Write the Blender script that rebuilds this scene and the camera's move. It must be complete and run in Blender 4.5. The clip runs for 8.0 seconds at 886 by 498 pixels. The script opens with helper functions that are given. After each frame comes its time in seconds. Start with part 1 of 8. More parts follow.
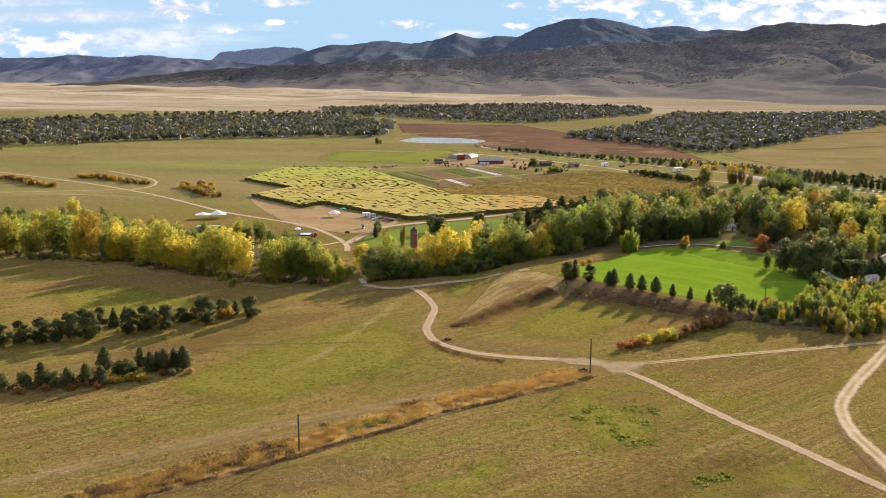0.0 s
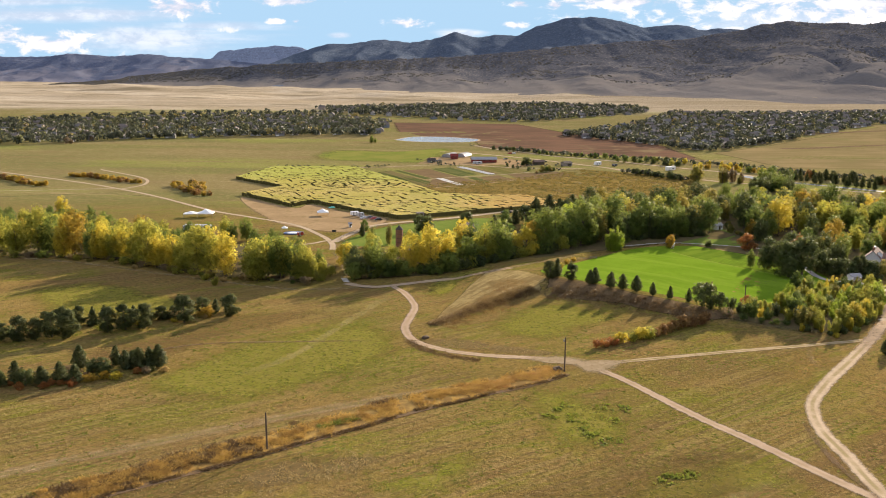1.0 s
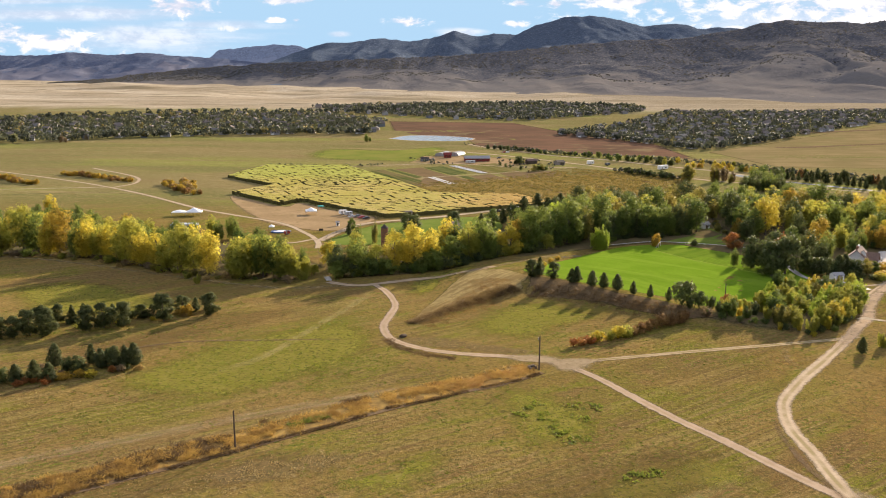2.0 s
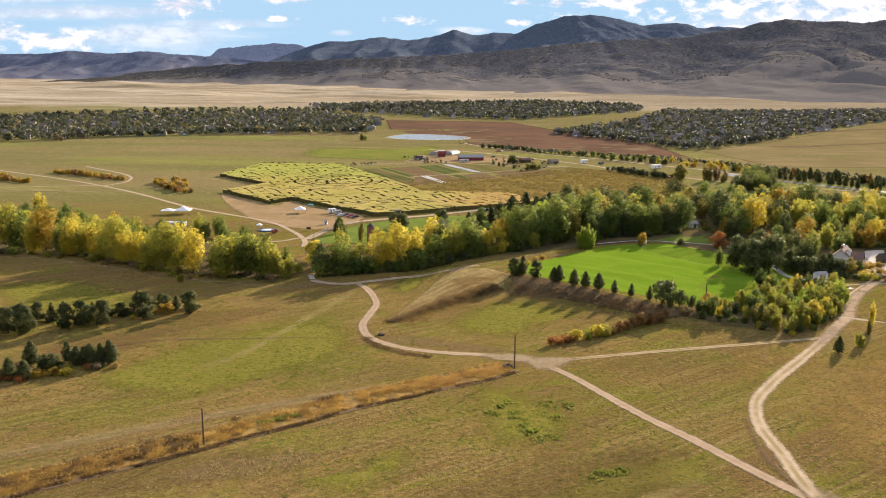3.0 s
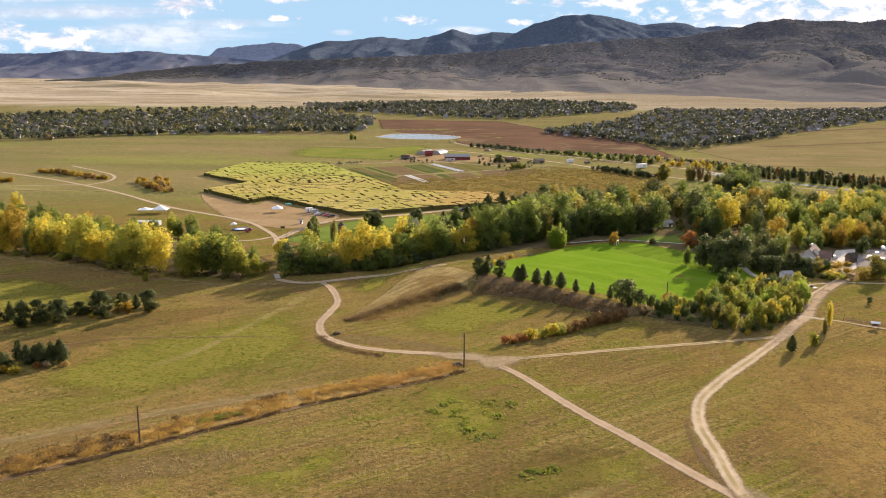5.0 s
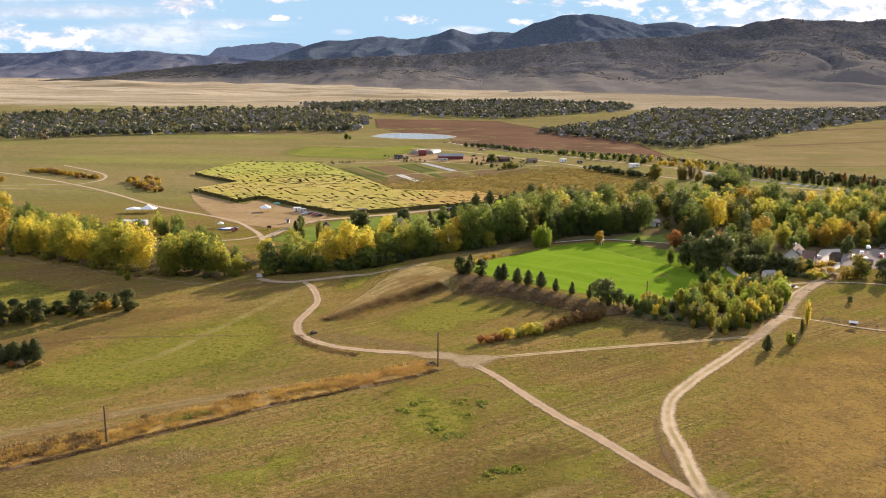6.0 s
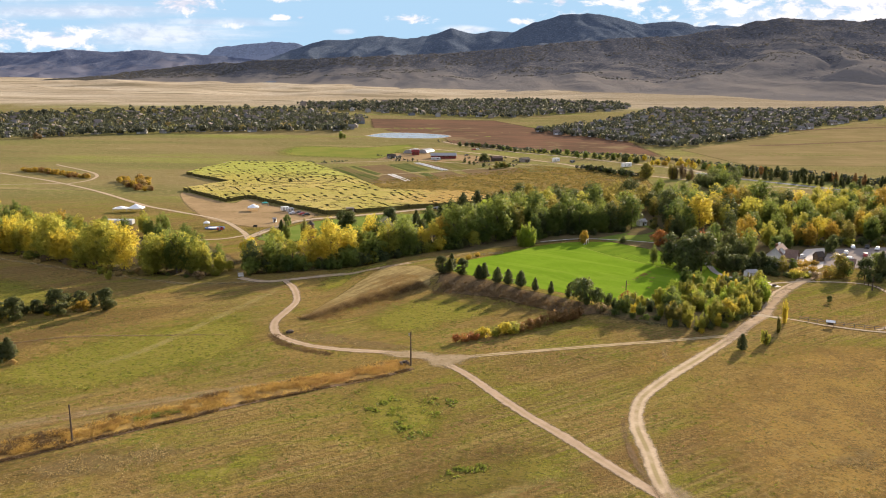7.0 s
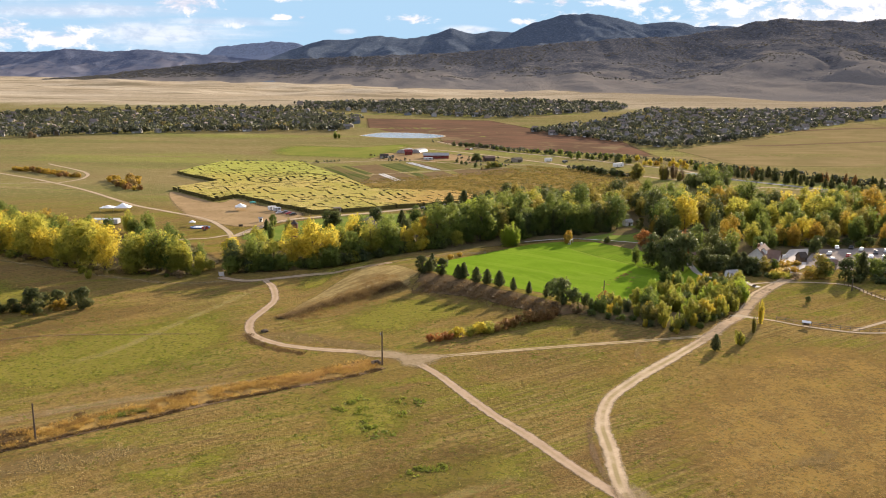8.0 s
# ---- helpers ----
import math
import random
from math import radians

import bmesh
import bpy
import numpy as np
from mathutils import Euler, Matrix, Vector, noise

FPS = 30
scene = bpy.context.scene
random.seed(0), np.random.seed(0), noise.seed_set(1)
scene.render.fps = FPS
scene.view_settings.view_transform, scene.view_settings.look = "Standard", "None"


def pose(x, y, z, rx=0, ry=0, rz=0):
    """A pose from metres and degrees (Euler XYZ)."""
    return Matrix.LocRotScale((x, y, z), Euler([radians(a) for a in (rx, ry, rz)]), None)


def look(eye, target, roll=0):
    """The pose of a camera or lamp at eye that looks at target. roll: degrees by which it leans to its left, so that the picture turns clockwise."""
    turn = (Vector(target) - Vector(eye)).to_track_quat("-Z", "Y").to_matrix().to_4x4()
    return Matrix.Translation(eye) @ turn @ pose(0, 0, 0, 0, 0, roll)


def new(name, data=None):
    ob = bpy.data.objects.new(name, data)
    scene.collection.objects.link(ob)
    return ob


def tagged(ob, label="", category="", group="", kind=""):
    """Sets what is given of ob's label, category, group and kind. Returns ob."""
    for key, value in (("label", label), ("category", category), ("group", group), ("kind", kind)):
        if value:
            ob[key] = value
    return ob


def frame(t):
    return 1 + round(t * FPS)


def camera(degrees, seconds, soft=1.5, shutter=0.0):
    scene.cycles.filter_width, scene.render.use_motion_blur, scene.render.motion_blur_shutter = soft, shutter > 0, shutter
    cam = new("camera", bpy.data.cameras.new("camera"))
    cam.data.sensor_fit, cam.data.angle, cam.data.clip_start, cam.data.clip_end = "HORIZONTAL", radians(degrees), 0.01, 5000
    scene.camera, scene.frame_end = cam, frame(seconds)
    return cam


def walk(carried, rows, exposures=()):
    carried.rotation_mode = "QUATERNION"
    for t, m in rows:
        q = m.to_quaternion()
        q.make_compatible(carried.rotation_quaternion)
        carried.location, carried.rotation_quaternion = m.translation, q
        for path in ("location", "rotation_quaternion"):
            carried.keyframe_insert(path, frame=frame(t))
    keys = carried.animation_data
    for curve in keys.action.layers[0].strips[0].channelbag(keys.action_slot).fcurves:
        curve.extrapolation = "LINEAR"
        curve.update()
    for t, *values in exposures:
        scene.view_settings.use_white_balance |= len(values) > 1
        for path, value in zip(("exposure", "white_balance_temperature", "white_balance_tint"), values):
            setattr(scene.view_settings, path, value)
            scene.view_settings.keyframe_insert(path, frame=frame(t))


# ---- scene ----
cam = camera(56.0, 8.0, soft=1.0)
PATH = [
    (0, (0.619, -0.601, 79.638), (0.526, 1.358, 79.241), 0.3),
    (0.5, (4.24, -0.573, 79.623), (4.147, 1.385, 79.225), 0.3),
    (1, (7.827, -0.529, 79.607), (7.733, 1.428, 79.208), 0.3),
    (1.5, (11.388, -0.47, 79.589), (11.294, 1.487, 79.189), 0.3),
    (3, (22.02, -0.198, 79.531), (21.923, 1.758, 79.127), 0.4),
    (3.5, (25.578, -0.076, 79.509), (25.481, 1.88, 79.105), 0.4),
    (4, (29.159, 0.062, 79.486), (29.061, 2.018, 79.081), 0.4),
    (4.5, (32.774, 0.216, 79.461), (32.675, 2.172, 79.056), 0.4),
    (6, (43.913, 0.771, 79.381), (43.811, 2.727, 78.975), 0.4),
    (6.5, (47.756, 0.988, 79.352), (47.654, 2.944, 78.945), 0.4),
    (7, (51.682, 1.221, 79.322), (51.578, 3.176, 78.915), 0.4),
    (7.5, (55.698, 1.469, 79.291), (55.593, 3.424, 78.884), 0.5),
    (8, (59.815, 1.733, 79.258), (59.709, 3.688, 78.851), 0.5),
]
walk(cam, [(t, look(eye, target, roll)) for t, eye, target, roll in PATH], [(0, 1.23, 6430, 17), (8, 1.23, 6430, 17)])

CLOUD_SEED, CLOUD_GAIN, SKY_STRENGTH, SUN_STRENGTH = 2.0, 4.7, 0.12, 5.0

# ---- light ----
SUN_AZ, SUN_EL = 29.3, 17.6  # degrees from +y towards +x, and above the horizon
world = bpy.data.worlds.new("world")
scene.world = world
world.use_nodes = True
wn, wl = world.node_tree.nodes, world.node_tree.links
wn.clear()
sky = wn.new("ShaderNodeTexSky")
sky.sky_type, sky.sun_disc = "NISHITA", False
sky.sun_elevation, sky.sun_rotation = radians(SUN_EL), radians(SUN_AZ)
sky.altitude, sky.air_density, sky.dust_density, sky.ozone_density = 1700, 0.75, 0.0, 2.5


def wmath(op, a, b=None, clamp=False):
    n = wn.new("ShaderNodeMath")
    n.operation, n.use_clamp = op, clamp
    for i, v in enumerate((a, b)):
        if v is None:
            continue
        if isinstance(v, (int, float)):
            n.inputs[i].default_value = v
        else:
            wl.new(v, n.inputs[i])
    return n.outputs[0]


# clouds: noise on a flat layer high over the ground, seen in perspective
wco = wn.new("ShaderNodeTexCoord")
wsep = wn.new("ShaderNodeSeparateXYZ")
wl.new(wco.outputs["Generated"], wsep.inputs[0])
up = wmath("MAXIMUM", wsep.outputs[2], 0.012)
wcomb = wn.new("ShaderNodeCombineXYZ")
wl.new(wmath("MULTIPLY", wsep.outputs[0], 9.0), wcomb.inputs[0])
wl.new(wmath("MULTIPLY", wsep.outputs[1], 9.0), wcomb.inputs[1])
wl.new(wmath("MULTIPLY", wsep.outputs[2], 30.0), wcomb.inputs[2])


def wnoise(scale, detail, seed, rough=0.55):
    n = wn.new("ShaderNodeTexNoise")
    n.noise_dimensions = "4D"
    n.inputs["W"].default_value = seed
    n.inputs["Scale"].default_value, n.inputs["Detail"].default_value, n.inputs["Roughness"].default_value = scale, detail, rough
    wl.new(wcomb.outputs[0], n.inputs["Vector"])
    return n.outputs[0]


def wrange(v, lo, hi):
    n = wn.new("ShaderNodeMapRange")
    n.interpolation_type = "SMOOTHSTEP"
    n.inputs[1].default_value, n.inputs[2].default_value = lo, hi
    wl.new(v, n.inputs[0])
    return n.outputs[0]


# overhead and behind, unseen: cumulus thickened to raise fill light; over the mountains: single clouds by their bearing
# and height
ahead = wmath("MAXIMUM", wsep.outputs[1], 0.02)
bearing, height_ = wmath("DIVIDE", wsep.outputs[0], ahead), wmath("DIVIDE", wsep.outputs[2], ahead)
aloft = wmath("MULTIPLY", wrange(wnoise(1.15, 8, CLOUD_SEED, 0.6), 0.38, 0.53), wrange(wmath("MAXIMUM", height_, wmath("MULTIPLY", wsep.outputs[1], -4.0)), 0.12, 0.2))
flat = wn.new("ShaderNodeCombineXYZ")
wl.new(wmath("MULTIPLY", bearing, 38.0), flat.inputs[0])
wl.new(wmath("MULTIPLY", height_, 75.0), flat.inputs[1])
billow = wn.new("ShaderNodeTexNoise")
billow.inputs["Scale"].default_value, billow.inputs["Detail"].default_value, billow.inputs["Roughness"].default_value, billow.inputs["Distortion"].default_value = 0.9, 7, 0.62, 0.3
wl.new(flat.outputs[0], billow.inputs["Vector"])
veil_co = wn.new("ShaderNodeCombineXYZ")
wl.new(wmath("MULTIPLY", bearing, 9.0), veil_co.inputs[0])
wl.new(wmath("MULTIPLY", height_, 90.0), veil_co.inputs[1])
streaks = wn.new("ShaderNodeTexNoise")
streaks.inputs["Scale"].default_value, streaks.inputs["Detail"].default_value, streaks.inputs["Roughness"].default_value = 0.8, 6, 0.6
wl.new(veil_co.outputs[0], streaks.inputs["Vector"])
CLOUDS = [  # bearing, height, half width, half height, solid or thin
    (-0.517, 0.040, 0.085, 0.016, 1.0), (-0.60, 0.045, 0.07, 0.020, 0.9), (-0.50, 0.073, 0.20, 0.013, 0.6), (-0.40, 0.046, 0.14, 0.022, 0.6), (-0.33, 0.060, 0.12, 0.007, 0.45), (-0.56, 0.088, 0.12, 0.008, 0.5), (-0.361, 0.082, 0.048, 0.013, 1.0), (-0.244, 0.0656, 0.013, 0.0035, 0.95), (-0.222, 0.0656, 0.006, 0.003, 0.9),
    (-0.093, 0.064, 0.032, 0.0062, 1.0), (-0.170, 0.050, 0.015, 0.004, 0.5), (-0.233, 0.088, 0.05, 0.0045, 0.9), (-0.301, 0.057, 0.014, 0.004, 0.7), (0.034, 0.062, 0.018, 0.0045, 0.95), (-0.028, 0.053, 0.034, 0.007, 0.6), (0.040, 0.086, 0.012, 0.005, 0.95), (0.080, 0.084, 0.012, 0.006, 0.95),
    (0.47, 0.092, 0.36, 0.062, 1.0), (0.16, 0.090, 0.09, 0.013, 1.0), (0.42, 0.060, 0.26, 0.030, 0.6), (0.30, 0.052, 0.05, 0.007, 1.0)]
over_range = 0.0
for b0, h0, rb, rh, solid in CLOUDS:
    far_b = wmath("POWER", wmath("MULTIPLY", wmath("SUBTRACT", bearing, b0), 1 / rb), 2.0)
    far_h = wmath("POWER", wmath("MULTIPLY", wmath("SUBTRACT", height_, h0), 1 / rh), 2.0)
    body = wmath("SUBTRACT", 1.0, wmath("SQRT", wmath("ADD", far_b, far_h)))
    ragged = wmath("MULTIPLY", wmath("SUBTRACT", billow.outputs[0] if solid > 0.6 else streaks.outputs[0], 0.5), 3.8 if solid > 0.6 else 1.7)
    over_range = wmath("MAXIMUM", over_range, wmath("MULTIPLY", wrange(wmath("ADD", body, ragged), 0.0 if solid > 0.6 else -0.1, 0.8 if solid > 0.6 else 0.85), solid))
over_range = wmath("MULTIPLY", over_range, wrange(wsep.outputs[1], 0.05, 0.2))
cover = wmath("MAXIMUM", aloft, over_range, True)
shade_n = wmath("ADD", billow.outputs[0], wmath("MULTIPLY", wrange(wmath("ADD", height_, wmath("MULTIPLY", bearing, -0.05)), 0.066, 0.090), -0.10))
cloud_col = wn.new("ShaderNodeMix")
cloud_col.data_type = "RGBA"
cloud_col.inputs[6].default_value, cloud_col.inputs[7].default_value = (0.56, 0.60, 0.67, 1), (0.88, 0.87, 0.85, 1)
wl.new(wrange(shade_n, 0.34, 0.60), cloud_col.inputs[0])
cloud_lit = wn.new("ShaderNodeVectorMath")
cloud_lit.operation = "SCALE"
cloud_lit.inputs[3].default_value = CLOUD_GAIN
wl.new(cloud_col.outputs[2], cloud_lit.inputs[0])
sky_mix = wn.new("ShaderNodeMix")
sky_mix.data_type = "RGBA"
wl.new(cover, sky_mix.inputs[0])
veil = wn.new("ShaderNodeVectorMath")  # thin haze holds the glow round the sun down
veil.operation = "MINIMUM"
veil.inputs[1].default_value = (1.62, 2.55, 3.25)
wl.new(sky.outputs[0], veil.inputs[0])
wl.new(veil.outputs[0], sky_mix.inputs[6])
wl.new(cloud_lit.outputs[0], sky_mix.inputs[7])
back = wn.new("ShaderNodeBackground")
back.inputs["Strength"].default_value = SKY_STRENGTH
wl.new(sky_mix.outputs[2], back.inputs["Color"])
wout = wn.new("ShaderNodeOutputWorld")
wl.new(back.outputs[0], wout.inputs[0])

sun_data = bpy.data.lights.new("sun", "SUN")
sun_data.energy, sun_data.angle, sun_data.color = SUN_STRENGTH, radians(0.5), (1.0, 0.86, 0.64)
sun = new("sun", sun_data)
sa, se = radians(SUN_AZ), radians(SUN_EL)
sun.matrix_world = look((0, 0, 600), (-600 * math.sin(sa) * math.cos(se), -600 * math.cos(sa) * math.cos(se), 600 - 600 * math.sin(se)))

# ---- materials ----


class Nodes:
    """A small wrapper to write node materials in a few lines."""

    def __init__(self, name, rough=0.9, spec=0.2):
        self.m = bpy.data.materials.new(name)
        self.m.use_nodes = True
        self.n, self.l = self.m.node_tree.nodes, self.m.node_tree.links
        self.bsdf = self.n["Principled BSDF"]
        self.out = self.n["Material Output"]
        self.bsdf.inputs["Roughness"].default_value = rough
        self.bsdf.inputs["Specular IOR Level"].default_value = spec
        self.co = self.n.new("ShaderNodeTexCoord").outputs["Object"]

    def put(self, value, socket):
        if isinstance(value, (int, float)):
            socket.default_value = value
        elif isinstance(value, tuple):
            socket.default_value = (*value, 1) if len(value) == 3 and len(socket.default_value) == 4 else value
        else:
            self.l.new(value, socket)

    def math(self, op, a, b=0.0, clamp=False):
        n = self.n.new("ShaderNodeMath")
        n.operation, n.use_clamp = op, clamp
        self.put(a, n.inputs[0]), self.put(b, n.inputs[1])
        return n.outputs[0]

    def mapped(self, scale=(1, 1, 1), rz=0.0, co=None):
        n = self.n.new("ShaderNodeMapping")
        n.inputs["Scale"].default_value = scale
        turned = self.n.new("ShaderNodeMapping")
        turned.inputs["Rotation"].default_value = (0, 0, radians(rz))
        self.l.new(co or self.co, turned.inputs[0])
        self.l.new(turned.outputs[0], n.inputs[0])
        return n.outputs[0]

    def noise(self, scale, detail=4, rough=0.6, co=None, warp=0.0):
        n = self.n.new("ShaderNodeTexNoise")
        n.inputs["Scale"].default_value, n.inputs["Detail"].default_value = scale, detail
        n.inputs["Roughness"].default_value, n.inputs["Distortion"].default_value = rough, warp
        self.l.new(co or self.co, n.inputs["Vector"])
        return n.outputs[0]

    def span(self, v, lo, hi, a=0.0, b=1.0):
        n = self.n.new("ShaderNodeMapRange")
        n.interpolation_type = "SMOOTHSTEP"
        for i, x in enumerate((lo, hi, a, b)):
            n.inputs[i + 1].default_value = x
        self.put(v, n.inputs[0])
        return n.outputs[0]

    def mix(self, f, a, b, blend="MIX"):
        n = self.n.new("ShaderNodeMix")
        n.data_type, n.blend_type = "RGBA", blend
        self.put(f, n.inputs[0]), self.put(a, n.inputs[6]), self.put(b, n.inputs[7])
        return n.outputs[2]

    def attr(self, name):
        n = self.n.new("ShaderNodeAttribute")
        n.attribute_name = name
        return n

    def random(self):
        return self.n.new("ShaderNodeObjectInfo").outputs["Random"]

    def island(self):
        return self.n.new("ShaderNodeNewGeometry").outputs["Random Per Island"]

    def xyz(self):
        n = self.n.new("ShaderNodeSeparateXYZ")
        self.l.new(self.co, n.inputs[0])
        return n.outputs

    def colour(self, c):
        self.put(c, self.bsdf.inputs["Base Color"])
        return self

    def bump(self, height, dist, strength=1.0):
        n = self.n.new("ShaderNodeBump")
        n.inputs["Strength"].default_value, n.inputs["Distance"].default_value = strength, dist
        self.put(height, n.inputs["Height"])
        self.l.new(n.outputs[0], self.bsdf.inputs["Normal"])
        return self

    def fade(self, f):
        """Lets the ground below show where f is 0."""
        t, s = self.n.new("ShaderNodeBsdfTransparent"), self.n.new("ShaderNodeMixShader")
        self.put(f, s.inputs[0])
        self.l.new(t.outputs[0], s.inputs[1]), self.l.new(self.bsdf.outputs[0], s.inputs[2])
        self.l.new(s.outputs[0], self.out.inputs[0])
        return self

    def translucent(self, amount, c):
        t, s = self.n.new("ShaderNodeBsdfTranslucent"), self.n.new("ShaderNodeMixShader")
        self.put(c, t.inputs[0])
        s.inputs[0].default_value = amount
        self.l.new(self.bsdf.outputs[0], s.inputs[1]), self.l.new(t.outputs[0], s.inputs[2])
        self.l.new(s.outputs[0], self.out.inputs[0])
        return self

    def gaps(self, f):
        """Open places between the leaves of a spray."""
        t, s = self.n.new("ShaderNodeBsdfTransparent"), self.n.new("ShaderNodeMixShader")
        inner = self.out.inputs[0].links[0].from_socket
        self.put(f, s.inputs[0])
        self.l.new(t.outputs[0], s.inputs[1]), self.l.new(inner, s.inputs[2])
        self.l.new(s.outputs[0], self.out.inputs[0])
        return self


def plain(name, c, rough=0.7, spec=0.3, metal=0.0, vary=0.18, scale=1.5):
    """Paint, board or metal with slight grime at two scales."""
    k = Nodes(name, rough, spec)
    f = k.math("MULTIPLY", k.math("ADD", k.noise(scale, 5), k.noise(scale * 9, 3)), 0.5)
    dark = tuple(v * (1 - vary) for v in c)
    light = tuple(min(1, v * (1 + vary * 0.6)) for v in c)
    k.colour(k.mix(k.span(f, 0.35, 0.65), dark, light))
    k.bsdf.inputs["Metallic"].default_value = metal
    return k.m


def ground_material():
    k = Nodes("meadow_ground", 1.0, 0.0)
    x, y, z = k.xyz()
    big, mid = k.noise(0.011, 6, 0.62, warp=0.6), k.noise(0.06, 6, 0.65, warp=0.4)
    fine, grit = k.noise(0.75, 5, 0.72), k.noise(2.0, 4, 0.75)
    drift = k.noise(1.0, 6, 0.62, k.mapped((0.012, 0.034, 1), -36), 0.7)
    smear = k.noise(1.0, 6, 0.66, k.mapped((0.020, 0.060, 1), -34), 0.6)
    straw, olive, green, earth = (0.272, 0.180, 0.055), (0.190, 0.138, 0.035), (0.175, 0.180, 0.020), (0.195, 0.117, 0.047)
    c = k.mix(k.span(big, 0.40, 0.60), olive, straw)
    c = k.mix(k.span(drift, 0.48, 0.62, 0, 0.75), c, earth)
    c = k.mix(k.math("MULTIPLY", k.span(smear, 0.48, 0.62), k.span(fine, 0.34, 0.54, 0.35, 0.95)), c, green)
    c = k.mix(k.span(k.math("ADD", mid, k.math("MULTIPLY", big, -0.55)), 0.24, 0.38, 0, 0.45), c, green)
    # fine mowing lines, then broad swaths, along the ditch
    cut = k.span(k.noise(0.018, 4, 0.6, warp=0.5), 0.42, 0.58)
    lines = k.noise(1.0, 3, 0.6, k.mapped((0.018, 1.0, 1), -38))
    c = k.mix(k.math("MULTIPLY", k.span(lines, 0.50, 0.60, 0, 0.75), cut), c, (0.150, 0.098, 0.042))
    c = k.mix(k.math("MULTIPLY", k.span(k.noise(1.0, 3, 0.6, k.mapped((0.014, 0.8, 1), -39)), 0.52, 0.62, 0, 0.5), cut), c, (0.345, 0.245, 0.10))
    c = k.mix(k.span(k.noise(1.0, 3, 0.55, k.mapped((0.010, 0.26, 1), -37)), 0.50, 0.66, 0, 0.35), c, (0.33, 0.235, 0.09))
    # tufts and bare specks
    c = k.mix(k.span(fine, 0.50, 0.62, 0, 0.75), c, (0.098, 0.085, 0.026))
    c = k.mix(k.span(k.noise(0.9, 4, 0.75, k.mapped((0.8, 1.2, 1), 11)), 0.53, 0.66, 0, 0.6), c, (0.365, 0.262, 0.11))
    # pale grass of the high plain, and the browner valley floor before it
    vale = k.mix(k.span(k.noise(0.008, 5, 0.6, k.mapped((0.35, 1.6, 1))), 0.38, 0.62), (0.250, 0.200, 0.088), (0.178, 0.172, 0.060))
    vale = k.mix(k.span(k.noise(0.004, 4, 0.6, k.mapped((0.6, 2.2, 1))), 0.50, 0.64, 0, 0.75), vale, (0.225, 0.25, 0.055))
    vale = k.mix(k.span(k.noise(0.02, 6, 0.65, k.mapped((0.4, 1.5, 1), 8)), 0.52, 0.68, 0, 0.6), vale, (0.23, 0.165, 0.08))
    vale = k.mix(k.span(k.noise(0.05, 4, 0.6, k.mapped((0.08, 1.0, 1), 4)), 0.56, 0.70, 0, 0.5), vale, (0.40, 0.30, 0.15))
    vale = k.mix(k.span(k.noise(0.11, 5, 0.7, k.mapped((0.5, 1.6, 1), 20)), 0.48, 0.62, 0, 0.6), vale, (0.19, 0.155, 0.06))
    vale = k.mix(k.span(k.noise(0.3, 4, 0.7), 0.52, 0.64, 0, 0.55), vale, (0.38, 0.30, 0.155))
    c = k.mix(k.span(k.math("ADD", y, k.math("MULTIPLY", big, 120)), 480, 640), c, vale)
    tan = k.mix(k.span(k.noise(0.004, 6, 0.6, k.mapped((0.5, 2.4, 1))), 0.36, 0.66), (0.40, 0.325, 0.22), (0.56, 0.475, 0.35))
    tan = k.mix(k.span(k.noise(0.009, 5, 0.6, k.mapped((0.4, 1.8, 1))), 0.55, 0.63, 0, 0.8), tan, (0.22, 0.18, 0.115))
    tan = k.mix(k.span(k.noise(0.013, 5, 0.65, k.mapped((0.16, 1.5, 1), 5)), 0.53, 0.62, 0, 0.6), tan, (0.30, 0.245, 0.165))
    tan = k.mix(k.span(k.math("ADD", x, k.math("MULTIPLY", big, 700)), 350, 800, 0, 0.55), tan, (0.26, 0.21, 0.135))  # darker to the east: mountain and cloud shade put into the colour
    tan = k.mix(k.span(k.noise(0.05, 4, 0.65, k.mapped((0.7, 1.5, 1))), 0.52, 0.64, 0, 0.4), tan, (0.27, 0.22, 0.14))
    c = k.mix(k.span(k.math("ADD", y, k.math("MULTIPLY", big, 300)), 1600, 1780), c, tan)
    near = k.span(y, 330, 520, 1, 0.25)
    weed = k.noise(0.62, 3, 0.62, k.mapped((0.7, 1.5, 1), -30))
    zone = k.span(k.noise(0.024, 4, 0.6, warp=0.5), 0.46, 0.60)
    c = k.mix(k.math("MULTIPLY", k.math("MULTIPLY", k.span(weed, 0.55, 0.61), zone), k.math("MULTIPLY", near, 0.8)), c, (0.105, 0.135, 0.020))
    c = k.mix(k.math("MULTIPLY", k.span(k.noise(0.5, 4, 0.72, k.mapped((0.6, 1.4, 1), -33)), 0.55, 0.64, 0, 0.6), near), c, (0.140, 0.088, 0.040))
    c = k.mix(k.span(grit, 0.40, 0.60, 0.0, 0.7), c, k.mix(0.6, c, (0.06, 0.045, 0.02)))
    k.colour(c)
    k.bump(k.math("ADD", k.math("MULTIPLY", fine, 0.6), k.math("MULTIPLY", grit, 0.4)), 0.7, 0.9)
    return k.m


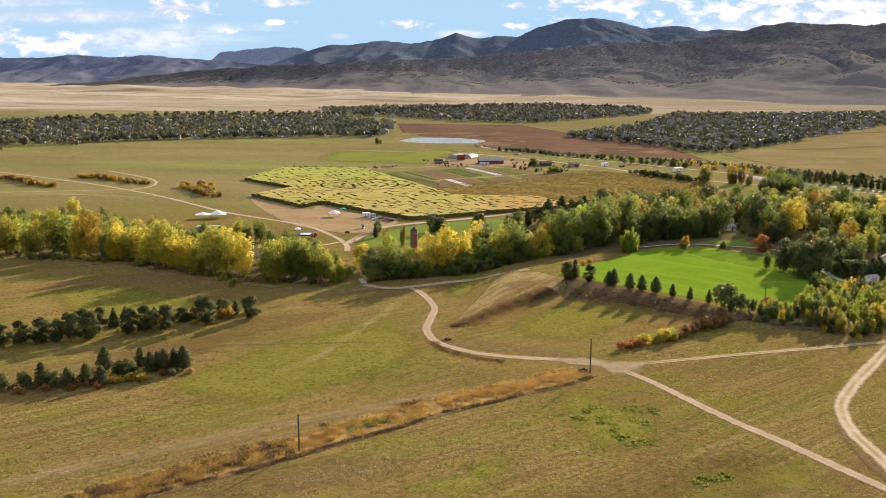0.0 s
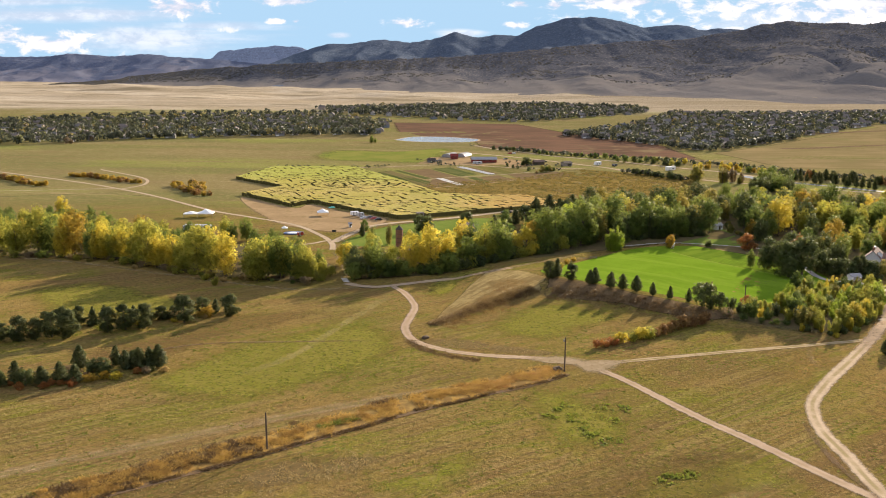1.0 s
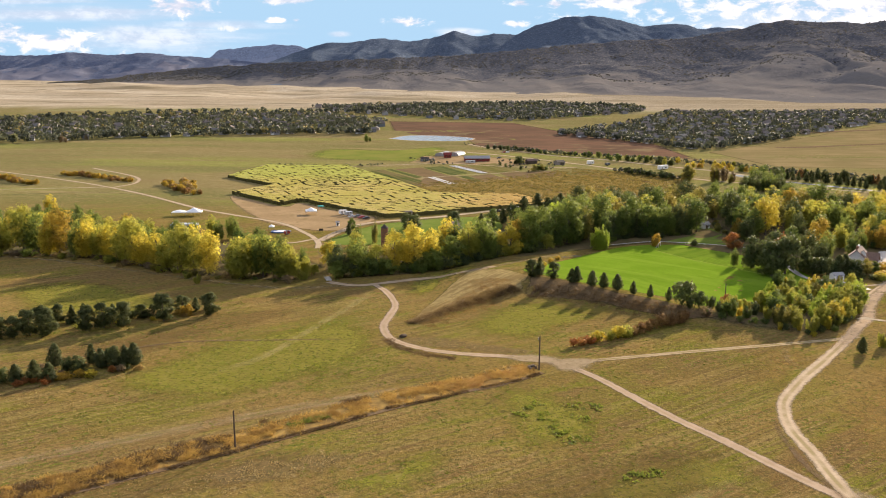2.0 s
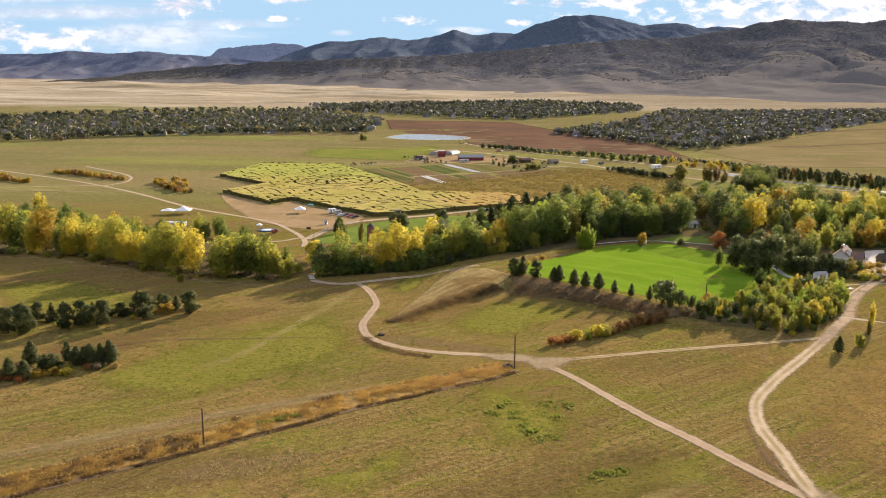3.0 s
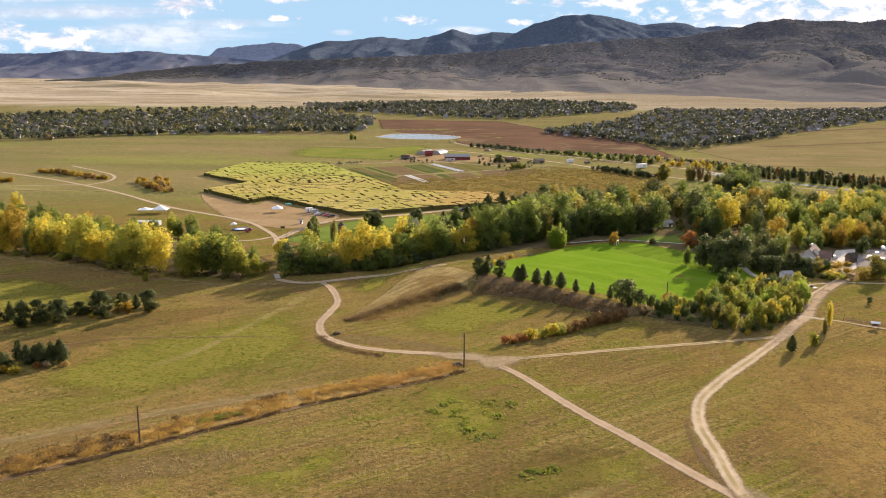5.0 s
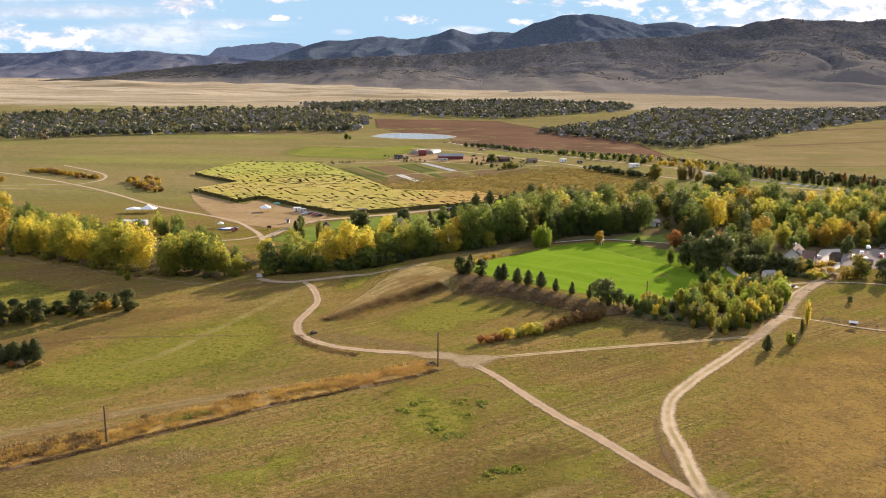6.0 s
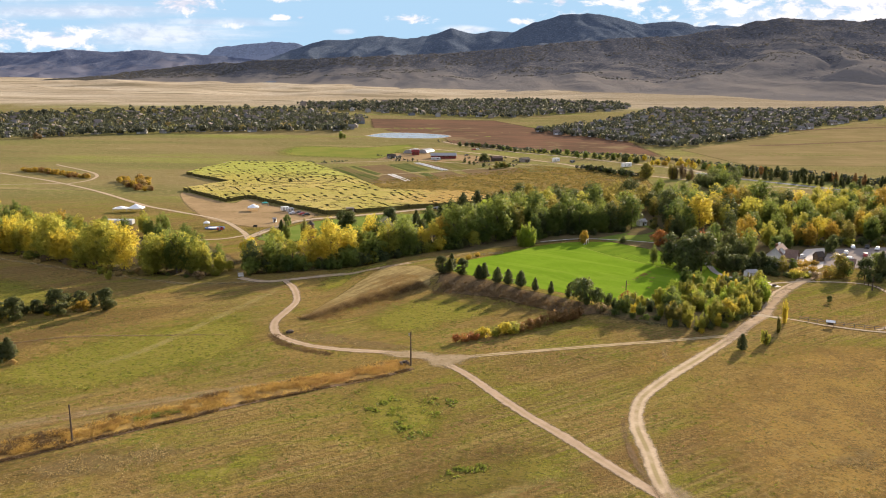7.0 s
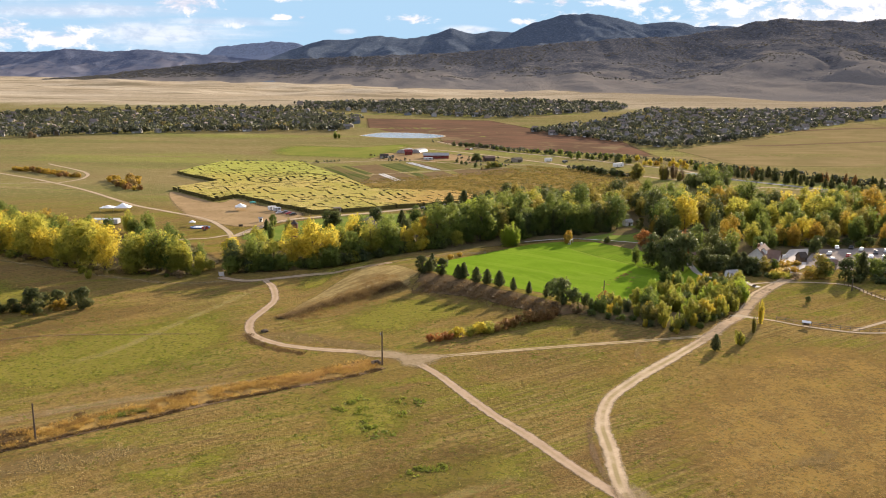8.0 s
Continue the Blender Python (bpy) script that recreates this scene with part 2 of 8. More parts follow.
def patch_material(name, a, b, scale=0.15, rim=(0.0, 2.0), spots=None, rows=None, bump=0.15, ragged=0.5, ripple=3.0, cover=1.0, grain=0.0):
    """A field or worn place with a ragged edge that lets the meadow through."""
    k = Nodes(name, 1.0, 0.0)
    f = k.noise(scale, 6, 0.65, warp=0.3)
    fine = k.noise(scale * 12, 4, 0.7)
    c = k.mix(k.span(f, 0.35, 0.65), a, b)
    if rows:
        angle, width, colour_, amount = rows
        w = k.noise(1.0, 2, 0.5, k.mapped((0.01, 1.0 / width, 1), angle))
        c = k.mix(k.span(w, 0.45, 0.58, 0, amount), c, colour_)
    if spots:
        c = k.mix(k.span(k.noise(spots[0], 4, 0.7), 0.54, 0.64, 0, spots[2]), c, spots[1])
    c = k.mix(k.span(fine, 0.3, 0.75, 0, 0.3), c, k.mix(0.5, c, (0.05, 0.04, 0.02)))
    if grain:
        c = k.mix(k.span(k.noise(0.75, 5, 0.72), 0.50, 0.64, 0, grain), c, k.mix(0.7, c, (0.06, 0.06, 0.02)))
        c = k.mix(k.span(k.noise(0.9, 4, 0.75, k.mapped((0.8, 1.2, 1), 11)), 0.52, 0.66, 0, grain), c, (0.36, 0.27, 0.11))
        c = k.mix(k.span(k.noise(2.0, 4, 0.75), 0.42, 0.60, 0, grain), c, k.mix(0.5, c, (0.06, 0.045, 0.02)))
    k.colour(c)
    k.bump(fine, bump, 0.8)
    edge = k.math("ADD", k.attr("rim").outputs["Fac"], k.math("MULTIPLY", k.math("SUBTRACT", k.noise(0.35, 5, 0.7), 0.5), ripple * ragged * 2))
    k.fade(k.span(edge, rim[0], rim[1], 0.0, cover))
    return k.m


def dirt_road_material(name, a, b, grass, strip=0.5, cover=1.0, taper=False):
    """Packed earth with two wheel tracks and grass that comes in from the edges and along the crown."""
    k = Nodes(name, 1.0, 0.0)
    u = k.attr("across").outputs["Fac"]
    n, fine = k.noise(0.25, 5, 0.65), k.noise(2.2, 4, 0.7)
    c = k.mix(k.span(n, 0.35, 0.65), a, b)
    au = k.math("ABSOLUTE", u)
    crown = k.math("MULTIPLY", k.span(au, 0.10, 0.34, 1, 0), k.span(k.noise(0.12, 4), 0.30, 0.55))
    c = k.mix(k.math("MULTIPLY", crown, strip), c, grass)
    c = k.mix(k.span(fine, 0.35, 0.75, 0, 0.35), c, k.mix(0.5, c, (0.08, 0.06, 0.04)))
    k.colour(c)
    k.bump(fine, 0.06, 0.7)
    edge = k.math("ADD", au, k.math("MULTIPLY", k.math("SUBTRACT", k.noise(0.4, 5, 0.75), 0.5), 0.9))
    if taper:
        worn = k.math("MULTIPLY", k.span(k.noise(0.16, 5, 0.7), 0.26, 0.56), k.span(k.attr("ends").outputs["Fac"], 0, 1))
        k.fade(k.math("MULTIPLY", k.span(edge, 0.15, 0.95, cover, 0), worn))
    else:
        k.fade(k.span(edge, 0.48, 0.98, cover, 0))
    return k.m


def leaf_material(name, a, b, c3, glow=0.35, inner=0.5, holes=9.0):
    """Leaves: hue drifts from tree to tree and from spray to spray; thin enough for light to come through."""
    k = Nodes(name, 0.62, 0.25)
    c = k.mix(k.span(k.random(), 0.05, 0.95), a, b)
    c = k.mix(k.span(k.noise(0.22, 3, 0.6), 0.42, 0.64, 0, 0.85), c, c3)
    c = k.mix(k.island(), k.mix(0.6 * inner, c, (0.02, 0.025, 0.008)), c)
    k.colour(c)
    k.bsdf.inputs["Specular IOR Level"].default_value = 0.12
    k.translucent(glow, k.mix(0.5, c, k.mix(1.0, c, (1.5, 1.35, 1.0), "MULTIPLY")))
    if holes:
        k.gaps(k.span(k.noise(holes, 2, 0.5), 0.45, 0.49))
    return k.m


M = {}
M["ground"] = ground_material()
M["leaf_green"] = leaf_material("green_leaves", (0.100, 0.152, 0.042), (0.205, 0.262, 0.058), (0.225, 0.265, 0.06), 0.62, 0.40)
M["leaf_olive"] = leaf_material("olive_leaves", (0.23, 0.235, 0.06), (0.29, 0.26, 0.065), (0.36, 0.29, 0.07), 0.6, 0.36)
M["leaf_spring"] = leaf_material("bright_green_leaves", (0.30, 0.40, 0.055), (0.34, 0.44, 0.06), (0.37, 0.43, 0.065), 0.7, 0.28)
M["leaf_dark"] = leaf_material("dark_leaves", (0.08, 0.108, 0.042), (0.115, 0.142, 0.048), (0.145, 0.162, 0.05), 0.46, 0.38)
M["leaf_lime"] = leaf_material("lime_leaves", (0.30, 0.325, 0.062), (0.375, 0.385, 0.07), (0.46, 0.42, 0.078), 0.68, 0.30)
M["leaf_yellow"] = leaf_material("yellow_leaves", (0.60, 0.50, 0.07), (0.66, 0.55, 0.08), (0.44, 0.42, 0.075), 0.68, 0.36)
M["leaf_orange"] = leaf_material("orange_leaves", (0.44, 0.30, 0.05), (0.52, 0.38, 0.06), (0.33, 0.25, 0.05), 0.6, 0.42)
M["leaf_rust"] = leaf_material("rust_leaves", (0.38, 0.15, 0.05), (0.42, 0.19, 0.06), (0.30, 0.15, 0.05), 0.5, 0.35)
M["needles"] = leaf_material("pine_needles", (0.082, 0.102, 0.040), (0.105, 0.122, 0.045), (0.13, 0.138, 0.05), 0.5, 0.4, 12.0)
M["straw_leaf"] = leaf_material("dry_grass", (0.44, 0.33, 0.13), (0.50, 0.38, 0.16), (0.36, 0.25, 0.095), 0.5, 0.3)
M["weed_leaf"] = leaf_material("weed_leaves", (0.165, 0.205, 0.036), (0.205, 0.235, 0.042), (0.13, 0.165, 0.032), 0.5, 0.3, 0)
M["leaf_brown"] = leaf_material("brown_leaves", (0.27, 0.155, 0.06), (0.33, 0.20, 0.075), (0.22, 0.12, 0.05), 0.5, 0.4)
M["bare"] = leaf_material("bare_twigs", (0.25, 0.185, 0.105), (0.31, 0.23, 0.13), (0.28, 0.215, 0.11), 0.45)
M["bark"] = plain("bark", (0.13, 0.105, 0.08), 0.95, 0.1, vary=0.4, scale=2.5)
M["pole_wood"] = plain("weathered_pole_wood", (0.115, 0.085, 0.06), 0.9, 0.1, vary=0.35, scale=2)
M["grey_wood"] = plain("grey_fence_wood", (0.26, 0.22, 0.17), 0.9, 0.1, vary=0.3, scale=2)
M["road"] = dirt_road_material("dirt_road", (0.41, 0.315, 0.205), (0.50, 0.39, 0.265), (0.27, 0.215, 0.10), 0.85)
M["lane_dirt"] = dirt_road_material("pinkish_dirt_road", (0.35, 0.26, 0.175), (0.42, 0.315, 0.215), (0.29, 0.215, 0.12), 0.6)
M["track"] = dirt_road_material("faint_track", (0.33, 0.23, 0.12), (0.39, 0.28, 0.15), (0.2, 0.17, 0.06), 0.8, 0.6, True)
M["swath"] = dirt_road_material("pale_swath", (0.40, 0.32, 0.12), (0.44, 0.35, 0.14), (0.25, 0.22, 0.07), 0.4, 0.42, True)
M["gravel"] = dirt_road_material("gravel_lane", (0.36, 0.28, 0.185), (0.43, 0.34, 0.235), (0.3, 0.25, 0.14), 0.2)
M["asphalt"] = plain("asphalt", (0.14, 0.135, 0.13), 0.85, 0.3, vary=0.25, scale=0.6)
M["concrete"] = plain("concrete_path", (0.44, 0.41, 0.37), 0.8, 0.3, vary=0.12, scale=0.5)
M["old_concrete"] = plain("stained_concrete", (0.20, 0.15, 0.11), 0.95, 0.1, vary=0.3)
M["white"] = plain("white_paint", (0.78, 0.77, 0.74), 0.6, 0.3, vary=0.1)
M["film"] = plain("greenhouse_film", (0.31, 0.30, 0.285), 0.45, 0.4, vary=0.2, scale=0.4)
M["fleece"] = plain("white_row_fleece", (0.56, 0.55, 0.52), 0.8, 0.1, vary=0.2)
M["canvas"] = plain("white_canvas", (0.80, 0.80, 0.78), 0.7, 0.2, vary=0.07)
M["red_board"] = plain("red_barn_board", (0.21, 0.040, 0.032), 0.8, 0.2, vary=0.3, scale=0.6)
M["dark_shingle"] = plain("dark_shingles", (0.075, 0.06, 0.05), 0.9, 0.2, vary=0.3)
M["grey_roof"] = plain("grey_metal_roof", (0.30, 0.285, 0.28), 0.5, 0.4, 0.2, vary=0.15)
M["shingle"] = plain("brown_shingles", (0.19, 0.125, 0.098), 0.9, 0.2, vary=0.3)
M["brick"] = plain("brown_brick", (0.26, 0.13, 0.07), 0.85, 0.2, vary=0.25)
M["tyre"] = plain("tyre_rubber", (0.025, 0.025, 0.026), 0.8, 0.3)
M["rim"] = plain("wheel_rim", (0.55, 0.55, 0.56), 0.35, 0.5, 0.9)
M["glass"] = plain("dark_window_glass", (0.03, 0.04, 0.05), 0.06, 0.6, vary=0.05)
M["cable"] = plain("black_cable", (0.02, 0.02, 0.02), 0.9, 0.1)
M["iron"] = plain("dark_iron", (0.05, 0.05, 0.05), 0.5, 0.4, 0.6)
M["rock"] = plain("field_stone", (0.11, 0.08, 0.055), 0.95, 0.1, vary=0.4)


# ---- helpers for meshes ----
def mesh_of(name, verts, faces, material=None, smooth=False):
    me = bpy.data.meshes.new(name)
    me.from_pydata([tuple(map(float, v)) for v in verts], [], [tuple(map(int, f)) for f in faces])
    if material:
        me.materials.append(material)
    if smooth:
        me.polygons.foreach_set("use_smooth", [True] * len(me.polygons))
    me.update()
    return me


def quads_mesh(name, corners, material, extra=None, normals=None):
    """Loose quads from an array of shape (n, 4, 3); normals, one a quad, round off the mass that they make up."""
    n = len(corners)
    me = bpy.data.meshes.new(name)
    me.vertices.add(4 * n), me.loops.add(4 * n), me.polygons.add(n)
    me.vertices.foreach_set("co", np.asarray(corners, np.float32).ravel())
    me.loops.foreach_set("vertex_index", np.arange(4 * n, dtype=np.int32))
    me.polygons.foreach_set("loop_start", np.arange(0, 4 * n, 4, dtype=np.int32))
    me.materials.append(material)
    if extra is not None:
        at = me.attributes.new("tint", "FLOAT", "FACE")
        at.data.foreach_set("value", np.asarray(extra, np.float32))
    me.update()
    me.validate()
    if normals is not None:
        me.polygons.foreach_set("use_smooth", [True] * n)
        me.normals_split_custom_set_from_vertices(np.repeat(normals, 4, axis=0).tolist())
    return me


def grid_mesh(name, xs, ys, zs, material, attrs=(), smooth=True):
    """A sheet over arrays of shape (rows, columns)."""
    r, c = xs.shape
    me = bpy.data.meshes.new(name)
    co = np.stack([xs, ys, zs], -1).reshape(-1, 3).astype(np.float32)
    i = np.arange(r * c).reshape(r, c)
    f = np.stack([i[:-1, :-1], i[:-1, 1:], i[1:, 1:], i[1:, :-1]], -1).reshape(-1, 4).astype(np.int32)
    me.vertices.add(len(co)), me.loops.add(f.size), me.polygons.add(len(f))
    me.vertices.foreach_set("co", co.ravel())
    me.loops.foreach_set("vertex_index", f.ravel())
    me.polygons.foreach_set("loop_start", np.arange(0, f.size, 4, dtype=np.int32))
    me.polygons.foreach_set("use_smooth", [smooth] * len(f))
    for key, values in attrs:
        me.attributes.new(key, "FLOAT", "POINT").data.foreach_set("value", np.asarray(values, np.float32).ravel())
    me.materials.append(material)
    me.update()
    me.validate()
    return me


def part(name, data, parent, label="", m=None):
    ob = new(name, data)
    ob.parent = parent
    if m is not None:
        ob.matrix_basis = m
    if label:
        tagged(ob, label)
    return ob


def bm_mesh(name, bm, material):
    me = bpy.data.meshes.new(name)
    bm.to_mesh(me)
    bm.free()
    me.materials.append(material)
    return me


def box(name, size, at, material, bevel=0.0, m=None):
    """A box with its base centre at the given place, as mesh data."""
    bm = bmesh.new()
    bmesh.ops.create_cube(bm, size=1.0)
    bmesh.ops.scale(bm, vec=size, verts=bm.verts)
    bmesh.ops.translate(bm, vec=(at[0], at[1], at[2] + size[2] / 2), verts=bm.verts)
    if bevel:
        bmesh.ops.bevel(bm, geom=bm.edges, offset=bevel, segments=2, affect="EDGES")
    if m is not None:
        bmesh.ops.transform(bm, matrix=m, verts=bm.verts)
    return bm_mesh(name, bm, material)


def tube(name, a, b, r0, r1, material, sides=8):
    a, b = Vector(a), Vector(b)
    bm = bmesh.new()
    bmesh.ops.create_cone(bm, cap_ends=True, segments=sides, radius1=r0, radius2=r1, depth=(b - a).length)
    q = (b - a).to_track_quat("Z", "Y").to_matrix().to_4x4()
    bmesh.ops.transform(bm, matrix=Matrix.Translation((a + b) / 2) @ q, verts=bm.verts)
    return bm_mesh(name, bm, material)


def smooth_line(points, step):
    """A Catmull-Rom curve through the points, walked in about equal steps."""
    p = np.array(points, float)
    p = np.vstack([2 * p[0] - p[1], p, 2 * p[-1] - p[-2]])
    out = []
    for i in range(1, len(p) - 2):
        n = max(2, int(np.linalg.norm(p[i + 1] - p[i]) / step))
        t = np.linspace(0, 1, n, endpoint=False)[:, None]
        a, b, c, d = p[i - 1], p[i], p[i + 1], p[i + 2]
        out.append(0.5 * (2 * b + (c - a) * t + (2 * a - 5 * b + 4 * c - d) * t**2 + (3 * b - a - 3 * c + d) * t**3))
    return np.vstack([*out, p[-2][None]])

# ---- the lie of the land ----
CREST = np.array([(-5, 260, 0.6), (10, 291, 2.2), (29, 322, 3.8), (44, 316, 4.2), (58, 303, 4.4), (72, 292, 4.0), (88, 281, 3.0), (104, 275, 2.0), (150, 268, 0.8)], float)


def wave2(x, y, size, seed):
    """A smooth, repeatable wobble between about -1 and 1."""
    a, b = x / size + seed * 1.7, y / size - seed * 2.3
    return (np.sin(a * 2.1 + 1.3 * np.sin(b * 1.7 + seed)) + np.sin(b * 2.6 + 1.1 * np.sin(a * 1.3 - seed)) + np.sin((a + b) * 1.1 + seed)) / 3


def land(x, y):
    """The height of the ground in metres."""
    x, y = np.asarray(x, float), np.asarray(y, float)
    best, height, side, along = np.full(x.shape, 1e9), np.zeros(x.shape), np.zeros(x.shape), np.zeros(x.shape)
    for i in range(len(CREST) - 1):
        (ax, ay, az), (bx, by, bz) = CREST[i], CREST[i + 1]
        dx, dy = bx - ax, by - ay
        t = np.clip(((x - ax) * dx + (y - ay) * dy) / (dx * dx + dy * dy), 0, 1)
        d = np.hypot(x - ax - t * dx, y - ay - t * dy)
        near = d < best
        best = np.where(near, d, best)
        height = np.where(near, az + t * (bz - az), height)
        side = np.where(near, dx * (y - ay) - dy * (x - ax), side)
        along = np.where(near, i + t, along)
    back = 15 + 80 * np.clip((x + 12) / 40, 0, 1) * np.clip((y - 290) / 40, 0, 1)
    width = np.where(side > 0, back, 7 + 12 * np.clip(along - 1.2, 0, 1))
    f = np.clip(1 - best / width, 0, 1)
    bank = 0.86 * height * f * f * (3 - 2 * f)
    rise = np.interp(y, [800, 1000, 1150, 1300, 1500, 1750, 2000, 3000, 3700, 5200], [0, 1.2, 4, 10, 20, 29, 36, 48, 54, 60])
    roll = (4.5 * wave2(x, y * 1.8, 330, 2.0) + 3.0 * wave2(x, y * 1.3, 105, 6.0)) * np.clip((y - 1650) / 350, 0, 1) + 0.9 * wave2(x, y * 1.4, 75, 9.0) * np.clip((y - 620) / 250, 0, 1) * np.clip((1150 - y) / 150, 0, 1) + 0.25 * wave2(x, y, 45, 1.0) * np.clip((560 - y) / 200, 0, 1)
    swell = (fbm(x / 240, y / 150, 4) - 0.5) * 26 * np.clip((y - 1750) / 350, 0, 1)
    z = bank + rise + roll + swell
    d = np.clip((np.hypot((x + 53) / 66, (y - 1097) / 60) - 1.0) / 0.7, 0, 1)  # level basin of the pond
    return 2.4 + (z - 2.4) * d * d * (3 - 2 * d)

LATTICE = np.random.RandomState(5).rand(257, 257)
LATTICE[256], LATTICE[:, 256] = LATTICE[0], LATTICE[:, 0]


def vnoise(x, y):
    """Smooth lattice noise between 0 and 1."""
    xi, yi = np.floor(x).astype(int), np.floor(y).astype(int)
    fx, fy = x - xi, y - yi
    fx, fy = fx * fx * (3 - 2 * fx), fy * fy * (3 - 2 * fy)
    xi, yi = xi % 256, yi % 256
    a, b, c, d = LATTICE[yi, xi], LATTICE[yi, xi + 1], LATTICE[yi + 1, xi], LATTICE[yi + 1, xi + 1]
    return (a * (1 - fx) + b * fx) * (1 - fy) + (c * (1 - fx) + d * fx) * fy


def fbm(x, y, octaves=5, gain=0.5):
    total, amp, norm = 0.0, 1.0, 0.0
    for o in range(octaves):
        total = total + amp * vnoise(x * 2**o + 17.3 * o, y * 2**o - 9.1 * o)
        norm, amp = norm + amp, amp * gain
    return total / norm


# ---- ground ----
gx = np.concatenate([np.linspace(-5200, -1400, 26), np.linspace(-1300, -420, 45), np.linspace(-400, -165, 60), np.arange(-160, 260, 2.0), np.linspace(265, 500, 60), np.linspace(520, 1300, 45), np.linspace(1400, 5200, 26)])
gy = np.concatenate([np.linspace(-3000, -200, 15), np.linspace(-150, 120, 20), np.arange(125, 420, 2.0), np.linspace(424, 900, 120), np.linspace(908, 1800, 110), np.linspace(1820, 5000, 90)])
GX, GY = np.meshgrid(gx, gy)
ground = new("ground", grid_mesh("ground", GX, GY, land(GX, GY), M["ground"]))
tagged(ground, "dry autumn meadow and grassland, green and straw coloured", "ground", kind="structure")


def drape(xs, ys, lift):
    return land(xs, ys) + lift


FIELD_STEP = [0]


def strip(name, points, width, material, label, category="road", step=2.0, cols=7):
    """A road or track that lies on the land along a curve."""
    FIELD_STEP[0] += 1
    lift = 0.088 + 0.0012 * (FIELD_STEP[0] % 23)
    line = smooth_line(points, step)
    d = np.gradient(line, axis=0)
    d /= np.linalg.norm(d, axis=1)[:, None] + 1e-9
    side = np.stack([-d[:, 1], d[:, 0]], 1)
    w = width * (1 + 0.12 * wave2(line[:, 0], line[:, 1], 14, 3.0))
    u = np.linspace(-1, 1, cols)
    ends = np.clip(np.minimum(np.arange(len(line)), np.arange(len(line))[::-1]) * step / 22.0, 0, 1)
    xs = line[:, :1] + side[:, :1] * w[:, None] / 2 * u
    ys = line[:, 1:2] + side[:, 1:2] * w[:, None] / 2 * u
    ob = new(name, grid_mesh(name, xs, ys, drape(xs, ys, lift), material, [("across", np.broadcast_to(u, xs.shape)), ("ends", np.broadcast_to(ends[:, None], xs.shape))]))
    return tagged(ob, label, category, kind="structure")


def field(name, corners, material, label, category="field", smooth=False, rings=14, n=120):
    """A patch of land inside an outline, drawn in from its edge to its middle."""
    FIELD_STEP[0] += 1
    lift = 0.025 + 0.001 * FIELD_STEP[0]  # no two sheets in one plane
    p = np.array(corners, float)
    closed = np.vstack([p, p[:1]])
    if smooth:
        loop = smooth_line(np.vstack([p[-1:], closed, p[1:2]]), 0.8)
        near0, near1 = np.argmin(np.hypot(*(loop - p[0]).T)[: len(loop) // 2]), len(loop) // 2 + np.argmin(np.hypot(*(loop - p[0]).T)[len(loop) // 2 :])
        closed = loop[near0 : near1 + 1]
    seg = np.r_[0, np.cumsum(np.hypot(*np.diff(closed, axis=0).T))]
    s = np.linspace(0, seg[-1], n)
    edge = np.stack([np.interp(s, seg, closed[:, 0]), np.interp(s, seg, closed[:, 1])], 1)
    mid = p.mean(0)
    f = np.linspace(1, 0, rings)[:, None]
    xs, ys = mid[0] + f * (edge[:, 0] - mid[0]), mid[1] + f * (edge[:, 1] - mid[1])
    rim = (1 - f) * np.hypot(edge[:, 0] - mid[0], edge[:, 1] - mid[1])
    ob = new(name, grid_mesh(name, xs, ys, drape(xs, ys, lift), material, [("rim", rim)]))
    return tagged(ob, label, category, kind="structure")


M["lawn"] = patch_material("mown_lawn", (0.112, 0.195, 0.013), (0.138, 0.225, 0.017), 0.05, (0.3, 1.2), rows=(35, 9, (0.172, 0.255, 0.024), 0.5), bump=0.05, ragged=0.25)
M["park_turf"] = patch_material("park_turf", (0.115, 0.165, 0.030), (0.155, 0.195, 0.040), 0.08, (0.3, 2.0), spots=(0.3, (0.20, 0.19, 0.06), 0.6), bump=0.05)
M["lawn_pale"] = dirt_road_material("pale_lawn_edge", (0.25, 0.32, 0.05), (0.28, 0.34, 0.06), (0.2, 0.28, 0.03), 0.2, 0.8)
M["tawny"] = patch_material("tawny_crop", (0.215, 0.148, 0.040), (0.165, 0.125, 0.038), 0.05, (0.5, 2.5), spots=(0.55, (0.055, 0.062, 0.020), 0.95), rows=(-40, 4, (0.25, 0.175, 0.06), 0.6))
M["plowed"] = patch_material("ploughed_red_earth", (0.150, 0.092, 0.060), (0.112, 0.072, 0.048), 0.015, (1, 14), spots=(0.009, (0.205, 0.155, 0.085), 0.9), rows=(12, 14, (0.18, 0.10, 0.065), 0.6), ripple=10)
M["olive_field"] = patch_material("olive_bed", (0.115, 0.112, 0.034), (0.15, 0.13, 0.042), 0.06, (0.3, 1.5), rows=(63, 4, (0.20, 0.16, 0.07), 0.6))
M["brown_field"] = patch_material("brown_bed", (0.175, 0.122, 0.066), (0.14, 0.10, 0.055), 0.06, (0.3, 1.5), rows=(63, 4, (0.17, 0.12, 0.06), 0.5))
M["dark_rows"] = patch_material("dark_vegetable_rows", (0.055, 0.075, 0.022), (0.085, 0.10, 0.03), 0.06, (0.3, 1.5), rows=(63, 3.5, (0.17, 0.13, 0.06), 0.8))
M["green_rows"] = patch_material("green_vegetable_rows", (0.095, 0.108, 0.038), (0.125, 0.13, 0.045), 0.06, (0.3, 1.5), rows=(63, 3.0, (0.06, 0.075, 0.025), 0.8))
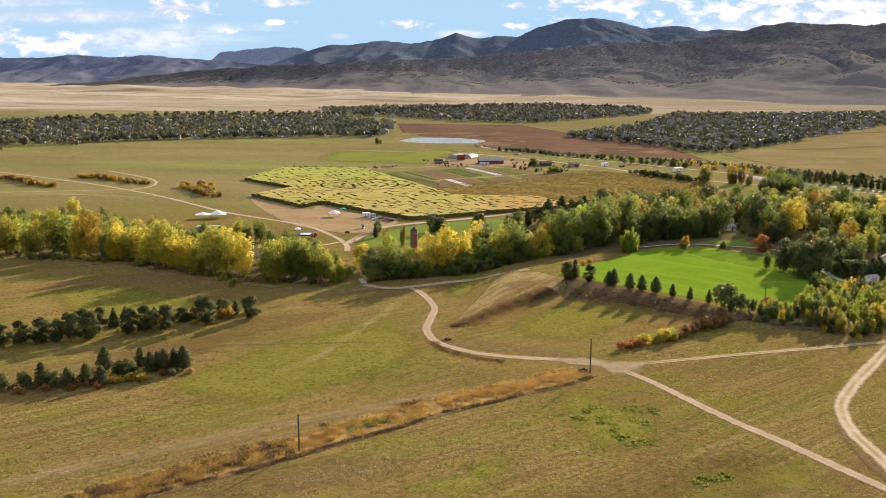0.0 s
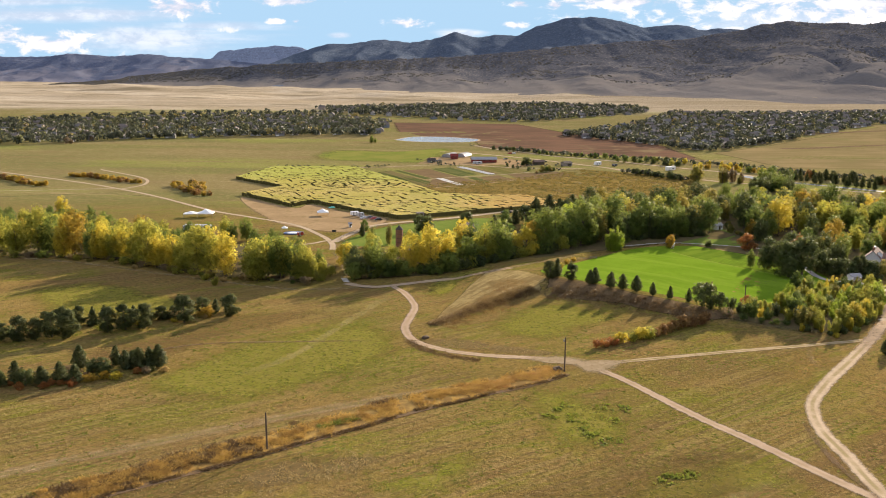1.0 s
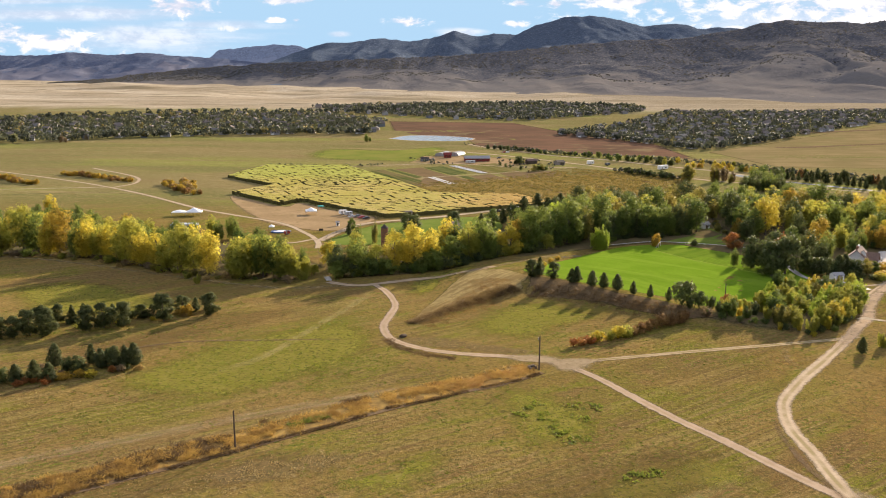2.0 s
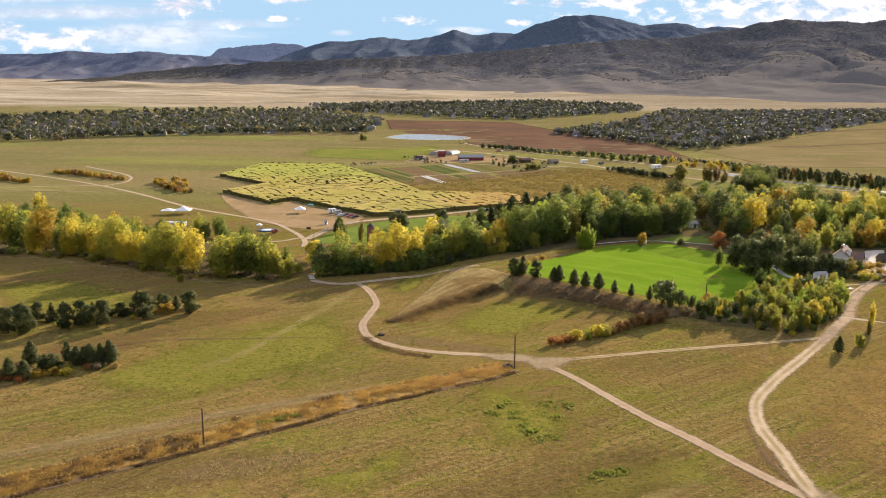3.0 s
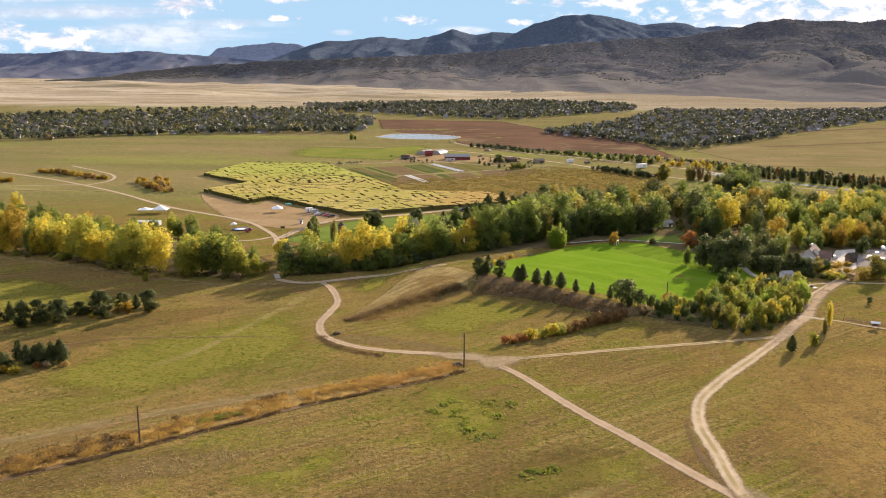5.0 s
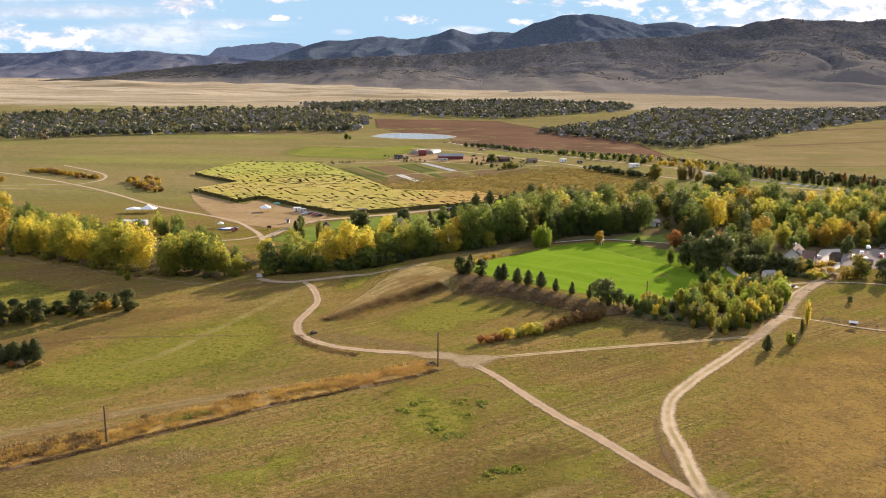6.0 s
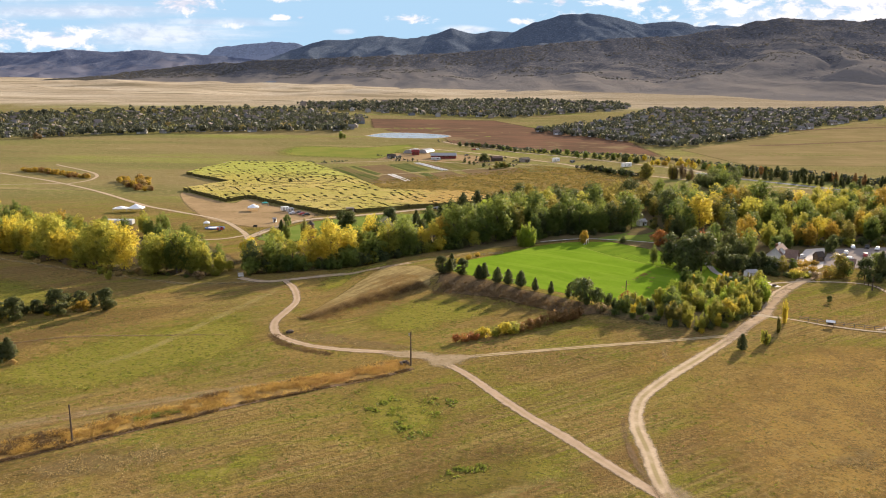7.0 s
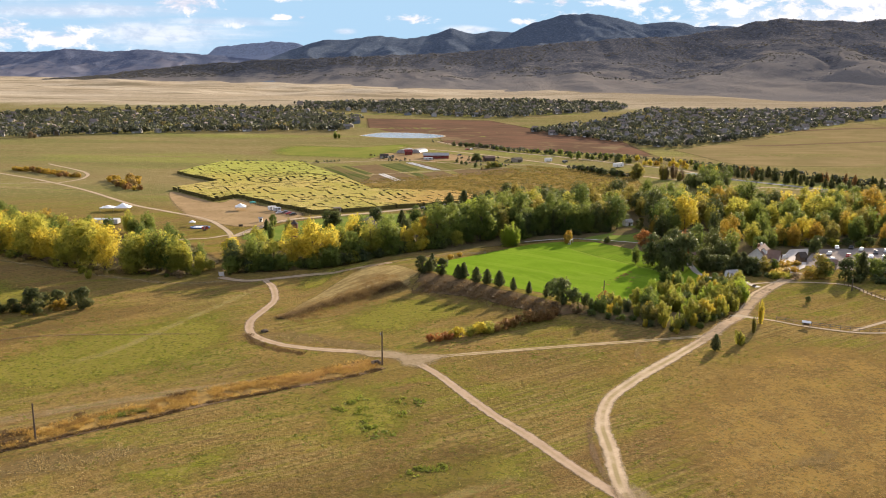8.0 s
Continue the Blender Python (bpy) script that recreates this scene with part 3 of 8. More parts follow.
M["lush"] = patch_material("lush_weedy_turf", (0.215, 0.212, 0.028), (0.275, 0.238, 0.045), 0.25, (0, 11), spots=(0.8, (0.12, 0.16, 0.020), 0.9), ripple=20, cover=0.75, grain=0.6)
M["brown_turf"] = patch_material("brown_mown_turf", (0.22, 0.14, 0.05), (0.165, 0.105, 0.042), 0.2, (0, 9), rows=(-36, 1.2, (0.13, 0.085, 0.04), 0.6), spots=(0.6, (0.34, 0.24, 0.10), 0.6), ripple=22, cover=0.3, grain=0.7)
M["green_patch"] = patch_material("green_grass_patch", (0.175, 0.215, 0.04), (0.25, 0.245, 0.06), 0.04, (1, 24), ripple=40, cover=0.75)
M["bare_yard"] = patch_material("bare_yard_earth", (0.265, 0.185, 0.098), (0.325, 0.23, 0.125), 0.05, (0.5, 6), spots=(0.12, (0.22, 0.16, 0.075), 0.7), ripple=6)
M["hay_bank"] = patch_material("hay_bank", (0.36, 0.275, 0.12), (0.27, 0.205, 0.085), 0.3, (0.3, 1.6), rows=(-57, 1.6, (0.20, 0.14, 0.06), 0.75), spots=(0.6, (0.21, 0.16, 0.065), 0.7), bump=0.6, ripple=1.5)
# scrubby earth, browned darker in place of the slope's own shade
M["scrub_bank"] = patch_material("scrubby_bank", (0.13, 0.09, 0.05), (0.18, 0.125, 0.065), 0.4, (0.5, 3.0), spots=(0.8, (0.08, 0.062, 0.032), 0.7), bump=0.4)
M["worn"] = patch_material("worn_turf", (0.27, 0.185, 0.075), (0.21, 0.14, 0.06), 0.4, (1, 7), spots=(1.9, (0.50, 0.39, 0.20), 0.8), ripple=12, cover=0.6, grain=0.7)
M["sear"] = patch_material("sear_amber_turf", (0.375, 0.235, 0.068), (0.25, 0.155, 0.055), 0.10, (0, 22), spots=(0.6, (0.44, 0.31, 0.11), 0.7), ripple=34, cover=0.7, grain=0.7)
# woodland floor with the shade under the trees put into its colour
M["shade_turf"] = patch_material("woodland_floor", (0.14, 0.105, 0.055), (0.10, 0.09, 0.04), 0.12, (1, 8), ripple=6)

# valley fields, far to near
field("ploughed_field", [(-140, 1340), (60, 1330), (230, 1030), (235, 840), (98, 933), (4, 985), (-20, 1100), (-120, 1200)], M["plowed"], "ploughed reddish earth field before the houses")
field("green_pasture", [(-92, 806), (-42, 812), (-20, 930), (-36, 985), (-85, 940), (-170, 930), (-166, 830)], M["green_patch"], "green strip of pasture beside the farm", smooth=True)
field("stubble_field", [(258, 935), (440, 1150), (640, 1350), (700, 1150), (430, 790), (290, 780)], patch_material("stubble", (0.25, 0.188, 0.092), (0.19, 0.15, 0.068), 0.02, (1, 10), spots=(0.012, (0.17, 0.16, 0.06), 0.5), rows=(-5, 16, (0.18, 0.145, 0.065), 0.6), ripple=8), "wide pale stubble field")
field("tawny_field", [(-19, 575), (-47, 634), (2, 668), (45, 700), (95, 758), (182, 716), (175, 600), (72, 548), (38, 572)], M["tawny"], "tawny crop field with thin green rows")
field("farm_yard", [(-60, 800), (-20, 790), (40, 765), (70, 800), (40, 850), (0, 870), (-50, 860)], M["bare_yard"], "bare trodden farm yard", "yard")
field("vegetable_bed", [(-86, 723), (-75, 736), (-26, 640), (-37, 618)], M["dark_rows"], "dark green vegetable rows beside the corn maze")
field("vegetable_bed", [(-72, 737), (-67, 740), (-34, 678), (-40, 672)], M["green_rows"], "narrow green vegetable bed")
field("fallow_bed", [(-65, 739), (-42, 756), (-13, 693), (-33, 679)], M["brown_field"], "brown fallow bed with faint rows")
field("vegetable_bed", [(-40, 755), (-23, 769), (3, 713), (-11, 694)], M["green_rows"], "green vegetable rows between fallow beds")
field("fallow_bed", [(-9, 764), (-3, 772), (22, 716), (14, 711)], M["brown_field"], "brown bed between row covers")
field("clover_bed", [(-3, 776), (26, 797), (46, 731), (24, 714)], M["olive_field"], "short olive-green crop beside the barn")
field("fallow_bed", [(-34, 672), (-12, 690), (8, 650), (-10, 636), (-36, 616)], M["brown_field"], "brown fallow bed before the corn")
field("vegetable_bed", [(-6, 688), (1, 694), (16, 653), (9, 648)], M["green_rows"], "narrow green vegetable bed")
field("fallow_bed", [(3, 692), (21, 708), (33, 676), (14, 654)], M["brown_field"], "reddish fallow bed beside the tawny crop")
field("fallow_bed", [(27, 717), (77, 738), (85, 709), (66, 686), (38, 678)], M["brown_field"], "long reddish fallow bed")
field("clover_bed", [(77, 744), (101, 755), (115, 727), (88, 705)], M["olive_field"], "olive-green crop beside the country road")
field("show_yard", [(-159, 558), (-113, 515), (-104, 532), (-75, 503), (-44, 472), (-60, 430), (-88, 436), (-120, 470)], M["bare_yard"], "bare brown visitor yard beside the corn maze", "yard", smooth=True)
field("park_lawn", [(-62, 398), (-45, 450), (-8, 478), (20, 480), (25, 440), (-5, 410), (-30, 395)], M["park_turf"], "green mown lawn round the silo", "lawn", smooth=True)
lawn = field("lawn", [(31, 333), (46, 351), (69, 385), (87, 402), (108, 407), (132, 404), (144, 379), (150, 357), (151, 335), (143, 312), (100, 291), (85, 294), (72, 297), (53, 309), (40, 320)], M["lawn"], "bright green mown sports lawn", "lawn", smooth=True, rings=30, n=220)
field("lawn_panel", [(97, 392), (115, 401), (134, 402), (143, 378), (149, 358), (140, 338), (125, 353), (109, 371)], patch_material("darker_mown_lawn", (0.105, 0.175, 0.017), (0.13, 0.205, 0.020), 0.08, (0.2, 1.0), rows=(-40, 7, (0.19, 0.26, 0.028), 0.5), bump=0.05, ragged=0.2, cover=0.8), "darker mown panel at the back of the lawn", "lawn")
strip("lawn_edge", [(97, 391), (109, 370), (125, 352), (139, 335)], 0.9, M["lawn_pale"], "pale mown edge across the lawn", "lawn")
field("hay_bank", [(-8.5, 264), (-6.5, 261.5), (8, 280.5), (22, 298.5), (31, 309), (34, 322), (24, 334), (10, 334), (2, 312), (-6, 280)], M["hay_bank"], "steep bank of cut straw-coloured hay", "bank", rings=16)
field("scrub_bank", [(30, 305), (33, 322), (44, 316), (58, 303), (72, 292), (88, 281), (96, 272), (84, 270), (66, 281), (50, 293)], M["scrub_bank"], "scrubby brown bank below the lawn", "bank", rings=16)
field("wood_floor", [(-218, 362), (-160, 351), (-103, 324), (-58, 316), (-50, 345), (-75, 380), (-125, 405), (-200, 445), (-265, 440)], M["shade_turf"], "darkened woodland ground under the cottonwoods", "woodland floor")
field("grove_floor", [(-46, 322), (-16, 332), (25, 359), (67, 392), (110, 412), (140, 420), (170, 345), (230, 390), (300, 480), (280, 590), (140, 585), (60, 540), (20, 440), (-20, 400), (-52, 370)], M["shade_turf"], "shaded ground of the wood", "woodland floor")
field("clearing", [(106, 411), (138, 408), (142, 424), (139, 462), (132, 460), (124, 434)], M["park_turf"], "green turf of a clearing behind the lawn", "lawn", smooth=True)
# dark sheet for the shade at the thicket's foot
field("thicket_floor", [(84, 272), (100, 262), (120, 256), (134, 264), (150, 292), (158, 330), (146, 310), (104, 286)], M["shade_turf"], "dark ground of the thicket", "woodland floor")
field("sear_patch", [(93, 243), (112, 248), (118, 236), (104, 222), (92, 208), (84, 220)], M["sear"], "amber dry turf between the tracks", "turf", smooth=True)
field("sear_patch", [(96, 190), (112, 218), (135, 246), (172, 256), (190, 220), (170, 165), (120, 136), (98, 150)], M["sear"], "amber dry turf beside the road", "turf", smooth=True)
field("worn_patch", [(-16, 246), (0, 252), (22, 243), (34, 236), (22, 233), (0, 238)], M["worn"], "worn pale turf beside the road", "turf", smooth=True)
for spot in ([(-84, 202), (-80, 219), (-68, 243), (-46, 258), (-25, 264), (-15, 245), (-18, 226), (-34, 205), (-47, 194), (-60, 191)], [(-17, 150), (-5, 160), (3, 171), (11, 168), (6, 152), (-3, 144)], [(18, 208), (30, 207), (44, 197), (46, 179), (35, 170), (21, 175)], [(-165, 300), (-142, 314), (-112, 300), (-89, 280), (-104, 263), (-140, 266)], [(33, 149), (47, 164), (66, 172), (74, 161), (63, 152), (46, 146)], [(-16, 330), (2, 345), (16, 345), (2, 322), (-6, 300), (-14, 300)], [(44, 262), (58, 280), (30, 296), (8, 268), (16, 250), (34, 248)]):
    field("lush_turf", spot, M["lush"], "greener weedy turf in the meadow", "turf", smooth=True)
for spot in ([(-90, 132), (-60, 153), (-34, 166), (-20, 168), (-26, 154), (-48, 138), (-70, 124)], [(46, 168), (56, 177), (66, 176), (72, 168), (57, 164)], [(-2, 136), (14, 156), (40, 170), (60, 172), (66, 158), (44, 138), (16, 126)], [(-112, 227), (-96, 245), (-74, 274), (-46, 279), (-69, 247), (-91, 219)]):
    field("brown_turf", spot, M["brown_turf"], "brown mown turf in the meadow", "turf", smooth=True)
field("worn_patch", [(-43, 150), (-37, 161), (-20, 168), (-10, 167), (-14, 158), (-28, 149)], M["worn"], "worn pale turf", "turf", smooth=True)

# roads and tracks
M["faint_road"] = dirt_road_material("thin_dirt_road", (0.42, 0.32, 0.19), (0.48, 0.37, 0.23), (0.27, 0.21, 0.08), 1.0, 0.8)
M["wide_dirt"] = dirt_road_material("bare_dirt", (0.36, 0.27, 0.18), (0.43, 0.325, 0.22), (0.30, 0.22, 0.125), 0.3, 1.0, True)
M["soft_line"] = dirt_road_material("eroded_earth", (0.17, 0.11, 0.065), (0.22, 0.145, 0.085), (0.15, 0.12, 0.05), 0.4, 0.7, True)
M["dark_line"] = dirt_road_material("dark_furrow", (0.15, 0.10, 0.06), (0.19, 0.13, 0.08), (0.12, 0.10, 0.04), 0.4)
strip("lane_along_wood", [(-46, 318), (-38, 314), (-31.6, 313.8), (-22, 318.8), (-12.9, 324.2), (-0.5, 329.8), (8, 331.8), (14, 334.5), (20, 339)], 4.6, M["lane_dirt"], "pale dirt road along the wood")
# fainter, darker material on this stretch stands in for the wood's shade
strip("lane_along_wood", [(-12, 324.8), (-0.5, 329.8), (10.2, 332.5), (19.2, 338.5), (28.5, 348), (38.4, 359), (47.2, 371.2), (59, 383)], 4.2, M["track"], "earth track between wood and lawn, darkened for shade")
strip("gravel_lane", [(-92, 391), (-85.6, 393.7), (-76.8, 397.3), (-69.7, 406.8)], 3.0, M["gravel"], "pale gravel arc joining the lane", step=3)
strip("dirt_road", [(-27, 315), (-21, 304), (-16, 287), (-16.5, 272), (-17, 260), (-13, 247), (-3, 238), (9, 234), (25, 232), (34, 229.5), (40.5, 224), (47.3, 215), (53.8, 203.5), (62, 189.3), (69.6, 178), (75, 168.8), (79.6, 161), (84.8, 153), (92, 144), (110, 127), (150, 95)], 3.7, M["lane_dirt"], "pale winding two-track dirt road")
strip("worn_track", [(-218, 360), (-180, 351), (-129, 332), (-102, 321), (-65, 308), (-40, 312), (-25, 311)], 4.0, M["track"], "faint worn track along the trees")
strip("dirt_track", [(33, 230), (42, 229), (53, 232), (75, 239), (101, 247), (119, 253), (134, 258)], 3.0, M["faint_road"], "narrow pale dirt track")
strip("dirt_road", [(100, 121), (92, 137), (88, 149), (87.0, 158), (87.3, 171), (87.3, 185), (89.5, 196), (92.4, 203.5), (97.8, 212), (104, 221), (111.7, 231), (119.3, 241.5), (127.6, 253), (136.4, 265.5), (146, 280), (153, 295), (161, 311), (172, 325.5), (180, 335.5), (190, 348)], 4.7, M["road"], "broad dirt road to the farm house")
strip("dirt_track", [(110, 252), (105, 240), (104, 231), (106, 222)], 2.6, M["track"], "short faint track between two roads")
strip("worn_track", [(-62, 210), (-48, 228), (-38, 262), (-30, 290), (-26, 310)], 5.0, M["swath"], "pale mown swath across the meadow")
strip("worn_track", [(-118, 128), (-95, 148), (-60, 172), (-28, 192), (0, 206), (22, 216)], 6.5, M["track"], "broad worn track beside the ditch")
strip("worn_track", [(-140, 190), (-110, 216), (-80, 238), (-48, 243), (-20, 246)], 1.8, M["soft_line"], "faint brown track across the meadow")
strip("gravel_lane", [(-418, 701), (-308, 630), (-255, 590), (-212, 552), (-160, 499), (-134, 479), (-98, 452), (-78, 424), (-67, 402), (-63, 384)], 4.0, M["gravel"], "pale gravel lane past the corn maze")
# tree shade suggested by the darker track material
strip("gravel_lane", [(-63, 386), (-60, 372), (-52, 348), (-46, 318)], 2.8, M["track"], "narrow shaded lane to the footbridge")
strip("gravel_lane", [(-66, 403), (-60, 430), (-48, 456), (-7, 484), (38, 521), (78, 554), (120, 590)], 6.0, M["gravel"], "pale gravel lane along the maze edge")
strip("gravel_lane", [(-255, 592), (-250, 620), (-268, 660), (-330, 720)], 4.0, M["gravel"], "pale farm lane")
strip("gravel_lane", [(-420, 560), (-330, 545), (-260, 565), (-212, 552)], 3.0, M["track"], "faint farm track")
strip("field_edge_lane", [(-190, 752), (-109, 756), (-62, 778), (-20, 792), (40, 765), (100, 762)], 4.0, M["gravel"], "farm lane behind the maze")
strip("highway", [(-3, 1012), (40, 945), (81, 890), (139, 843), (183, 795), (220, 750), (238, 712), (263, 668), (297, 630), (345, 585), (420, 520)], 8.0, M["gravel"], "pale country road lined with trees", step=4)
strip("field_edge_lane", [(-38, 613), (-10, 633), (12, 651), (35, 675)], 2.4, M["gravel"], "thin pale lane between the beds", step=3)
strip("field_edge_lane", [(-36, 672), (-11, 691), (22, 711), (47, 730), (76, 742)], 2.4, M["gravel"], "thin pale lane between the beds", step=3)
strip("field_edge_lane", [(39, 654), (50, 634), (64, 605), (76, 579)], 2.6, M["dark_line"], "dark line across the tawny field", step=3)
strip("field_edge_lane", [(95, 720), (120, 690), (150, 660)], 2.6, M["dark_line"], "dark line across the tawny field", step=3)
strip("field_edge_lane", [(2, 668), (45, 700), (95, 758), (120, 775)], 3.0, M["track"], "dark line between two fields", step=4)
strip("concrete_path", [(143, 384), (148, 372), (147.4, 356), (147, 343), (150, 335.5), (158, 335), (162, 329), (165, 321)], 2.4, M["concrete"], "pale curving concrete footpath", "path")
strip("concrete_path", [(78, 404), (100, 413), (122, 410), (142, 402), (150, 392)], 1.1, M["concrete"], "pale footpath behind the lawn", "path")
field("car_park", [(196, 362), (240, 345), (290, 372), (300, 400), (262, 408), (215, 398)], plain("pale_tarmac", (0.26, 0.225, 0.20), 1.0, 0.0), "pale dusty car park", "car park", rings=8, n=80)
field("forecourt", [(186.5, 361), (190, 351), (196, 358), (205, 380), (213, 400), (203, 397), (194, 380)], plain("pale_pavers", (0.55, 0.50, 0.44), 1.0, 0.0), "pale paved forecourt beside the farm house", "pavement", rings=6, n=60)
strip("paved_ramp", [(186, 342), (189, 352), (192, 362)], 3.0, M["concrete"], "pale paved ramp to the forecourt", "path")

strip("field_edge_lane", [(360, 1009), (425, 1027), (549, 1085), (640, 1125)], 13.0, M["dark_line"], "dark line across the stubble field", step=6)
strip("field_edge_lane", [(477, 1214), (572, 1257), (636, 1277), (720, 1320)], 16.0, M["dark_line"], "dark line across the stubble field", step=6)
strip("gravel_lane", [(-420, 562), (-385, 566), (-340, 572), (-260, 594)], 3.0, M["gravel"], "faint pale farm lane", step=4)
strip("farm_road", [(-40, 925), (10, 893), (45, 866), (72, 839), (119, 779), (138, 741), (160, 712), (187, 688), (201, 673), (215, 665), (240, 655)], 7.0, M["gravel"], "pale farm road past the tawny field", step=4)
strip("gravel_lane", [(243, 596), (250, 612), (264, 630), (285, 622), (310, 604), (340, 580)], 5.0, M["gravel"], "pale lane beside the creek", step=4)
field("dusty_patch", [(20, 233), (30, 236), (42, 233), (52, 232), (50, 228), (44, 220), (38, 219), (31, 226), (22, 229)], patch_material("dusty_earth", (0.42, 0.325, 0.205), (0.35, 0.265, 0.155), 0.3, (0.5, 5.0), spots=(0.7, (0.25, 0.18, 0.09), 0.7), ripple=7, cover=0.7), "bare dusty earth where the tracks meet", "turf", smooth=True)
field("dusty_patch", [(84, 142), (88, 158), (95, 150), (104, 132), (98, 124), (88, 132)], patch_material("trodden_earth", (0.40, 0.31, 0.195), (0.31, 0.235, 0.135), 0.3, (0.5, 6.0), spots=(0.7, (0.25, 0.18, 0.09), 0.7), ripple=8, cover=0.55), "bare trodden earth where two roads meet", "turf", smooth=True)
field("worn_patch", [(122, 166), (132, 178), (140, 176), (134, 164)], M["worn"], "worn pale turf", "turf", smooth=True)
strip("eroded_edge", [(90, 141), (86, 151), (83.9, 164), (83.6, 172), (84.2, 184), (87, 196)], 2.4, M["soft_line"], "dark eroded edge beside the broad dirt road")
strip("worn_track", [(38, 136), (52, 147), (66, 157), (74, 160)], 5.0, M["swath"], "faint pale track across the meadow")
strip("dirt_road", [(119, 241), (127.6, 253), (137, 266), (147, 281), (154, 295), (163, 311), (173, 325), (181, 334), (190, 346), (196, 354)], 6.2, M["wide_dirt"], "bare dirt where the road widens towards the farm house")
# water
def water_material(name):
    k = Nodes(name, 0.16, 0.5)
    # pale base: part of the sky's reflection is put into the colour
    k.colour(k.mix(k.noise(0.02, 3), (0.30, 0.33, 0.34), (0.38, 0.39, 0.38)))
    k.bump(k.noise(0.8, 4), 0.05, 0.6)
    return k.m


M["water"] = water_material("water")
pond = np.array([(-107, 1080), (-88, 1140), (-42, 1142), (0, 1100), (-16, 1052), (-74, 1052)])
strip("shore", [*pond, pond[0]], 7, M["gravel"], "pale muddy shore of the pond", "shore")
pv = [(x, y, 0.12 + land(-50, 1090)) for x, y in smooth_line([*pond, pond[0]], 6)[:-1]]
tagged(new("pond", mesh_of("pond", pv, [range(len(pv))], M["water"])), "small pale grey-blue farm pond", "pond", kind="structure")
for pts, wide in (([(229, 716), (236, 700), (243, 688)], 9), ([(246, 680), (262, 668), (280, 650), (300, 628), (318, 610)], 6)):
    strip("creek", pts, wide, M["water"], "glinting creek between trees", "creek")

# ---- mountains ----


def mountain_material(name, grass, grass2, scrub, amount, spots=0.03):
    k = Nodes(name, 1.0, 0.0)
    n, big = k.noise(spots, 5, 0.7), k.noise(0.004, 5, 0.6)
    c = k.mix(k.span(big, 0.35, 0.65), grass, grass2)
    up = k.attr("up").outputs["Fac"]
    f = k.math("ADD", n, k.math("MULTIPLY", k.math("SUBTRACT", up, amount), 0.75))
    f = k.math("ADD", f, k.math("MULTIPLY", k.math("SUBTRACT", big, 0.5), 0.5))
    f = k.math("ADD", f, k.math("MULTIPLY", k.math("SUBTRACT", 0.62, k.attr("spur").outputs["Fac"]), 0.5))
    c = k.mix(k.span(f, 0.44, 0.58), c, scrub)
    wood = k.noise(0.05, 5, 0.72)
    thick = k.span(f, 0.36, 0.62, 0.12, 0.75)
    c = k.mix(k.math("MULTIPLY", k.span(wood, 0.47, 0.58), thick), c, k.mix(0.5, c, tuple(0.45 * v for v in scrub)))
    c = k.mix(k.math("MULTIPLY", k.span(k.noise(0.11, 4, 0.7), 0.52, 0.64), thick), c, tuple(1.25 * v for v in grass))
    k.colour(c)
    k.bump(k.math("ADD", wood, k.noise(0.010, 6, 0.7)), 6.0, 0.8)
    return k.m


SCRUB = []


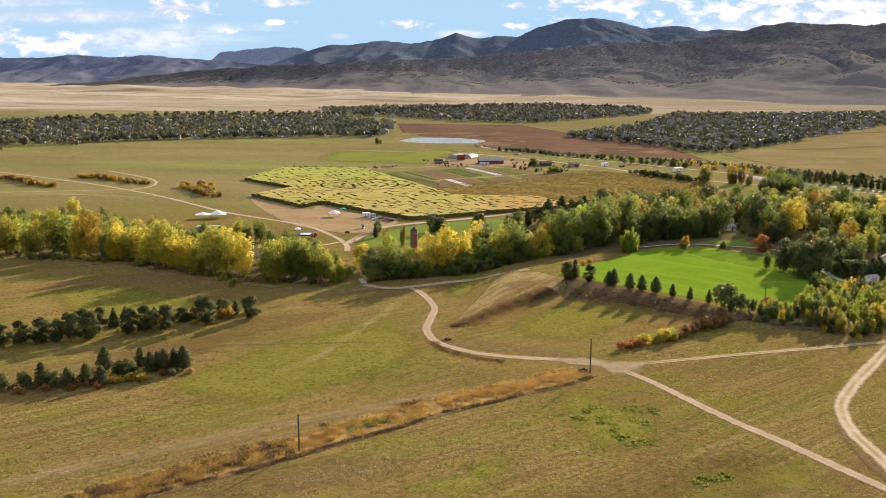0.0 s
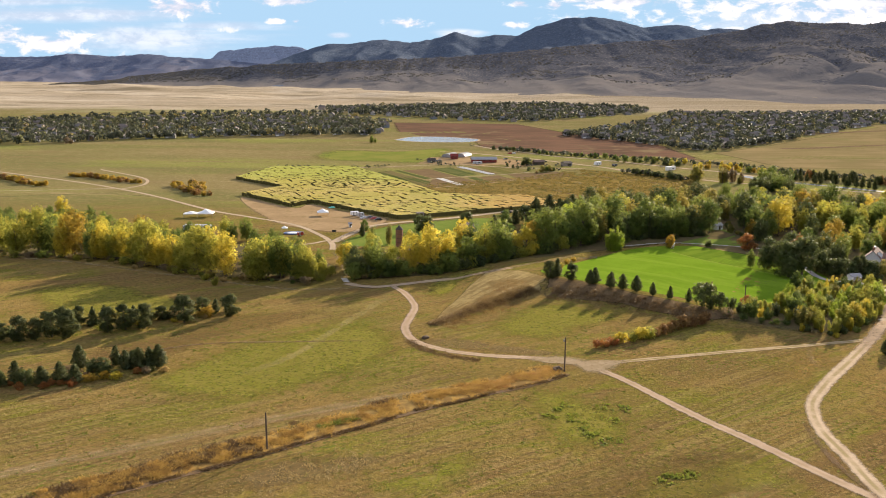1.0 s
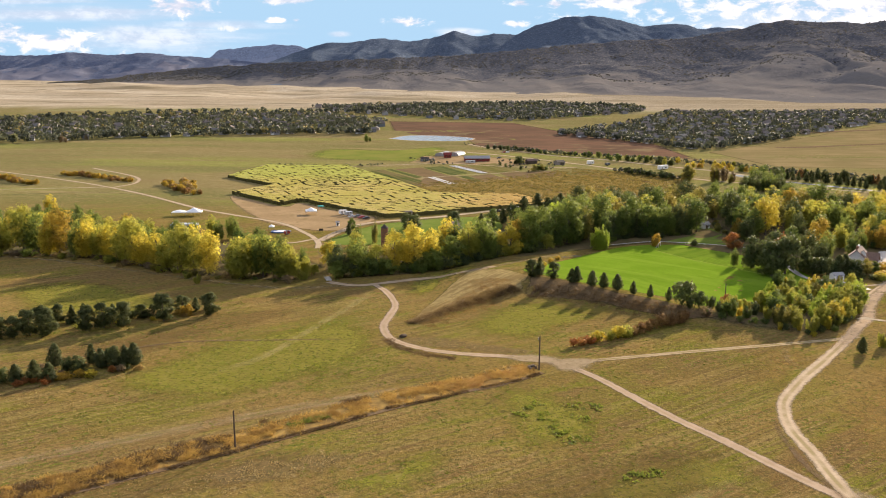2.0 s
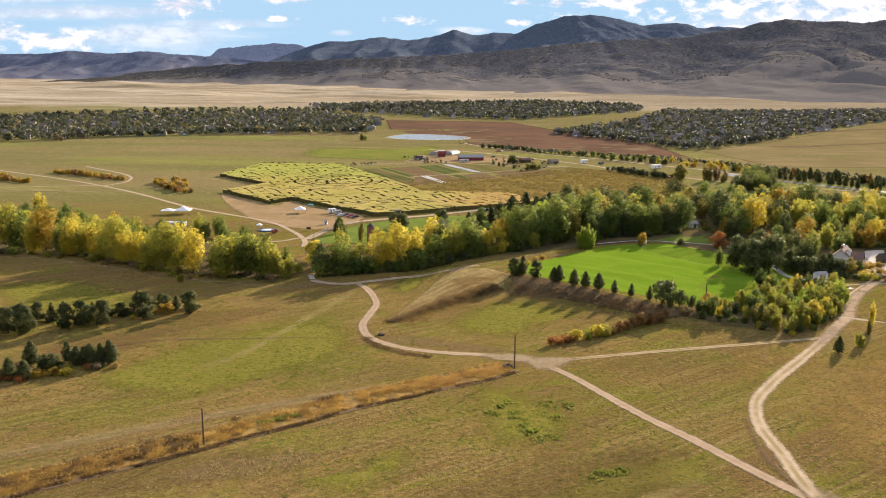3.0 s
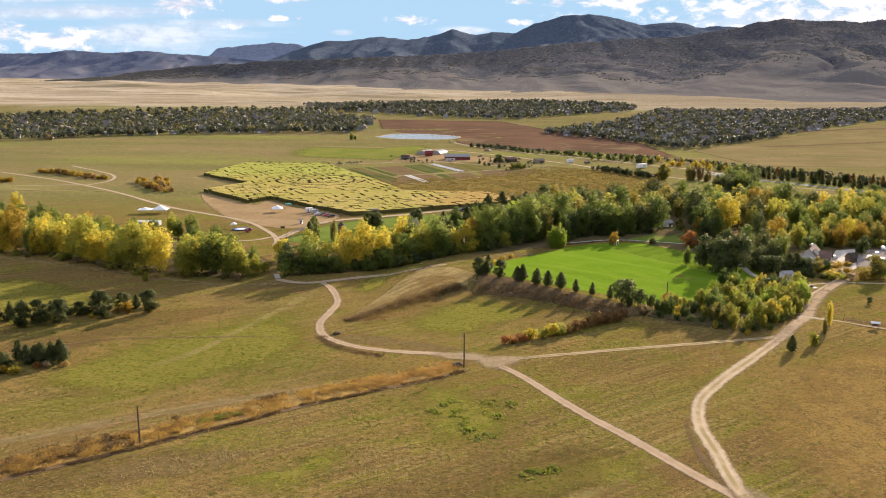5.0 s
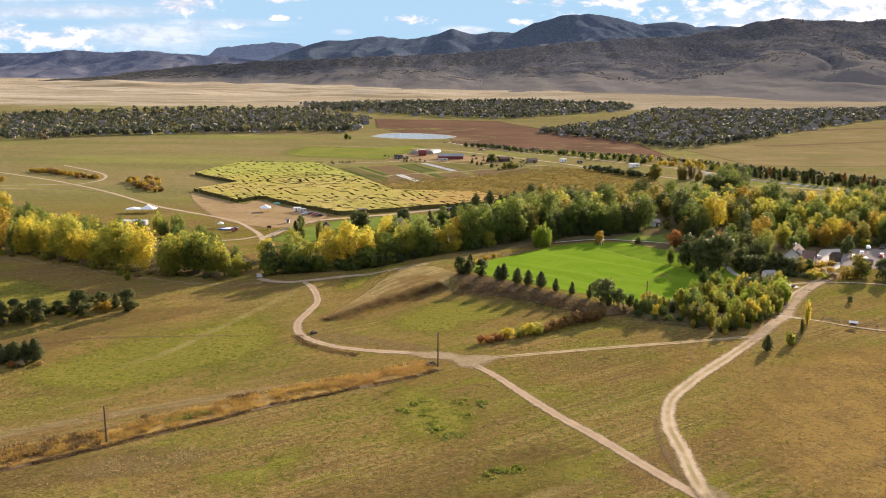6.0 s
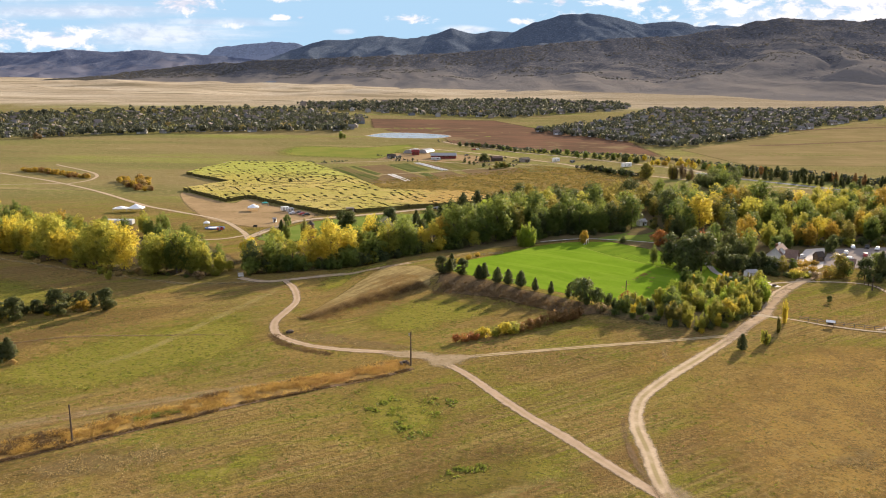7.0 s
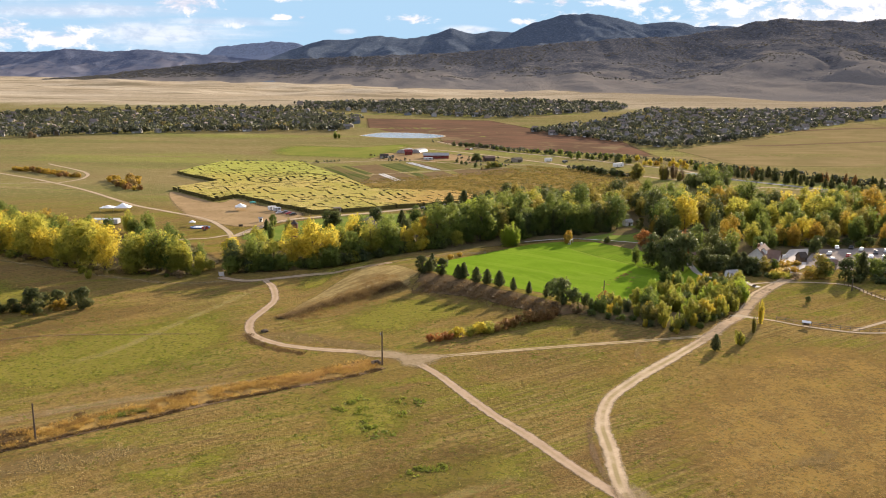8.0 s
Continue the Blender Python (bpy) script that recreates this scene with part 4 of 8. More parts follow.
def mountain(name, profile, nominal, crest, foot, material, label, gully, seed, power=1.5, step=14.0, rows=60, scrub=0):
    """A range whose skyline follows a few heights, with spurs and gullies down to its foot."""
    p = np.array(profile, float)
    s = crest / nominal
    px, pz = p[:, 0] * s, 79.6 + (p[:, 1] - 79.6) * s
    x = np.arange(px[0], px[-1], step)
    top = np.interp(x, px, pz)
    soft = np.convolve(np.pad(top, 1, "edge"), np.ones(3) / 3, "valid")
    top = soft + (fbm(x / 90 + seed, x * 0 + seed, 4) - 0.5) * 16 * s + (fbm(x / 18 + seed, x * 0 + 3, 3) - 0.5) * 7
    yf = np.interp(x, [q[0] for q in foot], [q[1] for q in foot])
    v = np.r_[np.linspace(0, 1, rows), np.linspace(1.04, 1.5, 8)][:, None]
    X = x[None] + 0 * v
    Y = yf[None] + (crest - yf[None]) * v
    base = land(X, Y) - 3
    low = land(x, yf) - 3
    up = np.where(v <= 1, np.clip(v, 0, 1) ** power, 1 - (v - 1) * 0.8)
    warp = (fbm(X / 400 + seed, Y / 400, 3) - 0.5) * 500
    spur = 1 - np.abs(2 * fbm((X + warp) / 330 + seed * 3, Y / 1500 + seed, 4) - 1) * 1.0
    spur2 = fbm((X + warp * 0.5) / 110 + seed, Y / 160, 4) - 0.5
    bell = np.clip(4 * np.clip(v, 0, 1) * (1 - np.clip(v, 0, 1)), 0, 1)
    fine = fbm(X / 34, Y / 34 + seed, 4) - 0.5
    Z = low + (top - low)[None] * up + fine * 3 * np.clip(bell, 0, 1) + (top - low)[None] * bell * ((spur - 0.75) * gully + spur2 * gully * 0.45)
    X = X + bell * (fbm(X / 200, Y / 200 + seed, 3) - 0.5) * 40
    Z = np.maximum(Z, np.maximum(base, low + 0.45 * (top - low)[None] * up))
    if scrub:
        rs = np.random.RandomState(int(seed * 10))
        i, j = rs.randint(1, rows - 1, scrub * 6), rs.randint(0, len(x) - 1, scrub * 6)
        fi, fj = rs.rand(scrub * 6), rs.rand(scrub * 6)
        lerp = lambda a: (a[i, j] * (1 - fj) + a[i, j + 1] * fj) * (1 - fi) + (a[i + 1, j] * (1 - fj) + a[i + 1, j + 1] * fj) * fi
        qx, qy, qz, qu = lerp(X), lerp(Y), lerp(Z), lerp(up + 0 * X)
        wood = fbm(qx / 170, qy / 110 + seed, 4)
        ok = (qu + (wood - 0.5) * 2.2 > 0.46 + 0.18 * rs.rand(scrub * 6)) & (qu > 0.22) & (np.abs(qx) < 0.62 * qy + 60)
        SCRUB.append((name, np.stack([qx, qy, qz], 1)[ok][:scrub], seed))
    ob = new(name, grid_mesh(name, X, Y, Z, material, [("up", np.clip(up + 0 * X, 0, 1)), ("spur", spur)]))
    return tagged(ob, label, "mountain", kind="structure")


# front slopes: haze and cloud shade toned into grass and scrub colours
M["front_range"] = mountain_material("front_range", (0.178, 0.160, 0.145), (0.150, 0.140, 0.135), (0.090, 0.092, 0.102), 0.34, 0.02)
# ranges behind: blue of distance haze put into the base colours
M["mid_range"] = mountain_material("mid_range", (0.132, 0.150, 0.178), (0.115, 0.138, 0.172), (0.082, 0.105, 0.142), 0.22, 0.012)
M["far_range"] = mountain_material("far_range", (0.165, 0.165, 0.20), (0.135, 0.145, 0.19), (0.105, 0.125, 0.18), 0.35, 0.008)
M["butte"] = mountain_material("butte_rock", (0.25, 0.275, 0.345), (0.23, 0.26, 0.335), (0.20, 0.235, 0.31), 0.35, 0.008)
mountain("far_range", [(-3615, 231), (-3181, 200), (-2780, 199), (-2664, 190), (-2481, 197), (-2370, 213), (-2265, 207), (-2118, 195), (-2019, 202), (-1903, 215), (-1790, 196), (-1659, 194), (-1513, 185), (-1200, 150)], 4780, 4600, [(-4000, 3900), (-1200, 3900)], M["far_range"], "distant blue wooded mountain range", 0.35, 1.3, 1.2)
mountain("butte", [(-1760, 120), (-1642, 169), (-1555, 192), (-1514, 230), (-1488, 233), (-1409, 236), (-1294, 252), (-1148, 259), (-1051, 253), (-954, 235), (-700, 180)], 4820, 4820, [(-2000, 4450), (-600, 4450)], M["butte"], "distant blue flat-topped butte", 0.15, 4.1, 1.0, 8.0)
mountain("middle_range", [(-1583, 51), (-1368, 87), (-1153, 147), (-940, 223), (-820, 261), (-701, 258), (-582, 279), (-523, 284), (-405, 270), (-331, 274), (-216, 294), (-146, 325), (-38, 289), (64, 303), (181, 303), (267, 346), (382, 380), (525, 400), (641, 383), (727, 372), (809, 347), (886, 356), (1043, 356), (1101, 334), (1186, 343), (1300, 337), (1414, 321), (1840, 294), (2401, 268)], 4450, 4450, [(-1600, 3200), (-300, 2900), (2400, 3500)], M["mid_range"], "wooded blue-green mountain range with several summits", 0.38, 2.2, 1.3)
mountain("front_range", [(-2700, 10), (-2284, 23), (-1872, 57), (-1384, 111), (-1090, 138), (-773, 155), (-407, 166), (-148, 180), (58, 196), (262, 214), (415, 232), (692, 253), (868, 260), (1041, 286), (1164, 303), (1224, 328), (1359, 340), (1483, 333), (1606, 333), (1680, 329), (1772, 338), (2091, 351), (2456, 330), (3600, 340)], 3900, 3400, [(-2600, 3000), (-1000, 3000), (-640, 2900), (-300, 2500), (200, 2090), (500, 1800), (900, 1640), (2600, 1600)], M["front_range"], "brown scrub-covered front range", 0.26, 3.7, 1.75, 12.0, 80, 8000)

# ---- trees ----


def unit(v):
    return v / (np.linalg.norm(v, axis=1)[:, None] + 1e-9)


def leaf_quads(rs, centre, out, size, long=1.5):
    """Rhombic leaf sprays round the given centres, mostly upright and facing outwards."""
    n = len(centre)
    face = unit(out + rs.normal(size=(n, 3)) * 0.62)
    a = rs.normal(size=(n, 3))
    a[:, 2] += 0.8
    a = unit(a - face * np.sum(a * face, 1)[:, None])
    b = np.cross(face, a)
    s = size * (0.55 + 0.9 * rs.rand(n, 1))
    return np.stack([centre - a * s * long / 2, centre - b * s / 2, centre + a * s * long / 2, centre + b * s / 2], 1)


def leafy_lobes(name, rs, spots, mid, leaves, size, low, material, long=1.5):
    """Leaf sprays on the skins of overlapping lobes (x, y, z, width, height), with ragged gaps between them."""
    weight = spots[:, 3] * spots[:, 4]
    pick = rs.choice(len(spots), leaves, p=weight / weight.sum())
    d = unit(rs.normal(size=(leaves, 3)))
    d[:, 2] = np.where(d[:, 2] < -0.55, -d[:, 2] * 0.6, d[:, 2])
    d = unit(d)
    r = 1.0 - 0.45 * rs.rand(leaves) ** 1.8
    w, h = spots[pick, 3], spots[pick, 4]
    c = spots[pick, :3] + d * r[:, None] * np.stack([w, w, h], 1)
    c += rs.normal(size=c.shape) * (0.17 * w)[:, None]
    c[:, 2] = np.maximum(c[:, 2], low * 0.6)
    whole = unit((c - np.array([0, 0, mid])) * np.array([1, 1, 0.7]))
    soft = unit(0.75 * d + 0.5 * whole + 0.22 * rs.normal(size=c.shape))
    return quads_mesh(name, leaf_quads(rs, c, d, size, long), material, normals=soft)


def lobed_crown(name, seed, height, radius, low, lobes, leaves, size, material, tall=1.0):
    """A broad-leaved crown: many overlapping lobes of leaf sprays with gaps between them."""
    rs = np.random.RandomState(seed)
    mid, half = (height + low) / 2, (height - low) / 2
    spots = []
    for i in range(lobes):
        t = rs.uniform(-1.0, 0.92)
        span = radius * math.sqrt(max(0.05, 1 - abs(t) ** (5.0 if t < 0 else 2.0)))
        ang, d = rs.uniform(0, 2 * math.pi), span * rs.uniform(0.25, 0.86)
        r = radius * rs.uniform(0.17, 0.42)
        spots.append((d * math.cos(ang), d * math.sin(ang), mid + t * half * 0.86, r, r * rs.uniform(0.75, 1.25) * tall))
    return leafy_lobes(name, rs, np.array(spots), mid, leaves, size, low, material)


def headed_crown(name, seed, height, radius, low, heads, leaves, size, material):
    """A tall crown of several upright heads of unequal height, each a stack of lobes that narrows to a rounded top."""
    rs = np.random.RandomState(seed)
    spots = []
    for i in range(heads):
        f = math.sqrt((i + 0.25) / heads)
        ang, d = 2.4 * i + rs.uniform(-0.5, 0.5), radius * 0.66 * f
        top = height * (1 - 0.42 * f**1.4 * rs.uniform(0.3, 1.0))
        w = radius * rs.uniform(0.20, 0.33)
        for g in np.linspace(0, 1, 7):
            wide = w * (0.72 + 0.36 * math.sin(math.pi * min(1, 0.12 + g))) * (1 - 0.5 * max(0, g - 0.62))
            z = low + 0.7 * w + (top - low - 1.6 * w) * g
            out = d * (0.78 + 0.34 * g)
            jig = rs.normal(size=2) * 0.28 * w
            spots.append((out * math.cos(ang) + jig[0], out * math.sin(ang) + jig[1], z, wide, wide * rs.uniform(1.0, 1.35)))
    return leafy_lobes(name, rs, np.array(spots), (height + low) / 2, leaves, size, low, material)


def plume_crown(name, seed, height, radius, plumes, leaves, size, material):
    """A many-stemmed bush: upright feathery plumes of unequal height that spread from one foot."""
    rs = np.random.RandomState(seed)
    ang, d = rs.uniform(0, 6.28, plumes), radius * np.sqrt(rs.rand(plumes))
    h = height * (0.55 + 0.45 * rs.rand(plumes)) * (1 - 0.25 * d / radius)
    k = rs.randint(0, plumes, leaves)
    t = rs.rand(leaves) ** 0.75
    w = (0.08 + 0.14 * np.sin(np.pi * np.clip(t * 0.9 + 0.12, 0, 1))) * radius
    off = rs.normal(size=(leaves, 2)) * w[:, None] * 0.8
    lean = 0.55 + 0.45 * t
    c = np.stack([np.cos(ang[k]) * d[k] * lean + off[:, 0], np.sin(ang[k]) * d[k] * lean + off[:, 1], 0.1 + t * h[k]], 1)
    out = unit(np.stack([off[:, 0] / (w + 1e-6), off[:, 1] / (w + 1e-6), 0.25 + 0.8 * t**3], 1))
    whole = unit(c - np.array([0, 0, height * 0.45]))
    return quads_mesh(name, leaf_quads(rs, c, out, size, 2.0), material, normals=unit(out + 0.6 * whole + 0.25 * rs.normal(size=c.shape)))


def pine_crown(name, seed, height, radius, leaves, size, material, blunt=0.75):
    """A conifer's crown: whorls of boughs that shorten to the top, uneven and gapped."""
    rs = np.random.RandomState(seed)
    tiers = int(height * 1.6)
    ang0 = rs.rand(tiers) * 7
    reach = 0.62 + 0.62 * rs.rand(tiers, 7)
    k = rs.randint(0, tiers, leaves)
    t = (k + 0.25 + 0.5 * rs.rand(leaves)) / tiers
    keep = rs.rand(leaves) < (1.05 - t) ** (0.4 + 0.5 * blunt)
    k, t = k[keep], t[keep]
    n = len(k)
    bough = rs.randint(0, 7, n)
    ang = ang0[k] + bough * 2 * math.pi / 7 + rs.normal(size=n) * 0.2
    girth = (1 - t) ** blunt * np.minimum(1, 0.62 + 2.2 * t)
    r = radius * girth * reach[k, bough] * (0.12 + 0.88 * np.sqrt(rs.rand(n)))
    z = height * (0.07 + 0.93 * t) + 0.10 * r + rs.normal(size=n) * 0.14
    c = np.stack([r * np.cos(ang), r * np.sin(ang), z], 1)
    d = unit(np.stack([np.cos(ang), np.sin(ang), np.full(n, 0.45)], 1))
    return quads_mesh(name, leaf_quads(rs, c, d, size, 1.9), material, normals=unit(d + 0.35 * rs.normal(size=c.shape)))


def trunk_mesh(name, seed, height, radius, limbs, reach, material):
    """A tapered, slightly bent trunk with forking limbs."""
    rs = np.random.RandomState(seed)
    verts, faces = [], []

    def bough(points, r0, r1, sides=6):
        base = len(verts)
        for i, q in enumerate(points):
            rr = r0 + (r1 - r0) * i / (len(points) - 1)
            for s in range(sides):
                a = 2 * math.pi * s / sides
                verts.append((q[0] + rr * math.cos(a), q[1] + rr * math.sin(a), q[2]))
        for i in range(len(points) - 1):
            for s in range(sides):
                p0, p1 = base + i * sides + s, base + i * sides + (s + 1) % sides
                faces.append((p0, p1, p1 + sides, p0 + sides))

    lean = rs.normal(size=2) * 0.04
    spine = [(lean[0] * height * f + 0.1 * math.sin(5 * f), lean[1] * height * f, height * f - 0.3) for f in np.linspace(0, 1, 6)]
    bough(spine, radius, radius * 0.3)
    for i in range(limbs):
        f = rs.uniform(0.25, 0.8)
        a = rs.uniform(0, 6.28)
        sx, sy, sz = lean[0] * height * f, lean[1] * height * f, height * f
        ln = reach * rs.uniform(0.6, 1.0)
        bough([(sx + math.cos(a) * ln * g, sy + math.sin(a) * ln * g, sz + ln * (0.5 * g + 0.45 * g * g)) for g in (0, 0.35, 0.7, 1)], radius * 0.42, radius * 0.08, 4)
    return mesh_of(name, verts, faces, material, True)


SHAPES = {}
for i in range(4):  # tall many-headed cottonwoods, about 16 m
    SHAPES["cottonwood", i] = (trunk_mesh("trunk", 10 + i, 11.5, 0.42, 9, 4.4, M["bark"]), headed_crown("crown", 20 + i, 16.0, 5.5, 0.4 + 0.3 * i, 11 + i, 3900, 0.52, M["leaf_green"]), 16.0)
for i in range(4, 6):  # broad domed ones
    SHAPES["cottonwood", i] = (trunk_mesh("trunk", 10 + i, 11.5, 0.42, 9, 5.0, M["bark"]), lobed_crown("crown", 20 + i, 16.0, 5.6, 0.8, 50, 3600, 0.56, M["leaf_green"], 1.35), 16.0)
for i in range(3):  # tall slim crowns
    SHAPES["poplar", i] = (trunk_mesh("trunk", 40 + i, 12.0, 0.32, 8, 2.6, M["bark"]), plume_crown("crown", 50 + i, 16.0, 2.6, 16, 2400, 0.46, M["leaf_lime"]), 16.0)
for i in range(4):  # dense round crowns
    SHAPES["round", i] = (trunk_mesh("trunk", 60 + i, 6.5, 0.36, 8, 3.6, M["bark"]), lobed_crown("crown", 70 + i, 10.0, 4.5, 0.0, 44, 2500, 0.56, M["leaf_dark"]), 10.0)
for i in range(4):  # shrubs with many stems
    leafy = lobed_crown("crown", 90 + i, 3.0, 2.0, 0.15, 16, 800, 0.32, M["leaf_green"]) if i < 2 else plume_crown("crown", 90 + i, 3.0, 1.9, 18, 800, 0.27, M["leaf_green"])
    SHAPES["shrub", i] = (trunk_mesh("stem", 80 + i, 1.6, 0.08, 10, 1.3, M["bark"]), leafy, 3.0)
for i in range(4):  # upright willows
    SHAPES["willow", i] = (trunk_mesh("stem", 100 + i, 5.5, 0.14, 12, 2.6, M["bark"]), plume_crown("crown", 110 + i, 8.0, 2.3, 13, 2900, 0.27, M["leaf_lime"]), 8.0)
for i in range(3):  # bushy pines with rounded, uneven heads
    SHAPES["bushy", i] = (trunk_mesh("trunk", 120 + i, 7.0, 0.22, 6, 1.6, M["bark"]), lobed_crown("crown", 130 + i, 8.2, 2.5, 0.1, 56, 3400, 0.36, M["needles"], 0.9), 8.0)
for i in range(3, 6):  # open pines with upswept boughs
    SHAPES["pine", i] = (trunk_mesh("trunk", 120 + i, 7.4, 0.22, 0, 1, M["bark"]), pine_crown("crown", 130 + i, 8.2, 2.7, 3600, 0.38, M["needles"], 0.48), 8.0)
for i in range(2):  # slim young spruces
    SHAPES["spruce", i] = (trunk_mesh("trunk", 140 + i, 6.0, 0.15, 0, 1, M["bark"]), pine_crown("crown", 150 + i, 7.0, 1.9, 2300, 0.34, M["needles"], 0.55), 7.0)

WORDS = {"leaf_green": "green", "leaf_dark": "dark green", "leaf_lime": "yellow-green", "leaf_yellow": "bright yellow", "leaf_orange": "orange-gold", "leaf_rust": "rust-red", "needles": "dark green needled", "bare": "bare grey-brown", "leaf_brown": "russet brown", "leaf_olive": "olive-green", "leaf_spring": "fresh bright green", "straw_leaf": "straw-coloured"}
KINDS = {"cottonwood": ("cottonwood_tree", "tree"), "poplar": ("poplar_tree", "tree"), "round": ("round_tree", "tree"), "shrub": ("shrub", "shrub"), "willow": ("willow_bush", "bush"), "pine": ("pine_tree", "conifer"), "bushy": ("pine_tree", "conifer"), "spruce": ("spruce_tree", "conifer")}
rng = np.random.RandomState(77)


def tree(kind, leaf, x, y, height, place, group="", spread=1.0):
    """One tree or shrub on the land: trunk and crown under an Empty."""
    options = [k for k in SHAPES if k[0] == kind]
    trunk, crown, full = SHAPES[options[rng.randint(len(options))]]
    name, category = KINDS[kind]
    if "wood behind" in place and kind == "cottonwood":
        name = "broadleaf_tree"
    s = height / full
    w = s * spread * rng.uniform(0.9, 1.12)
    ob = new(name)
    ob.matrix_basis = Matrix.Translation((x, y, float(land(x, y)) - 0.05)) @ Matrix.Rotation(rng.uniform(0, 6.28), 4, "Z") @ Matrix.Diagonal((w, w, s, 1))
    part(trunk.name.split(".")[0], trunk, ob)
    c = part("crown", crown, ob)
    c.material_slots[0].link = "OBJECT"
    c.material_slots[0].material = M[leaf]
    return tagged(ob, f"{WORDS[leaf]} autumn {name.replace('_', ' ')} {place}", category, group)


def inside(p, poly):
    x, y = p
    hit = False
    for (ax, ay), (bx, by) in zip(poly, poly[1:] + poly[:1]):
        if (ay > y) != (by > y) and x < (bx - ax) * (y - ay) / (by - ay) + ax:
            hit = not hit
    return hit


def scatter(poly, gap, most, seed):
    """Places inside an outline, none nearer than gap to another."""
    rs = np.random.RandomState(seed)
    xs, ys = [p[0] for p in poly], [p[1] for p in poly]
    got = []
    for _ in range(most * 30):
        p = (rs.uniform(min(xs), max(xs)), rs.uniform(min(ys), max(ys)))
        if inside(p, poly) and all((p[0] - q[0]) ** 2 + (p[1] - q[1]) ** 2 > gap * gap for q in got):
            got.append(p)
            if len(got) == most:
                break
    return got


def choose(weights):
    keys = list(weights)
    w = np.array([weights[k] for k in keys], float)
    return keys[rng.choice(len(keys), p=w / w.sum())]


def along(points, gap, jitter, seed):
    rs = np.random.RandomState(seed)
    return [(p[0] + rs.normal() * jitter, p[1] + rs.normal() * jitter) for p in smooth_line(points, gap)]


# golden cottonwoods along the creek
CREEK = "along the creek"
for x, y in along([(-222, 368), (-191, 365), (-162, 358), (-131, 343), (-103, 331), (-82, 323), (-64, 323)], 6.8, 1.8, 1):
    f = (x + 222) / 160
    leaf = choose({"leaf_yellow": 0.45 if 0.12 < f < 0.7 else 0.10, "leaf_lime": 0.6, "leaf_green": 0.22 if f < 0.7 else 0.5, "leaf_orange": 0.14 if f < 0.5 else 0.03})
    tree("cottonwood", leaf, x, y, rng.uniform(15.5, 20.5), CREEK, "cottonwoods along the creek")
for x, y in along([(-228, 385), (-195, 382), (-160, 374), (-128, 362), (-100, 348), (-78, 338)], 8.5, 3.0, 2):
    tree("cottonwood", choose({"leaf_yellow": 0.35, "leaf_lime": 0.6, "leaf_green": 0.2}), x, y, rng.uniform(13.5, 18.5), CREEK, "cottonwoods along the creek")
for x, y in along([(-262, 430), (-238, 432), (-212, 425), (-185, 408)], 9.0, 4.0, 3):
    tree("cottonwood", choose({"leaf_green": 0.8, "leaf_lime": 0.3, "leaf_orange": 0.1}), x, y, rng.uniform(11, 16), CREEK, "cottonwoods along the creek")
for x, y in ((-122, 408), (-116, 400), (-110, 404), (-128, 398), (-92, 384), (-86, 372)):
    tree("cottonwood", choose({"leaf_green": 0.8, "leaf_lime": 0.2}), x, y, rng.uniform(10, 14.5), "behind the creek", "cottonwoods along the creek")
for x, y in scatter([(-268, 412), (-232, 448), (-186, 428), (-136, 398), (-108, 372), (-116, 358), (-152, 376), (-205, 392)], 8.0, 34, 16):
    tree("cottonwood", choose({"leaf_green": 0.7, "leaf_lime": 0.4, "leaf_yellow": 0.12, "leaf_orange": 0.06}), x, y, rng.uniform(9, 13.5), CREEK, "cottonwoods along the creek")
tree("cottonwood", "leaf_yellow", -238, 470, 13, "at the meadow edge", spread=0.9)
for x, y in along([(-225, 361), (-160, 351), (-103, 325), (-62, 317)], 5.2, 1.8, 4):
    tree("shrub", choose({"leaf_green": 0.5, "leaf_lime": 0.5, "leaf_olive": 0.5, "bare": 0.3, "straw_leaf": 0.3}), x, y, rng.uniform(1.2, 4.0), "under the cottonwoods", "creek undergrowth", 1.2)
for x, y, h, leaf in ((-61, 322, 12.5, "leaf_lime"), (-57, 327, 9, "leaf_lime"), (-67, 324, 16, "leaf_green"), (-73, 327, 18, "leaf_lime"), (-80, 330, 18, "leaf_lime"), (-70, 338, 15, "leaf_green"), (-60, 336, 11, "leaf_green")):
    tree("cottonwood", leaf, x, y, h, CREEK, "cottonwoods along the creek")
for x, y, h in ((-97, 313, 5.0), (-104, 322, 3.0), (-57, 322, 3.5), (-54, 330, 4)):
    tree("willow" if h > 4 else "shrub", "leaf_lime", x, y, h, "beside the worn track")

